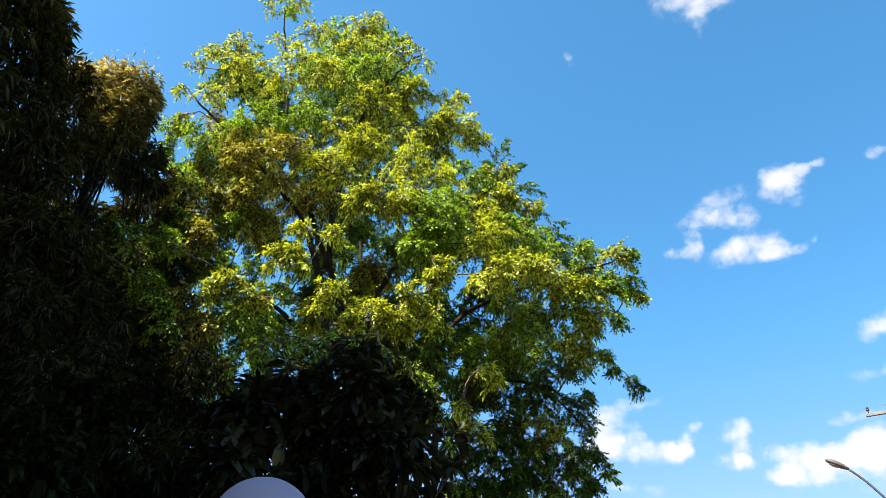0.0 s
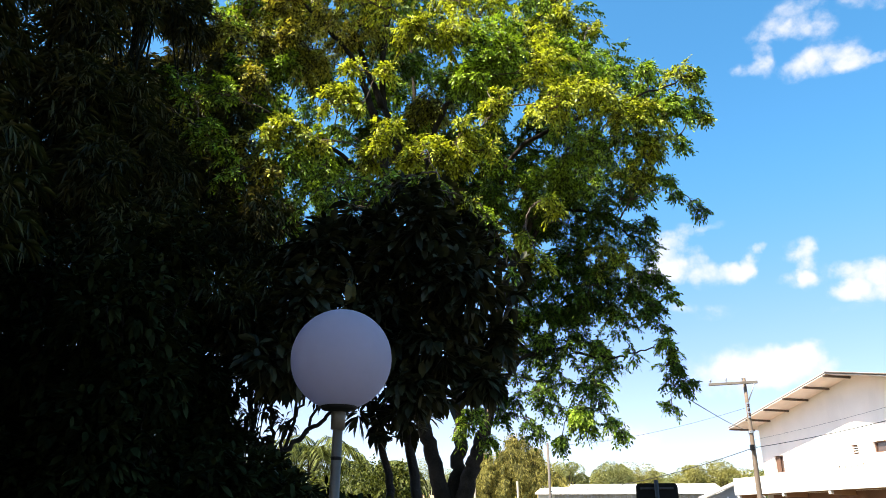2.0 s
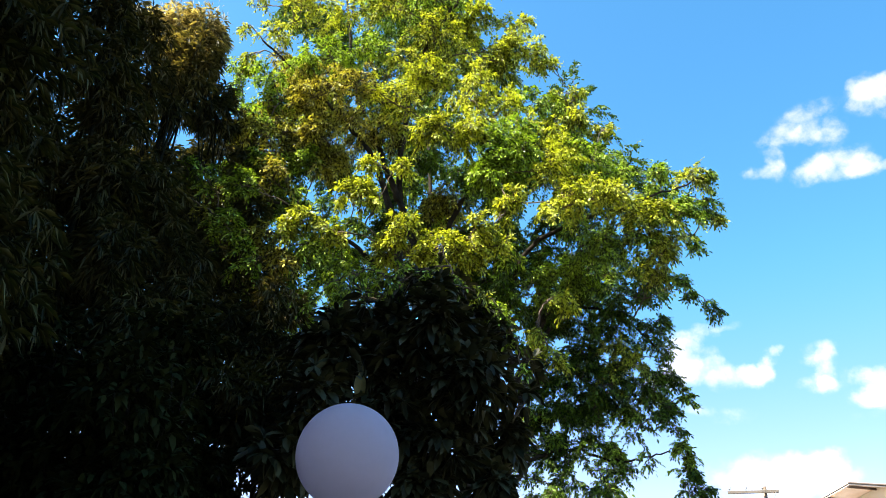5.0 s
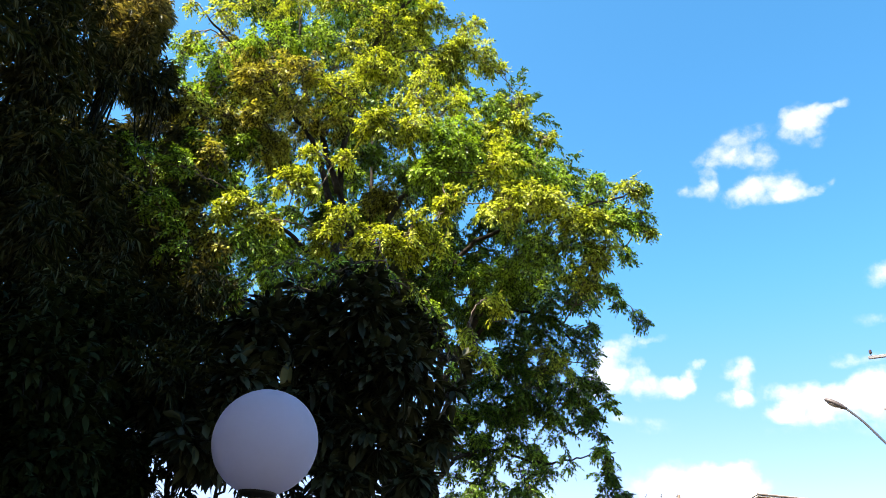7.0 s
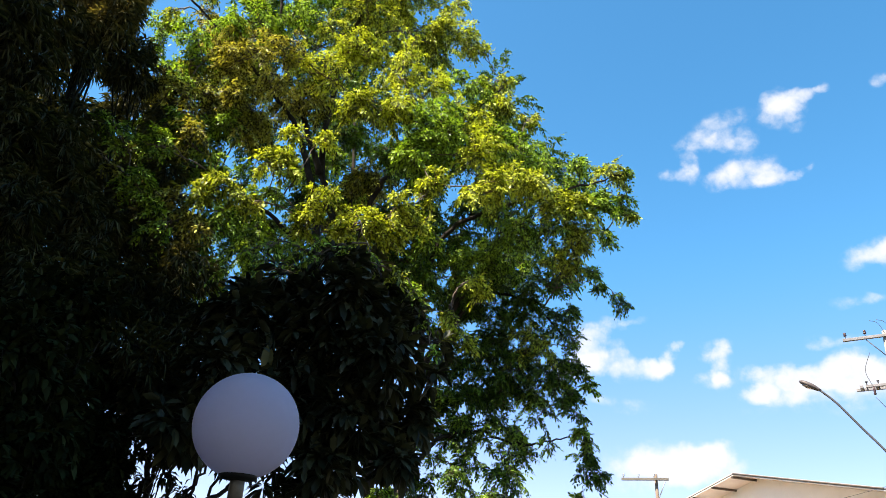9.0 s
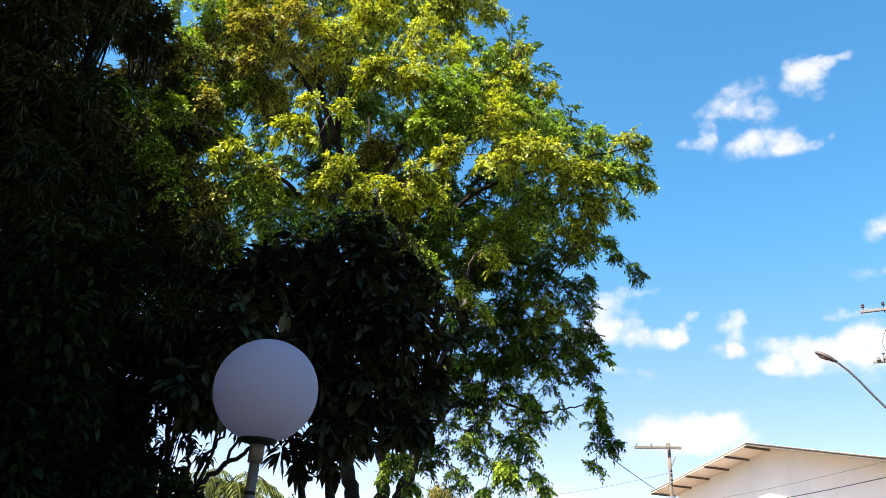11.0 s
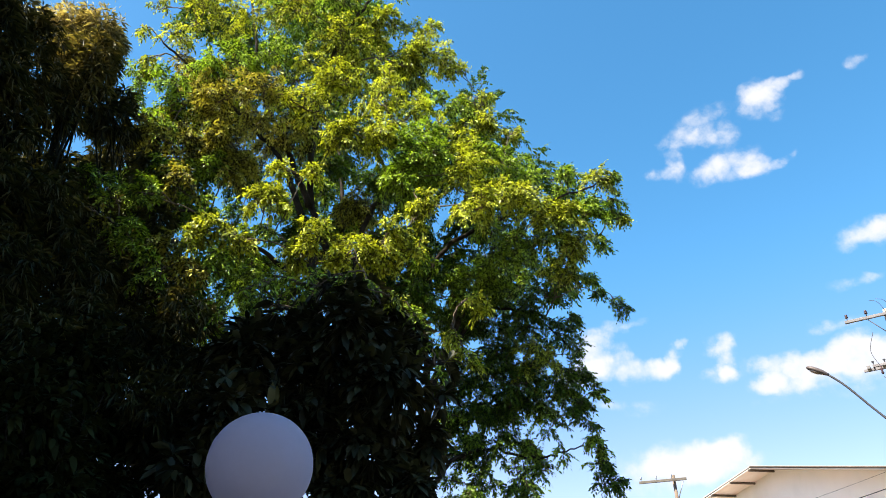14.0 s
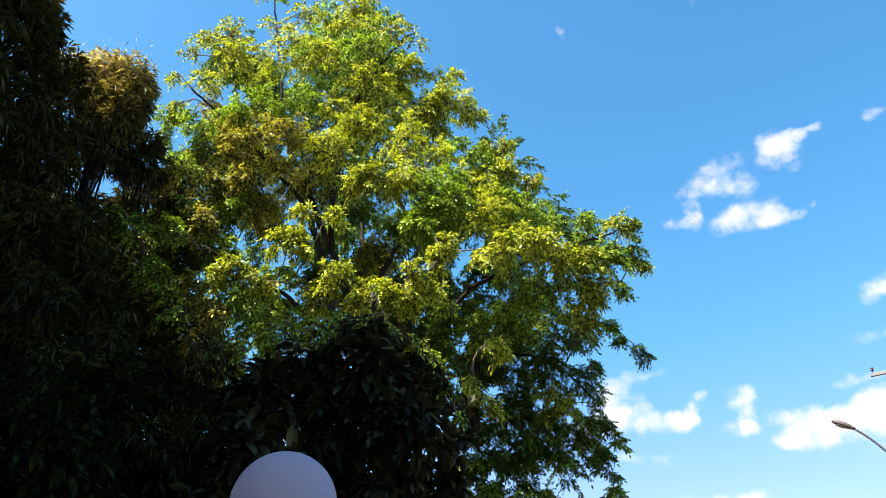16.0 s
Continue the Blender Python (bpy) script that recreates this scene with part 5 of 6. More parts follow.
CROWN_HIGH = [
    (-0.52, 8.40, 9.60, 0.38), (0.01, 8.60, 9.99, 0.34), (0.58, 8.60, 9.95, 0.24), (0.85, 8.60, 10.08, 0.14), (0.71, 8.50, 9.39, 0.33), (1.10, 8.50, 9.22, 0.19),
    (0.38, 8.50, 9.22, 0.34), (-2.69, 7.50, 8.03, 0.22), (-2.01, 7.80, 8.57, 0.34), (-1.51, 8.00, 8.90, 0.35), (-2.41, 7.60, 7.72, 0.27), (-2.00, 7.60, 7.72, 0.31),
    (-1.59, 7.60, 7.94, 0.28), (-2.60, 7.50, 7.29, 0.19), (-0.98, 8.30, 9.01, 0.36), (-0.99, 7.80, 7.85, 0.36), (-0.53, 8.20, 8.53, 0.36), (-0.09, 7.80, 8.03, 0.37),
    (-0.51, 7.60, 7.36, 0.32), (-0.06, 7.60, 7.22, 0.34), (0.38, 7.80, 7.68, 0.36), (0.95, 8.20, 8.24, 0.34),
]
CROWN_DULL = [
    (-2.40, 7.80, 7.38, 0.25), (-2.01, 7.70, 7.24, 0.25), (-2.17, 7.80, 6.91, 0.23), (-1.86, 8.00, 6.94, 0.24), (-1.68, 8.00, 7.22, 0.25), (-2.65, 7.70, 7.65, 0.20),
    (-2.17, 8.00, 8.44, 0.26), (-2.50, 7.90, 8.22, 0.24), (-1.59, 8.20, 8.05, 0.26), (-2.64, 8.40, 9.01, 0.31), (-2.35, 8.20, 7.63, 0.30), (-1.99, 8.60, 7.92, 0.35),
    (-1.61, 8.90, 8.34, 0.33), (-2.22, 8.60, 7.51, 0.30), (-2.13, 8.80, 9.14, 0.31), (-2.58, 8.20, 7.20, 0.26), (-1.25, 9.00, 8.07, 0.33), (-1.76, 8.90, 7.66, 0.25),
    (-0.79, 8.90, 7.68, 0.29), (-0.35, 9.00, 7.15, 0.32),
]
CROWN_RIGHT = [
    (1.38, 8.40, 8.56, 0.18), (1.56, 8.30, 8.12, 0.26), (1.87, 8.30, 7.85, 0.17), (1.22, 8.00, 7.52, 0.33), (0.65, 7.60, 7.01, 0.34), (0.25, 7.60, 6.72, 0.34),
    (1.59, 8.00, 7.18, 0.33), (1.06, 7.50, 6.55, 0.33), (2.03, 8.00, 6.94, 0.23), (2.40, 8.00, 6.88, 0.23), (2.86, 8.10, 6.97, 0.23), (3.10, 8.10, 7.06, 0.10),
    (3.02, 8.20, 6.62, 0.20), (3.16, 8.20, 6.45, 0.09), (2.55, 7.90, 6.32, 0.26), (2.04, 7.60, 6.19, 0.30), (1.52, 7.40, 6.20, 0.32), (1.16, 7.30, 5.96, 0.23),
    (1.78, 7.80, 5.89, 0.32), (2.39, 8.00, 5.88, 0.29), (2.83, 8.20, 6.11, 0.15), (2.27, 8.20, 5.60, 0.25), (2.60, 8.30, 5.62, 0.10), (1.40, 8.00, 5.90, 0.32),
]
CROWN_TIERS = [
    (0.09, 6.90, 5.47, 0.18), (-0.22, 6.90, 5.32, 0.23), (-0.03, 7.00, 5.14, 0.20), (-0.64, 6.90, 5.41, 0.22), (-0.82, 7.00, 5.24, 0.20), (-1.24, 7.00, 5.85, 0.21),
    (-1.20, 7.00, 6.03, 0.15), (-1.35, 7.10, 5.60, 0.17), (-1.75, 6.80, 5.45, 0.22), (-1.91, 6.80, 5.33, 0.16), (-1.53, 6.90, 5.37, 0.17), (-1.08, 7.10, 6.38, 0.13),
    (-0.81, 7.10, 6.42, 0.13), (0.55, 7.10, 5.95, 0.17), (0.43, 7.10, 5.81, 0.11), (-0.40, 6.90, 5.13, 0.14), (0.31, 7.00, 5.32, 0.14), (0.83, 7.30, 4.32, 0.14),
    (0.72, 7.30, 4.48, 0.09), (0.93, 7.40, 4.16, 0.09), (1.04, 7.50, 4.93, 0.15),
]
CROWN_DIM = [
    (-1.61, 8.00, 5.58, 0.21), (-2.93, 7.60, 5.95, 0.24), (-2.78, 7.80, 6.47, 0.26), (-2.54, 8.00, 6.80, 0.26), (-3.02, 7.60, 5.54, 0.21), (-2.68, 7.80, 5.71, 0.22),
    (-2.35, 8.20, 5.64, 0.22), (-2.05, 8.20, 5.81, 0.23), (-2.51, 8.60, 5.36, 0.21), (-1.56, 8.60, 5.42, 0.21), (-1.89, 8.40, 5.50, 0.20), (-1.25, 8.60, 5.75, 0.24),
    (-0.68, 8.60, 5.70, 0.24), (-2.91, 8.20, 5.45, 0.19), (-3.25, 8.00, 5.34, 0.17),
]
CROWN_SIDE = [
    (-2.52, 6.50, 5.32, 0.18), (-2.71, 6.40, 5.38, 0.14), (-2.35, 6.60, 5.73, 0.19), (-2.15, 6.80, 5.99, 0.19), (-2.34, 6.50, 5.02, 0.17), (-2.07, 6.60, 5.22, 0.17),
    (-2.72, 6.50, 5.71, 0.14), (-1.93, 7.00, 5.88, 0.15), (-2.15, 6.60, 4.78, 0.16), (-1.91, 6.80, 5.02, 0.17), (-1.65, 6.80, 5.16, 0.16), (-2.39, 7.00, 6.37, 0.17),
    (-2.98, 6.60, 6.08, 0.11), (-2.93, 6.40, 5.56, 0.10), (-2.40, 7.20, 6.84, 0.19), (-2.75, 7.20, 6.98, 0.14),
]
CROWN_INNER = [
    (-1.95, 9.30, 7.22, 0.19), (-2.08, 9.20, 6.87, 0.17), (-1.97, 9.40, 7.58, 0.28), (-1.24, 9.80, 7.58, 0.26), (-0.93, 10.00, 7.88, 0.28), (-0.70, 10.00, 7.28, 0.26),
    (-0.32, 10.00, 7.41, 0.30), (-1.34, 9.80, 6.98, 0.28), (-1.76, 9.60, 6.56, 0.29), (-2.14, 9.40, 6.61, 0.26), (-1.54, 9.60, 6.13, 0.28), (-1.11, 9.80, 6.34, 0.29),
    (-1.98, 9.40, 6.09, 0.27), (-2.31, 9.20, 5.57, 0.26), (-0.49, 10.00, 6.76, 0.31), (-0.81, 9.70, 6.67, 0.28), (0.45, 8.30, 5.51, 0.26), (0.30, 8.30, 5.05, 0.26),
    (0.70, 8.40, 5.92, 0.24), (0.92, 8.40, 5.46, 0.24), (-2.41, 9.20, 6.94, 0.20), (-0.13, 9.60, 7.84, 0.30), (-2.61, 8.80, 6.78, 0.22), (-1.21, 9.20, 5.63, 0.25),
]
CROWN_HEART = [
    (-2.71, 8.40, 5.87, 0.24), (-2.22, 8.40, 5.44, 0.24), (-0.05, 9.20, 6.19, 0.31), (0.18, 9.80, 6.79, 0.30), (0.76, 9.60, 6.86, 0.33), (0.40, 9.60, 6.33, 0.32),
    (0.84, 9.50, 6.22, 0.32), (0.01, 9.40, 6.70, 0.29), (0.61, 9.60, 5.82, 0.32), (1.09, 9.60, 6.55, 0.30), (-0.43, 9.40, 6.10, 0.28), (1.24, 9.40, 6.92, 0.30),
    (0.05, 9.40, 5.87, 0.28), (-2.73, 8.40, 6.61, 0.28), (-2.47, 8.40, 6.81, 0.26), (-2.94, 8.00, 7.03, 0.27), (-2.88, 8.00, 7.40, 0.22), (-2.46, 7.80, 5.01, 0.24),
    (-2.09, 7.80, 4.69, 0.24), (-2.60, 7.60, 4.78, 0.20), (-1.85, 8.00, 4.85, 0.22), (-2.98, 7.80, 6.47, 0.26), (1.01, 9.60, 5.59, 0.28), (-1.52, 8.00, 4.80, 0.22),
]
CROWN_FILL = [(0.28, 8.90, 6.32, 0.21), (0.52, 9.00, 6.13, 0.23), (0.38, 9.10, 5.87, 0.23), (0.06, 9.20, 6.33, 0.20), (0.65, 9.30, 6.69, 0.19), (0.50, 9.00, 5.59, 0.21), (-1.20, 9.60, 7.26, 0.25), (-0.52, 9.60, 7.21, 0.25), (-3.35, 8.20, 8.67, 0.14), (-3.22, 8.20, 8.33, 0.14), (-3.29, 8.20, 8.08, 0.11), (-3.18, 8.20, 8.84, 0.12), (-3.05, 8.10, 7.98, 0.11),
              (0.91, 9.30, 4.99, 0.21), (1.03, 9.30, 4.53, 0.21), (0.92, 9.30, 4.07, 0.21), (1.15, 9.30, 3.76, 0.18), (0.85, 9.30, 3.63, 0.18), (1.23, 9.30, 4.23, 0.19), (0.79, 9.30, 4.52, 0.18)]
CROWN_HEM = [
    (-1.35, 6.12, 4.27, 0.07), (-1.22, 6.16, 4.43, 0.07), (-1.02, 6.12, 4.49, 0.08), (-0.77, 6.14, 4.53, 0.08), (-0.57, 6.10, 4.58, 0.07), (-0.31, 6.12, 4.55, 0.08),
    (-0.11, 6.22, 4.54, 0.07), (0.15, 6.10, 4.34, 0.07), (0.34, 6.16, 4.17, 0.07), (0.46, 6.22, 3.94, 0.06), (0.48, 6.10, 3.64, 0.06), (-0.65, 6.22, 4.45, 0.06), (-0.21, 6.10, 4.35, 0.06),
]
CROWN_UNDER = [
    (1.24, 8.80, 5.81, 0.33), (1.77, 8.90, 5.88, 0.36), (2.18, 8.80, 5.55, 0.28), (1.99, 9.00, 5.30, 0.32), (2.32, 8.90, 5.12, 0.20), (2.50, 8.80, 4.87, 0.13),
    (1.56, 9.10, 5.39, 0.36), (1.20, 9.20, 5.34, 0.27), (1.71, 9.20, 4.90, 0.35), (2.12, 9.10, 4.81, 0.31), (2.45, 9.00, 4.59, 0.19), (2.67, 8.90, 4.56, 0.10),
    (2.72, 8.90, 4.31, 0.07), (1.36, 9.30, 4.63, 0.26), (1.83, 9.20, 4.41, 0.31), (2.23, 9.10, 4.25, 0.26), (2.55, 9.00, 4.16, 0.15), (1.55, 9.30, 4.20, 0.27),
    (2.47, 8.70, 5.22, 0.09), (3.07, 8.60, 5.42, 0.08), (3.15, 8.60, 5.29, 0.06), (2.84, 8.60, 5.53, 0.04),
]
CROWN_FRINGE = [
    (2.48, 8.70, 3.63, 0.14), (2.64, 8.70, 3.37, 0.10), (2.68, 8.70, 3.10, 0.08), (2.53, 8.70, 2.89, 0.06), (2.79, 8.70, 3.17, 0.06), (1.90, 8.90, 3.61, 0.22),
    (1.50, 9.00, 3.63, 0.22), (1.10, 9.10, 3.74, 0.14), (1.73, 8.90, 3.14, 0.21), (1.44, 8.90, 2.80, 0.17), (1.13, 9.00, 3.09, 0.18), (0.80, 9.10, 3.30, 0.15),
    (1.84, 8.90, 2.73, 0.11), (2.00, 8.90, 2.60, 0.07), (0.98, 9.00, 2.71, 0.15), (0.65, 9.10, 2.81, 0.12), (0.52, 9.20, 3.04, 0.09), (2.32, 8.80, 3.95, 0.15),
    (1.31, 9.00, 2.55, 0.09), (0.25, 7.40, 2.60, 0.11), (0.31, 7.40, 2.38, 0.09), (0.12, 7.40, 2.46, 0.07),
]
CROWN_SKIRT = [
    (2.53, 8.70, 3.15, 0.08), (2.68, 8.70, 3.54, 0.09), (2.53, 8.70, 3.82, 0.10), (2.52, 8.70, 3.37, 0.08), (0.83, 9.20, 4.06, 0.17), (1.26, 9.10, 4.19, 0.20),
    (1.67, 9.00, 4.08, 0.20), (2.06, 8.90, 3.84, 0.16), (2.19, 8.80, 3.53, 0.11), (1.28, 9.00, 3.35, 0.19), (1.62, 8.90, 3.33, 0.19), (1.02, 9.10, 3.51, 0.17),
    (0.74, 9.10, 3.71, 0.13), (1.26, 9.00, 2.94, 0.16), (1.79, 8.90, 2.92, 0.12), (1.58, 8.90, 2.61, 0.09), (0.83, 9.10, 3.03, 0.14), (1.84, 9.00, 4.46, 0.24),
    (1.42, 9.10, 4.57, 0.24), (2.24, 8.90, 4.35, 0.19), (2.47, 8.80, 4.10, 0.12), (0.99, 9.20, 4.52, 0.20), (1.99, 8.90, 3.34, 0.12),
]
CROWN_BACK = [
    (-0.91, 10.40, 12.11, 0.99), (-2.83, 10.20, 11.41, 0.72), (-1.63, 10.60, 10.63, 0.94), (0.04, 10.60, 10.78, 0.95), (1.29, 10.40, 9.17, 0.88), (2.38, 10.20, 8.08, 0.73),
    (1.81, 10.40, 6.80, 0.70), (0.54, 10.80, 8.55, 0.69), (-2.85, 10.20, 9.67, 0.67), (-0.49, 10.80, 9.32, 0.81), (0.41, 10.60, 6.43, 0.53), (2.42, 10.00, 6.46, 0.50),
]
MANGO = [
    (-0.66, 6.27, 4.09, 0.22), (-0.21, 5.94, 4.05, 0.23), (0.22, 6.66, 4.12, 0.21), (-1.11, 6.11, 3.78, 0.26), (-0.53, 6.28, 3.76, 0.38),
    (0.03, 5.94, 3.49, 0.31), (0.32, 6.65, 3.20, 0.23), (-0.12, 6.21, 3.04, 0.31), (-0.66, 6.27, 3.18, 0.37), (-1.13, 5.83, 3.27, 0.30),
    (-1.86, 6.40, 3.27, 0.30), (-0.31, 6.20, 2.68, 0.21), (-0.42, 6.29, 2.46, 0.10), (-1.36, 5.78, 2.83, 0.27), (-0.99, 6.59, 2.95, 0.31),
    (0.26, 6.20, 2.73, 0.14), (0.06, 6.30, 3.88, 0.26),
]
SMALL = [
    (-2.40, 6.47, 2.48, 0.20), (-1.95, 5.95, 2.72, 0.12), (-1.12, 6.02, 2.56, 0.06), (-2.20, 6.52, 2.25, 0.20), (-1.9, 6.2, 2.33, 0.07),
    (-1.83, 6.20, 2.54, 0.04), (-1.69, 6.20, 2.66, 0.05), (-1.46, 6.20, 2.69, 0.06), (-1.70, 6.20, 2.34, 0.05), (-1.55, 6.20, 2.26, 0.05),
    (-1.92, 6.20, 2.46, 0.07), (-1.87, 6.20, 2.74, 0.10), (-1.70, 6.20, 2.84, 0.11), (-1.52, 6.20, 2.84, 0.09), (-1.32, 6.20, 2.68, 0.05),
    (-1.52, 6.20, 2.50, 0.045), (-1.36, 6.20, 2.38, 0.045), (-1.68, 6.20, 2.44, 0.04), (-1.62, 6.20, 2.22, 0.09), (-1.76, 6.20, 2.21, 0.1), (-1.78, 6.20, 2.64, 0.05), (-1.58, 6.20, 2.62, 0.05),
]
SHRUB = [
    (-2.12, 4.57, 2.91, 0.33), (-2.55, 4.96, 2.62, 0.38), (-3.10, 5.27, 3.29, 0.42), (-2.00, 4.63, 2.41, 0.28), (-2.48, 5.00, 2.10, 0.37),
    (-2.25, 5.69, 2.00, 0.34), (-1.47, 4.82, 1.84, 0.20), (-2.67, 4.90, 1.77, 0.39), (-1.37, 5.96, 1.72, 0.15), (-2.03, 4.61, 1.67, 0.27),
    (-1.75, 5.30, 1.67, 0.23), (-3.34, 5.13, 2.58, 0.40), (-0.67, 5.00, 1.64, 0.09), (-0.90, 5.51, 1.71, 0.12), (-0.64, 6.09, 1.67, 0.12),
    (-1.01, 4.94, 1.73, 0.14), (-2.11, 5.17, 3.47, 0.28), (-1.64, 5.90, 1.60, 0.21), (-1.28, 4.88, 1.89, 0.14), (-1.32, 5.60, 2.00, 0.10), (-1.23, 5.60, 1.85, 0.10), (-1.36, 5.60, 1.79, 0.12),
]
BAMBOO = [
    (-3.49, 6.60, 7.98, 0.24), (-3.23, 6.60, 7.98, 0.24), (-3.10, 6.60, 7.85, 0.14), (-3.47, 6.50, 7.50, 0.23), (-3.15, 6.50, 7.50, 0.25), (-3.07, 6.60, 7.43, 0.16),
    (-3.16, 6.50, 7.13, 0.21), (-3.30, 6.40, 7.03, 0.16), (-3.71, 6.50, 8.02, 0.11), (-3.03, 6.70, 7.86, 0.07), (-3.50, 5.10, 7.49, 0.10), (-3.35, 5.10, 7.27, 0.06),
    (-3.45, 5.00, 7.21, 0.11), (-3.59, 5.00, 7.44, 0.14), (-3.40, 5.20, 7.17, 0.05),
]
BAMBOO_NEAR = [
    (-3.61, 5.00, 7.00, 0.27), (-3.48, 5.20, 6.66, 0.23), (-3.64, 5.80, 7.41, 0.16), (-3.53, 6.00, 7.28, 0.19), (-3.42, 5.20, 6.14, 0.26), (-3.52, 6.00, 6.78, 0.25),
    (-3.39, 6.40, 6.65, 0.22), (-3.39, 5.60, 5.88, 0.26), (-3.16, 6.80, 7.00, 0.22), (-2.99, 7.00, 6.95, 0.20), (-2.97, 7.00, 7.33, 0.10), (-3.30, 5.60, 5.13, 0.28),
    (-3.11, 6.00, 5.35, 0.27), (-3.18, 6.60, 5.96, 0.18), (-3.27, 7.20, 6.48, 0.13), (-3.16, 7.80, 7.03, 0.27), (-2.96, 7.80, 7.38, 0.16),
]
BAMBOO_LOW = [
    (-1.98, 6.50, 3.90, 0.19), (-1.72, 6.30, 3.54, 0.18), (-1.62, 6.50, 3.81, 0.17), (-1.89, 6.20, 3.36, 0.17), (-3.25, 7.60, 6.16, 0.24), (-2.89, 7.90, 5.98, 0.25),
    (-2.60, 7.80, 5.35, 0.27), (-2.83, 7.40, 5.20, 0.25), (-2.72, 6.40, 4.76, 0.21), (-1.85, 6.60, 4.38, 0.20), (-2.60, 7.30, 6.49, 0.19), (-3.03, 5.60, 4.43, 0.26),
    (-2.94, 6.20, 4.88, 0.25), (-2.88, 6.60, 5.36, 0.19), (-2.73, 5.60, 3.76, 0.25), (-2.68, 6.20, 4.27, 0.20), (-2.65, 5.60, 3.24, 0.24), (-2.43, 6.00, 3.46, 0.22),
    (-2.36, 6.40, 4.05, 0.20), (-2.05, 6.20, 3.50, 0.19), (-2.44, 7.20, 5.82, 0.14), (-3.27, 6.00, 5.03, 0.23), (-2.12, 6.60, 4.20, 0.18), (-1.82, 6.60, 3.94, 0.15),
]
BAMBOO_DEEP = [
    (-4.15, 6.43, 6.07, 0.63), (-3.70, 7.00, 5.96, 0.61), (-4.00, 6.52, 4.90, 0.66), (-3.55, 7.28, 4.95, 0.61), (-2.97, 7.73, 5.51, 0.46),
    (-2.83, 7.59, 4.68, 0.50), (-3.87, 6.60, 3.94, 0.64), (-3.34, 7.38, 3.96, 0.59), (-4.03, 5.42, 5.14, 0.57), (-3.89, 5.52, 4.14, 0.55),
    (-3.76, 5.61, 3.21, 0.53),
]
MANGO_TOP = [
    (-0.90, 6.13, 4.28, 0.10), (-0.65, 6.47, 4.54, 0.10), (-0.27, 6.09, 4.36, 0.12), (0.05, 6.50, 4.39, 0.12), (0.37, 6.29, 4.06, 0.10),
    (-1.11, 6.10, 4.02, 0.12), (-0.46, 6.28, 4.57, 0.08), (-0.09, 6.60, 4.69, 0.09), (-1.35, 6.26, 3.85, 0.13), (0.58, 6.37, 3.81, 0.09),
    (0.52, 6.18, 3.43, 0.10), (-1.27, 6.17, 3.57, 0.12),
]
MANGO_TIPS = [
    (-0.80, 6.55, 2.51, 0.05), (-0.67, 6.57, 2.61, 0.07), (-0.59, 6.57, 2.44, 0.06), (-0.48, 6.58, 2.56, 0.08), (-0.54, 6.58, 2.30, 0.04),
    (-0.39, 6.59, 2.42, 0.06), (-0.71, 6.56, 2.37, 0.04), (-0.34, 6.59, 2.62, 0.07), (-0.23, 6.60, 2.52, 0.06), (-0.09, 6.60, 2.67, 0.07),
]
SHRUB_B = [
    (-2.09, 6.32, 3.26, 0.17), (-2.29, 6.06, 3.24, 0.20), (-1.70, 6.44, 3.00, 0.19),
    (-2.06, 6.00, 2.61, 0.13), (-1.92, 6.00, 2.39, 0.12), (-2.15, 6.00, 2.39, 0.15), (-1.77, 6.00, 2.24, 0.10), (-2.25, 5.90, 2.60, 0.14), (-2.42, 5.90, 2.78, 0.14), (-1.90, 5.80, 2.15, 0.13),
    (-2.07, 6.00, 2.79, 0.11), (-1.91, 6.00, 2.74, 0.10), (-2.02, 6.00, 2.60, 0.11), (-1.88, 6.00, 2.51, 0.09), (-2.12, 6.00, 2.69, 0.10), (-2.14, 5.90, 2.81, 0.07),
]


def limb_line(t, skeleton, pts, r0, r1, rng, steps=8, wobble=0.012):
    line = smooth_line(pts, steps, wobble, rng)
    n = len(line) - 1
    rad = [r0 + (r1 - r0) * (i / n) ** 0.8 for i in range(n + 1)]
    t.add(line, rad, 12 if r0 > 0.08 else 8)
    skeleton += list(zip(line, rad))


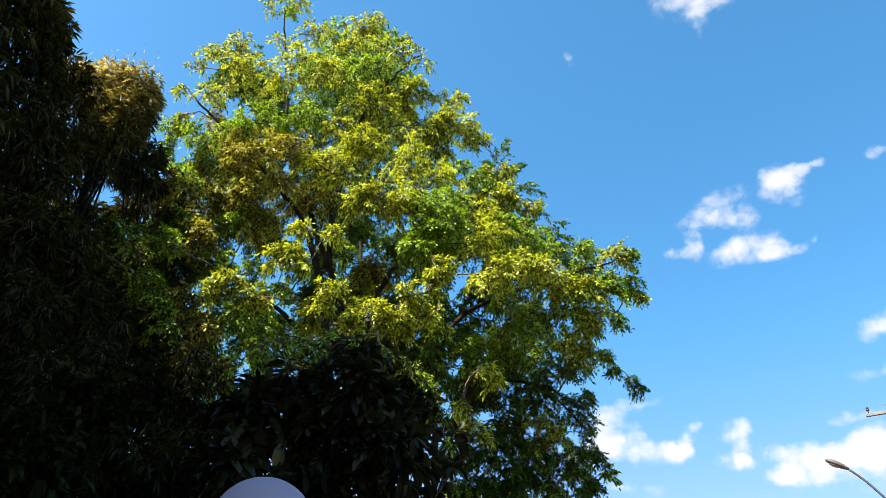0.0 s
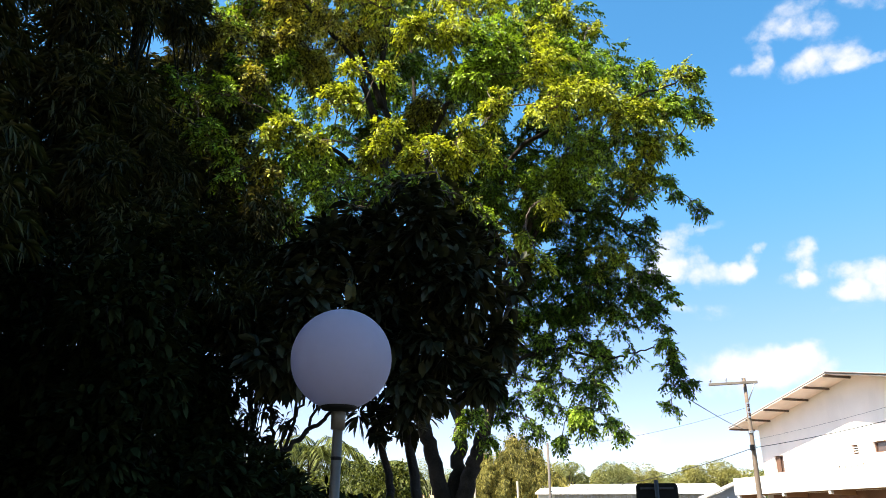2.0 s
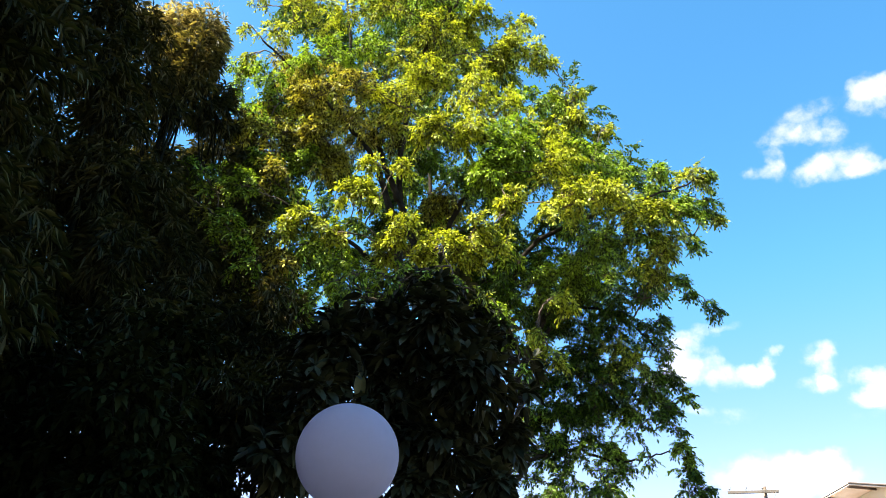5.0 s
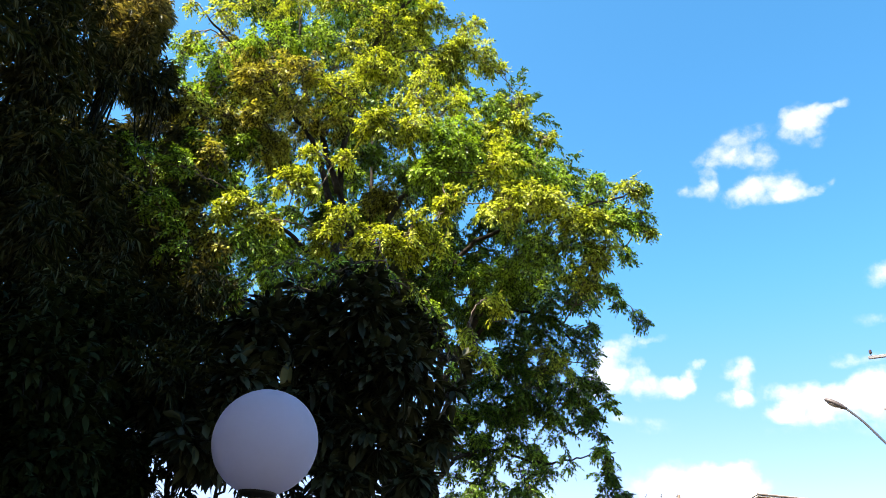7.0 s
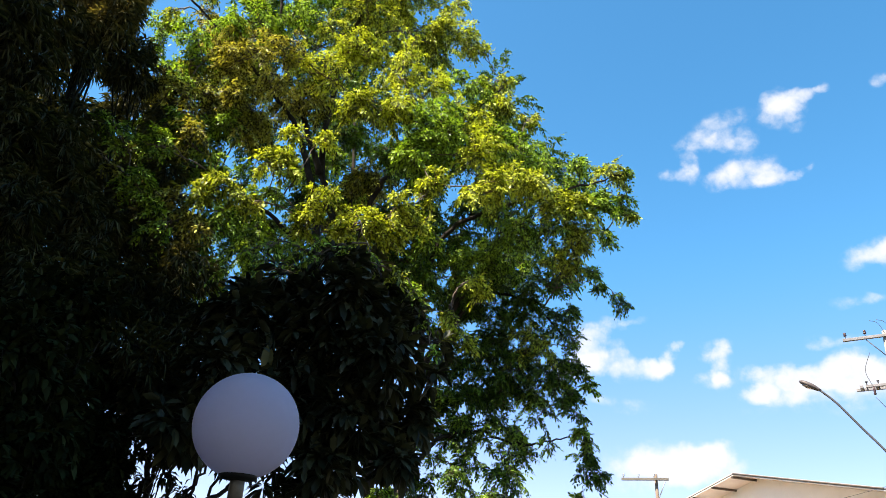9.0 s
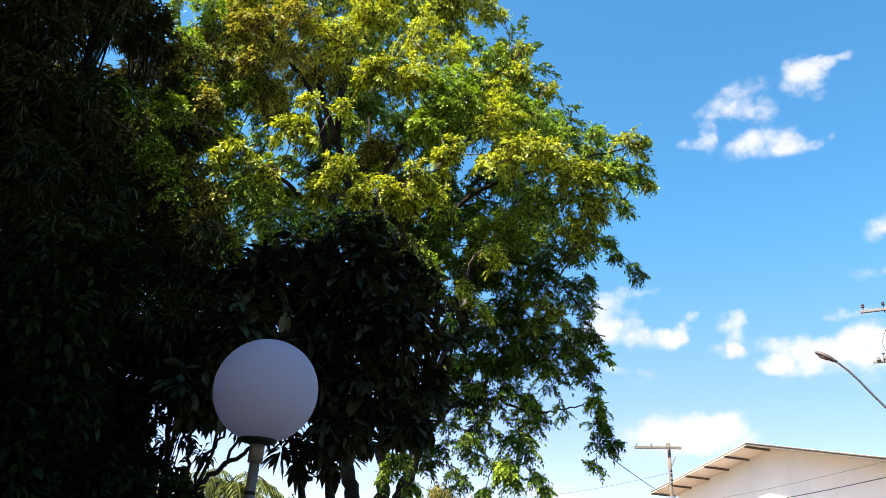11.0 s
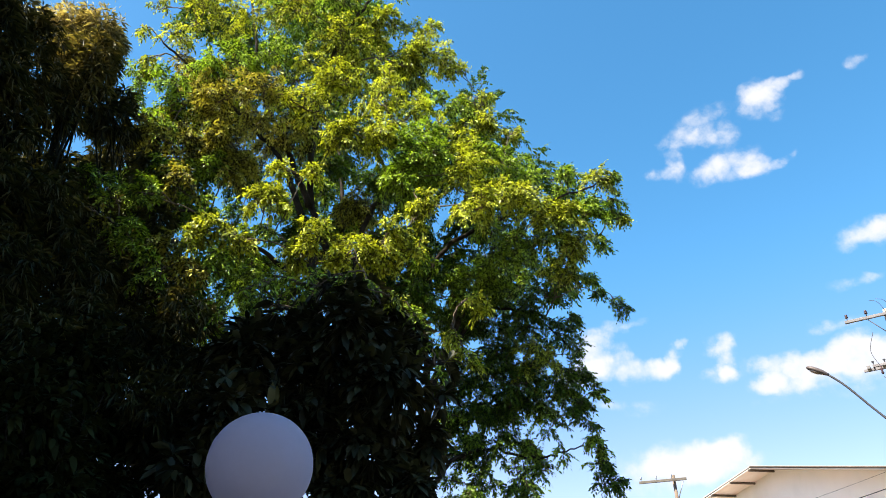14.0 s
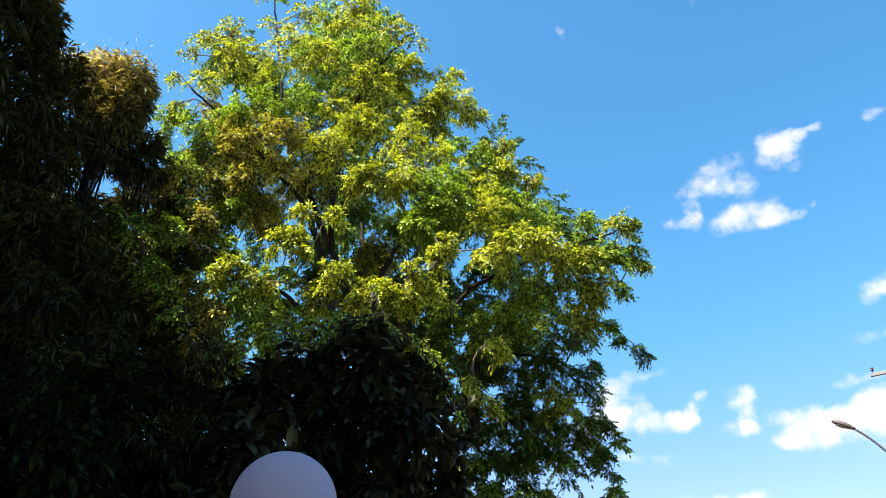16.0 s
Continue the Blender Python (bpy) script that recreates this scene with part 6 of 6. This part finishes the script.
def grow_spray(rng, start, r0, centre, r, tall=0.55, droop=0.35, leafy=1.0):
    """A branch that parts into loose umbrellas of twigs; returns its tubes and the places and ways of its leaves."""
    t = Tubes()
    t.twigs = Tubes()
    c = Vector(centre)
    gap = (c - start).length
    mid = start.lerp(c, 0.55) + Vector((0, 0, (0.1 if c.z > start.z else 0.2) * gap)) + Vector(rng.normal(0, 0.05 * gap, 3))
    t.line = smooth_line([start, mid, c], 6, 0.008, rng)
    r0 = min(0.8 * r0, 0.005 + 0.011 * gap)
    t.add(t.line, [r0 + (0.004 - r0) * i / (len(t.line) - 1) for i in range(len(t.line))], 6)
    o, d = [], []
    hearts = 1 + int(9 * r)
    for h in range(hearts):
        if hearts == 1:
            s, sr, spine = c, r, t.line[len(t.line) * 3 // 5:]
        else:
            u = unit(rng.normal(size=3)) * r * float(rng.uniform(0.35, 0.8))
            s, sr = c + Vector((u[0], u[1], 0.75 * u[2])), r * float(rng.uniform(0.36, 0.66))
            root = t.line[int(rng.integers(len(t.line) // 2, len(t.line)))]
            spine = smooth_line([root, root.lerp(s, 0.5) + Vector((0, 0, 0.12 * r)), s], 4, 0.006, rng)
            t.add(spine, [0.0065 - 0.003 * i / (len(spine) - 1) for i in range(len(spine))], 4)
        turn, n = rng.uniform(0, 6.28), max(4, int((3 + 30 * sr) * leafy))
        for k in range(n):
            a, q = turn + 2.4 * k + rng.normal(0, 0.4), math.sqrt((k + 0.6) / n) * rng.uniform(0.8, 1.25)
            tip = s + Vector((math.cos(a) * q * sr, math.sin(a) * q * sr, sr * (tall * (1 - q * q) - droop * q * q + rng.normal(0, 0.33))))
            root = spine[int(rng.integers(len(spine) // 3, len(spine)))]
            bow = root.lerp(tip, 0.55) + Vector((0, 0, 0.14 * (tip - root).length)) + Vector(rng.normal(0, 0.03 * r + 0.006, 3))
            line = smooth_line([root, bow, tip], 2)
            t.twigs.add(line, [0.0042, 0.0036, 0.003, 0.0025, 0.002], 3)
            run = (tip - root).length
            m = max(3, int((3 + 26 * run) * leafy))
            for j in range(m):
                u = 0.25 + 0.75 * (j + rng.random()) / m
                p, i = u * 4, min(3, int(u * 4))
                way = (line[i + 1] - line[i]).normalized()
                side = way.cross(Vector((0, 0, 1))).normalized() * (1 if j % 2 else -1)
                o.append(line[i].lerp(line[i + 1], p - i))
                d.append(way * (0.5 + u) + side * (1.25 - 0.7 * u) + Vector((0, 0, -0.15)))
    return t, np.array(o), np.array(d) + rng.normal(0, 0.3, (len(d), 3))


def make_fresh_tree():
    rng = np.random.default_rng(11)
    tree = thing("tall_tree", (-0.05, 9, 0), "tall spreading tree with forked trunk and fresh yellow-green leaves", "tree")
    sk = []
    t = Tubes()
    limb_line(t, sk, [(-0.1, 9, -0.1), (-0.06, 9, 0.9), (-0.01, 9, 1.72)], 0.2, 0.165, rng, wobble=0.006)
    t.put("trunk", BARK, tree, "grey-brown forked trunk")
    mains = [
        ([(-0.05, 9, 1.55), (-0.2, 9, 2.25), (-0.42, 9, 2.95), (-0.66, 8.98, 4.2), (-0.86, 8.92, 5.6), (-0.95, 8.9, 6.4), (-1.21, 8.8, 7.25), (-1.42, 8.7, 7.7), (-1.8, 8.5, 8.1), (-2.38, 8.2, 8.6), (-2.96, 7.9, 9.02)], 0.105, 0.014),
        ([(0.0, 9.02, 1.58), (0.06, 9.1, 2.2), (0.08, 9.15, 2.89), (-0.15, 9.2, 4.6), (-0.7, 9.15, 6.3), (-1.0, 9.1, 7.4), (-0.89, 8.8, 8.8), (-0.62, 8.6, 9.75), (-0.05, 8.5, 10.7), (0.15, 8.5, 10.95)], 0.1, 0.012),
        ([(0.03, 8.98, 1.55), (0.2, 8.9, 2.1), (0.34, 8.9, 2.5), (0.5, 8.92, 3.1), (0.66, 8.82, 4.33), (1.1, 8.9, 5.4), (1.9, 8.8, 6.2), (2.9, 8.3, 6.85)], 0.115, 0.012),
        ([(-1.0, 9.05, 7.1), (-1.3, 9.0, 7.9), (-1.6, 9.0, 8.6), (-1.8, 8.9, 9.26), (-2.05, 8.7, 10.91), (-2.2, 8.6, 12.0)], 0.05, 0.01),
        ([(-0.4, 9.17, 5.3), (-0.3, 9.0, 6.4), (-0.02, 8.7, 6.95), (0.57, 8.4, 7.4), (1.2, 8.4, 8.1), (1.5, 8.4, 8.45)], 0.05, 0.01),
        ([(0.62, 8.82, 4.2), (0.55, 8.75, 5.3), (0.8, 8.5, 6.05), (1.43, 8.1, 6.3), (2.12, 7.95, 6.5), (3.05, 8.1, 6.95)], 0.05, 0.01),
        ([(0.55, 8.9, 3.6), (0.9, 9.0, 4.7), (1.3, 9.05, 5.45), (2.0, 9.0, 5.4), (2.55, 8.9, 4.8)], 0.045, 0.01),
        ([(0.5, 8.9, 3.0), (0.8, 9.0, 3.45), (1.3, 9.0, 3.65), (1.9, 8.9, 3.5), (2.4, 8.75, 3.6)], 0.035, 0.008),
        ([(-0.45, 9.17, 5.6), (-0.6, 9.9, 8.0), (-0.8, 10.3, 10.5)], 0.05, 0.012),
        ([(0.1, 9.2, 4.4), (0.8, 10.0, 6.6), (1.7, 10.2, 8.2)], 0.05, 0.012),
        ([(-0.88, 8.92, 5.7), (-1.5, 8.5, 6.1), (-2.3, 8.0, 6.4), (-2.9, 7.7, 6.1)], 0.04, 0.01),
        ([(-0.8, 8.95, 5.0), (-0.8, 8.0, 5.1), (-0.5, 7.3, 5.25), (0.0, 6.95, 5.35)], 0.035, 0.009),
    ]
    for pts, r0, r1 in mains:
        t = Tubes()
        limb_line(t, sk, pts, r0, r1, rng)
        t.put("limb", BARK, tree)
    hub = Vector((-0.4, 8.9, 5.5))
    # fresh share puts light into colour: high for sunlit clumps, low for shaded
    regions = ((CROWN_TIERS, 1.2, 0.85, 0.5), (CROWN_TOP, 0.72, 0.9, 0.4), (CROWN_HIGH, 0.95, 0.75, 0.5), (CROWN_RIGHT, 1.15, 0.5, 0.6), (CROWN_DULL, 1.1, -0.8, 0.5),
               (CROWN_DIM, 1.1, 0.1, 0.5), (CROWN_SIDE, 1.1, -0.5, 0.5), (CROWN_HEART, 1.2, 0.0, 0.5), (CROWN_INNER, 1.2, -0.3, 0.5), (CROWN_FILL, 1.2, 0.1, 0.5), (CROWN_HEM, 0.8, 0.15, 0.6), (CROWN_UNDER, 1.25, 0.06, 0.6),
               (CROWN_FRINGE, 1.3, 0.0, 0.6), (CROWN_SKIRT, 0.95, 0.0, 0.5), (CROWN_BACK, 0.7, 0.1, 0.6))
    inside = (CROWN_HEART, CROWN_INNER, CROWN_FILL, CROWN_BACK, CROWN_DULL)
    for lobes, leafy, share, droop in regions:
        for x, y, z, r in sorted(lobes, key=lambda q: (Vector(q[:3]) - hub).length):
            c = Vector((x, y, z))
            start, r0 = nearest_below(c, sk, lobes in (CROWN_FRINGE, CROWN_SKIRT, CROWN_HEM))
            t, o, d = grow_spray(rng, start, r0, c, 1.32 * r, 0.6, droop, leafy * float(rng.uniform(0.8, 1.2)))
            sk += [(p, 0.012) for p in t.line[4:-2:2]]
            branch = t.put("branch", TWIG, tree)
            big = 1.0 if y < 10 else 1.3
            v, f = feathered(rng, o, d, 3, 0.092 * big, 0.04 * big, 0.5, 0.35)
            # high clumps on the left partly take the shade-browned leaf
            fresh = -0.4 if lobes is CROWN_HIGH and x < -1.5 else share
            # clumps deep inside or low on the right get the shade-coloured leaf
            mat = LEAF_DULL_SHADE if rng.random() < -fresh else LEAF_FRESH if rng.random() < fresh else LEAF_SHADED if (y > 8.35 and lobes in inside or z < 5.7 and x > 0.4 and y > 8) and rng.random() < 0.65 else LEAF_GREEN
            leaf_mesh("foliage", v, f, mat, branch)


make_fresh_tree()


# ---- the dark broad-leaved tree before it ----
def make_mango():
    rng = np.random.default_rng(21)
    tree = thing("broadleaf_tree", (-0.25, 6.57, 0), "shaded dark tree with long drooping leathery leaves", "tree")
    sk = []
    for pts, r0, r1 in (
        ([(-0.2, 6.71, -0.1), (-0.28, 6.72, 1.5), (-0.4, 6.71, 2.4), (-0.6, 6.39, 3.4), (-0.7, 6.3, 4.2)], 0.065, 0.02),
        ([(-0.52, 6.75, -0.1), (-0.48, 6.73, 1.1), (-0.5, 6.73, 1.65), (-0.6, 6.71, 2.15), (-0.9, 6.48, 3), (-1.4, 6.3, 3.7)], 0.06, 0.018),
        ([(-0.6, 6.44, 3.2), (-0.2, 6.21, 3.6), (0.1, 6.21, 4)], 0.035, 0.014),
        ([(-1, 6.39, 3.2), (-1.6, 6.21, 3.4), (-2, 6.12, 3.5)], 0.03, 0.012),
    ):
        t = Tubes()
        limb_line(t, sk, pts, r0, r1, rng, wobble=0.01)
        t.put("trunk" if r0 > 0.05 else "limb", BARK_DARK, tree)
    for x, y, z, r in MANGO + MANGO_TOP + MANGO_TIPS:
        c = Vector((x, y, z))
        start, r0 = nearest_below(c, sk)
        branch = bough(rng, start, r0, c, r, 7).put("branch", BARK_DARK, tree)
        n = int((900 if r > 0.1 else 300) * (r + 0.05) ** 2)
        p, u = ball(rng, n, 0.9, 0.2)
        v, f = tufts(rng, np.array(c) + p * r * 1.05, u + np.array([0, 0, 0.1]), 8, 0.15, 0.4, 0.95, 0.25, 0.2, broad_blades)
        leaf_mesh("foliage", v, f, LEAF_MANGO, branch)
    o = np.array([(-0.86, 5.9, 3.52), (-0.83, 5.92, 3.50)])
    v, f = broad_blades(o, np.array([(-0.08, 0.05, -1.0), (0.14, -0.1, -1.0)]), np.array([(0.2, -1.0, 0.1), (-0.5, -1.0, 0.1)]), np.array([0.19, 0.15]), 0.36)
    leaf_mesh("hanging_leaf", v, f, LEAF_SUNLIT, tree, "pale olive hanging leaves")
    Tubes().add([o[0] + np.array([0.02, 0.15, 0.2]), o[0] + np.array([0.01, 0.05, 0.08]), o[0]], [0.004, 0.003, 0.003], 5).put("twig", BARK_DARK, tree)


make_mango()


def make_small_tree():
    rng = np.random.default_rng(31)
    tree = thing("small_tree", (-1.6, 6.3, 0), "small dark tree with several crooked stems", "tree")
    sk = []
    for pts, r0, r1 in (
        ([(-1.6, 6.3, -0.1), (-1.62, 6.3, 1.2), (-1.6, 6.3, 1.9), (-1.75, 6.3, 2.8)], 0.05, 0.02),
        ([(-1.6, 6.3, 1.6), (-1.45, 6.25, 2.05), (-1.2, 6.25, 2.3), (-0.95, 6.21, 2.5)], 0.035, 0.014),
        ([(-1.85, 6.3, -0.1), (-1.8, 6.3, 1.4), (-1.9, 6.21, 2.2), (-2.2, 6.21, 2.9)], 0.04, 0.015),
        ([(-1.5, 6.25, 2), (-1.5, 6.3, 2.4), (-1.55, 6.3, 2.8)], 0.022, 0.012),
        ([(-1.42, 6.25, 2.08), (-1.33, 6.25, 2.4), (-1.3, 6.2, 2.85)], 0.02, 0.01),
        ([(-1.62, 6.3, 1.95), (-1.84, 6.22, 2.3), (-2.0, 6.2, 2.8)], 0.022, 0.01),
        ([(-1.2, 6.25, 2.3), (-1.12, 6.22, 2.55), (-1.15, 6.2, 2.8)], 0.014, 0.008),
        ([(-1.75, 6.26, 2.15), (-1.68, 6.22, 2.45), (-1.7, 6.2, 2.8)], 0.014, 0.008),
        ([(-1.62, 6.3, 1.5), (-1.42, 6.4, 1.85), (-1.42, 6.4, 2.3), (-1.22, 6.4, 2.75)], 0.026, 0.01),
        ([(-1.8, 6.3, 1.7), (-2.02, 6.4, 2.05), (-1.96, 6.4, 2.45), (-2.1, 6.4, 2.85)], 0.024, 0.01),
        ([(-1.95, 6.4, 1.2), (-2.1, 6.5, 1.7), (-2.25, 6.5, 2.0), (-2.2, 6.5, 2.6)], 0.03, 0.012),
    ):
        t = Tubes()
        limb_line(t, sk, pts, r0, r1, rng)
        t.put("stem", BARK_DARK, tree)
    for x, y, z, r in SMALL:
        c = Vector((x, y, z))
        start, r0 = nearest_below(c, sk)
        branch = bough(rng, start, r0, c, r, 6).put("branch", BARK_DARK, tree)
        p, u = ball(rng, int(900 * (r + 0.05) ** 2), 0.9, 0.2)
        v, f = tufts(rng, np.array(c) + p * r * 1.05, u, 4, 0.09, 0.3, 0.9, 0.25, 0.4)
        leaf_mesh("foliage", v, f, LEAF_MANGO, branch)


make_small_tree()


# ---- the dark understorey ----
def make_understorey():
    rng = np.random.default_rng(41)
    for k, (x, y, z, r) in enumerate(SHRUB + SHRUB_B):
        ob = thing("tall_shrub", (x, y, 0), "tall dark shrub with small dull leaves in deep shade", "shrub", "shrubs in the shade")
        c = Vector((x, y, z))
        t = bough(rng, Vector((x + rng.uniform(-0.1, 0.1), y + 0.1, -0.05)), 0.05, c, r, 10)
        stem = t.put("stem", BARK_DARK, ob)
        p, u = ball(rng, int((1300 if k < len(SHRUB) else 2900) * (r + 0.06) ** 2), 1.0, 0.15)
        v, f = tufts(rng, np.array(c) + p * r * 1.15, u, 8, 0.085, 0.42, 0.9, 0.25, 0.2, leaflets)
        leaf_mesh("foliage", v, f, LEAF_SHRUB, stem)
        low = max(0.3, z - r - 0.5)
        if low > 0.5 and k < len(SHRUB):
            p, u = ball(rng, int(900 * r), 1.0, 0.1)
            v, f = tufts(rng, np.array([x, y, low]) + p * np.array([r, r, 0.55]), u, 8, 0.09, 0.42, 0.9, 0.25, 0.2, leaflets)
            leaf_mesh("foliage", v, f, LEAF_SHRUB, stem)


make_understorey()


# ---- the bamboo on the left ----
def make_bamboo(name, foot, lobes, seed, label, density=620, dry=99.0, leaf=0.135, wide=0.13, full=1.12, plain=LEAF_BAMBOO):
    rng = np.random.default_rng(seed)
    ob = thing(name, foot, label, "bamboo", "bamboo clumps")
    fx, fy = foot[0], foot[1]
    for x, y, z, r in lobes:
        c = Vector((x, y, z))
        s = Vector((fx + rng.uniform(-0.45, 0.45), fy + rng.uniform(-0.45, 0.45), -0.1))
        mid = s.lerp(c, 0.55)
        mid.z = s.z + (c.z - s.z) * 0.72
        line = smooth_line([s, mid, c], 8)
        t = Tubes().add(line, [0.028 - 0.022 * i / (len(line) - 1) for i in range(len(line))], 8)
        t.twigs = Tubes()
        for _ in range(int(20 * r)):
            u = Vector(unit(rng.normal(size=3)))
            b = c + u * r
            a = line[int(rng.integers(len(line) * 2 // 3, len(line)))]
            t.twigs.add(smooth_line([a, a.lerp(b, 0.5) + Vector((0, 0, 0.1)), b], 3), [0.006, 0.006, 0.005, 0.004, 0.004, 0.003, 0.002], 4)
        culm = t.put("culm", CULM, ob)
        p, u = ball(rng, int(density * (r + 0.06) ** 2), 1.0, 0.15)
        v, f = tufts(rng, np.array(c) + p * r * full, u * np.array([1, 1, 0.4]) + np.array([0, 0, 0.1]), 9, leaf, wide, 0.8, 0.35, 0.45, small_blades)
        # lobes that rise above this height take the paler, sunlit straw tone
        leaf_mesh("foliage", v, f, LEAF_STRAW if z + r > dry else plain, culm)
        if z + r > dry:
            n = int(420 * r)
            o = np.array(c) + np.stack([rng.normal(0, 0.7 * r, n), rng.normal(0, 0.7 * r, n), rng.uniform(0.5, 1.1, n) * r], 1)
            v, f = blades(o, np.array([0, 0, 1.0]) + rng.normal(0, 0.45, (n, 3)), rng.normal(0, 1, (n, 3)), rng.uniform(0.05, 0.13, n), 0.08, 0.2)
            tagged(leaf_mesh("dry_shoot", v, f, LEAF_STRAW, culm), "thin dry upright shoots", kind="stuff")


make_bamboo("bamboo_clump", (-3.5, 6.4, 0), BAMBOO, 51, "tall bamboo clump with narrow drooping leaves and sunlit, dry straw-coloured tips", 1500, 7.75, leaf=0.11, plain=LEAF_SUNLIT)
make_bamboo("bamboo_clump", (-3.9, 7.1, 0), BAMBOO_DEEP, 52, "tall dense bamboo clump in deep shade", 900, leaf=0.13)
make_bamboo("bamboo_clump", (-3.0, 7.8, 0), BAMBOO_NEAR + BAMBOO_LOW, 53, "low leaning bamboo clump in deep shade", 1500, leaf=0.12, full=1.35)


def grown_lobes(cx, cy, h, w, n, seed):
    """Lobes of a plume-shaped bamboo clump: narrow below, wide and arching above."""
    rng = np.random.default_rng(seed)
    out = []
    for k in range(n):
        a = rng.uniform(0, 2 * math.pi)
        s = (k + 0.5) / n
        rr = w * (0.35 + 0.65 * math.sin(math.pi * min(1, s * 0.95))) * rng.uniform(0.2, 1.0)
        out.append((cx + rr * math.cos(a), cy + rr * math.sin(a), 1.2 + (h - 1.6) * s, rng.uniform(0.55, 0.8)))
    return out


# mostly unseen clumps, added beside and behind the camera, shade lamp and low trees
SUN_BLOCKERS = [(-3.3, 4.2, 8.5, 0.7), (-2.9, 3.9, 8.7, 0.7), (-3.1, 3.4, 8.4, 0.75), (-2.5, 3.5, 8.6, 0.65), (-3.4, 4.7, 9.1, 0.6), (-2.3, 3.0, 8.3, 0.7)]
make_bamboo("bamboo_clump", (-3.9, 3.2, 0), SUN_BLOCKERS, 77, "tall unseen bamboo clump added overhead to block the sun", 420, leaf=0.2, wide=0.16)
for k, (x, y, h, w) in enumerate([(-4.3, 4.0, 8.8, 1.0), (-3.5, 1.2, 9.2, 1.3), (-4.8, 2.6, 9.0, 1.3), (-4.6, -0.6, 9.2, 1.3), (-5.6, 4.6, 8.8, 1.2)]):
    make_bamboo("bamboo_clump", (x, y, 0), grown_lobes(x, y, h, w, 26, 60 + k), 70 + k, "tall dense bamboo clump added beside the camera for shade", 700 if k in (0, 4) else 220, leaf=0.14 if k in (0, 4) else 0.25, wide=0.16)


# ---- an unseen tree added behind the camera to block skylight ----
def make_added_shade_tree():
    rng = np.random.default_rng(91)
    tree = thing("added_shade_tree", (0.8, -4.2, 0), "large dense tree out of view, added to block skylight", "tree")
    sk = []
    t = Tubes()
    limb_line(t, sk, [(0.8, -4.2, -0.1), (0.75, -4.2, 1.8), (0.7, -4.2, 3.6)], 0.26, 0.2, rng)
    t.put("trunk", BARK, tree)
    for k in range(7):
        a = 2 * math.pi * k / 7 + 0.3
        t = Tubes()
        limb_line(t, sk, [(0.7, -4.2, 3.3), (0.7 + 1.8 * math.cos(a), -4.2 + 1.5 * math.sin(a), 4.8), (0.7 + 3.8 * math.cos(a), -4.2 + 2.6 * math.sin(a), 5.6)], 0.1, 0.03, rng)
        t.put("limb", BARK, tree)
    for k in range(44):
        a, s = rng.uniform(0, 2 * math.pi), math.sqrt(rng.uniform(0.02, 1))
        r = float(rng.uniform(0.7, 1.0))
        c = Vector((0.7 + 4.6 * s * math.cos(a), -4.4 + 3.2 * s * math.sin(a), 4.6 + 2.6 * (1 - s * s) * float(rng.uniform(0.2, 1)) + float(rng.uniform(-0.5, 0.4))))
        start, r0 = nearest_below(c, sk)
        branch = bough(rng, start, r0, c, r, 8).put("branch", BARK, tree)
        p, u = ball(rng, 190, 0.8, 0.2)
        v, f = tufts(rng, np.array(c) + p * r, u, 7, 0.26, 0.45, 0.9, 0.25, 0.2, small_blades)
        leaf_mesh("foliage", v, f, LEAF_MANGO, branch)


make_added_shade_tree()
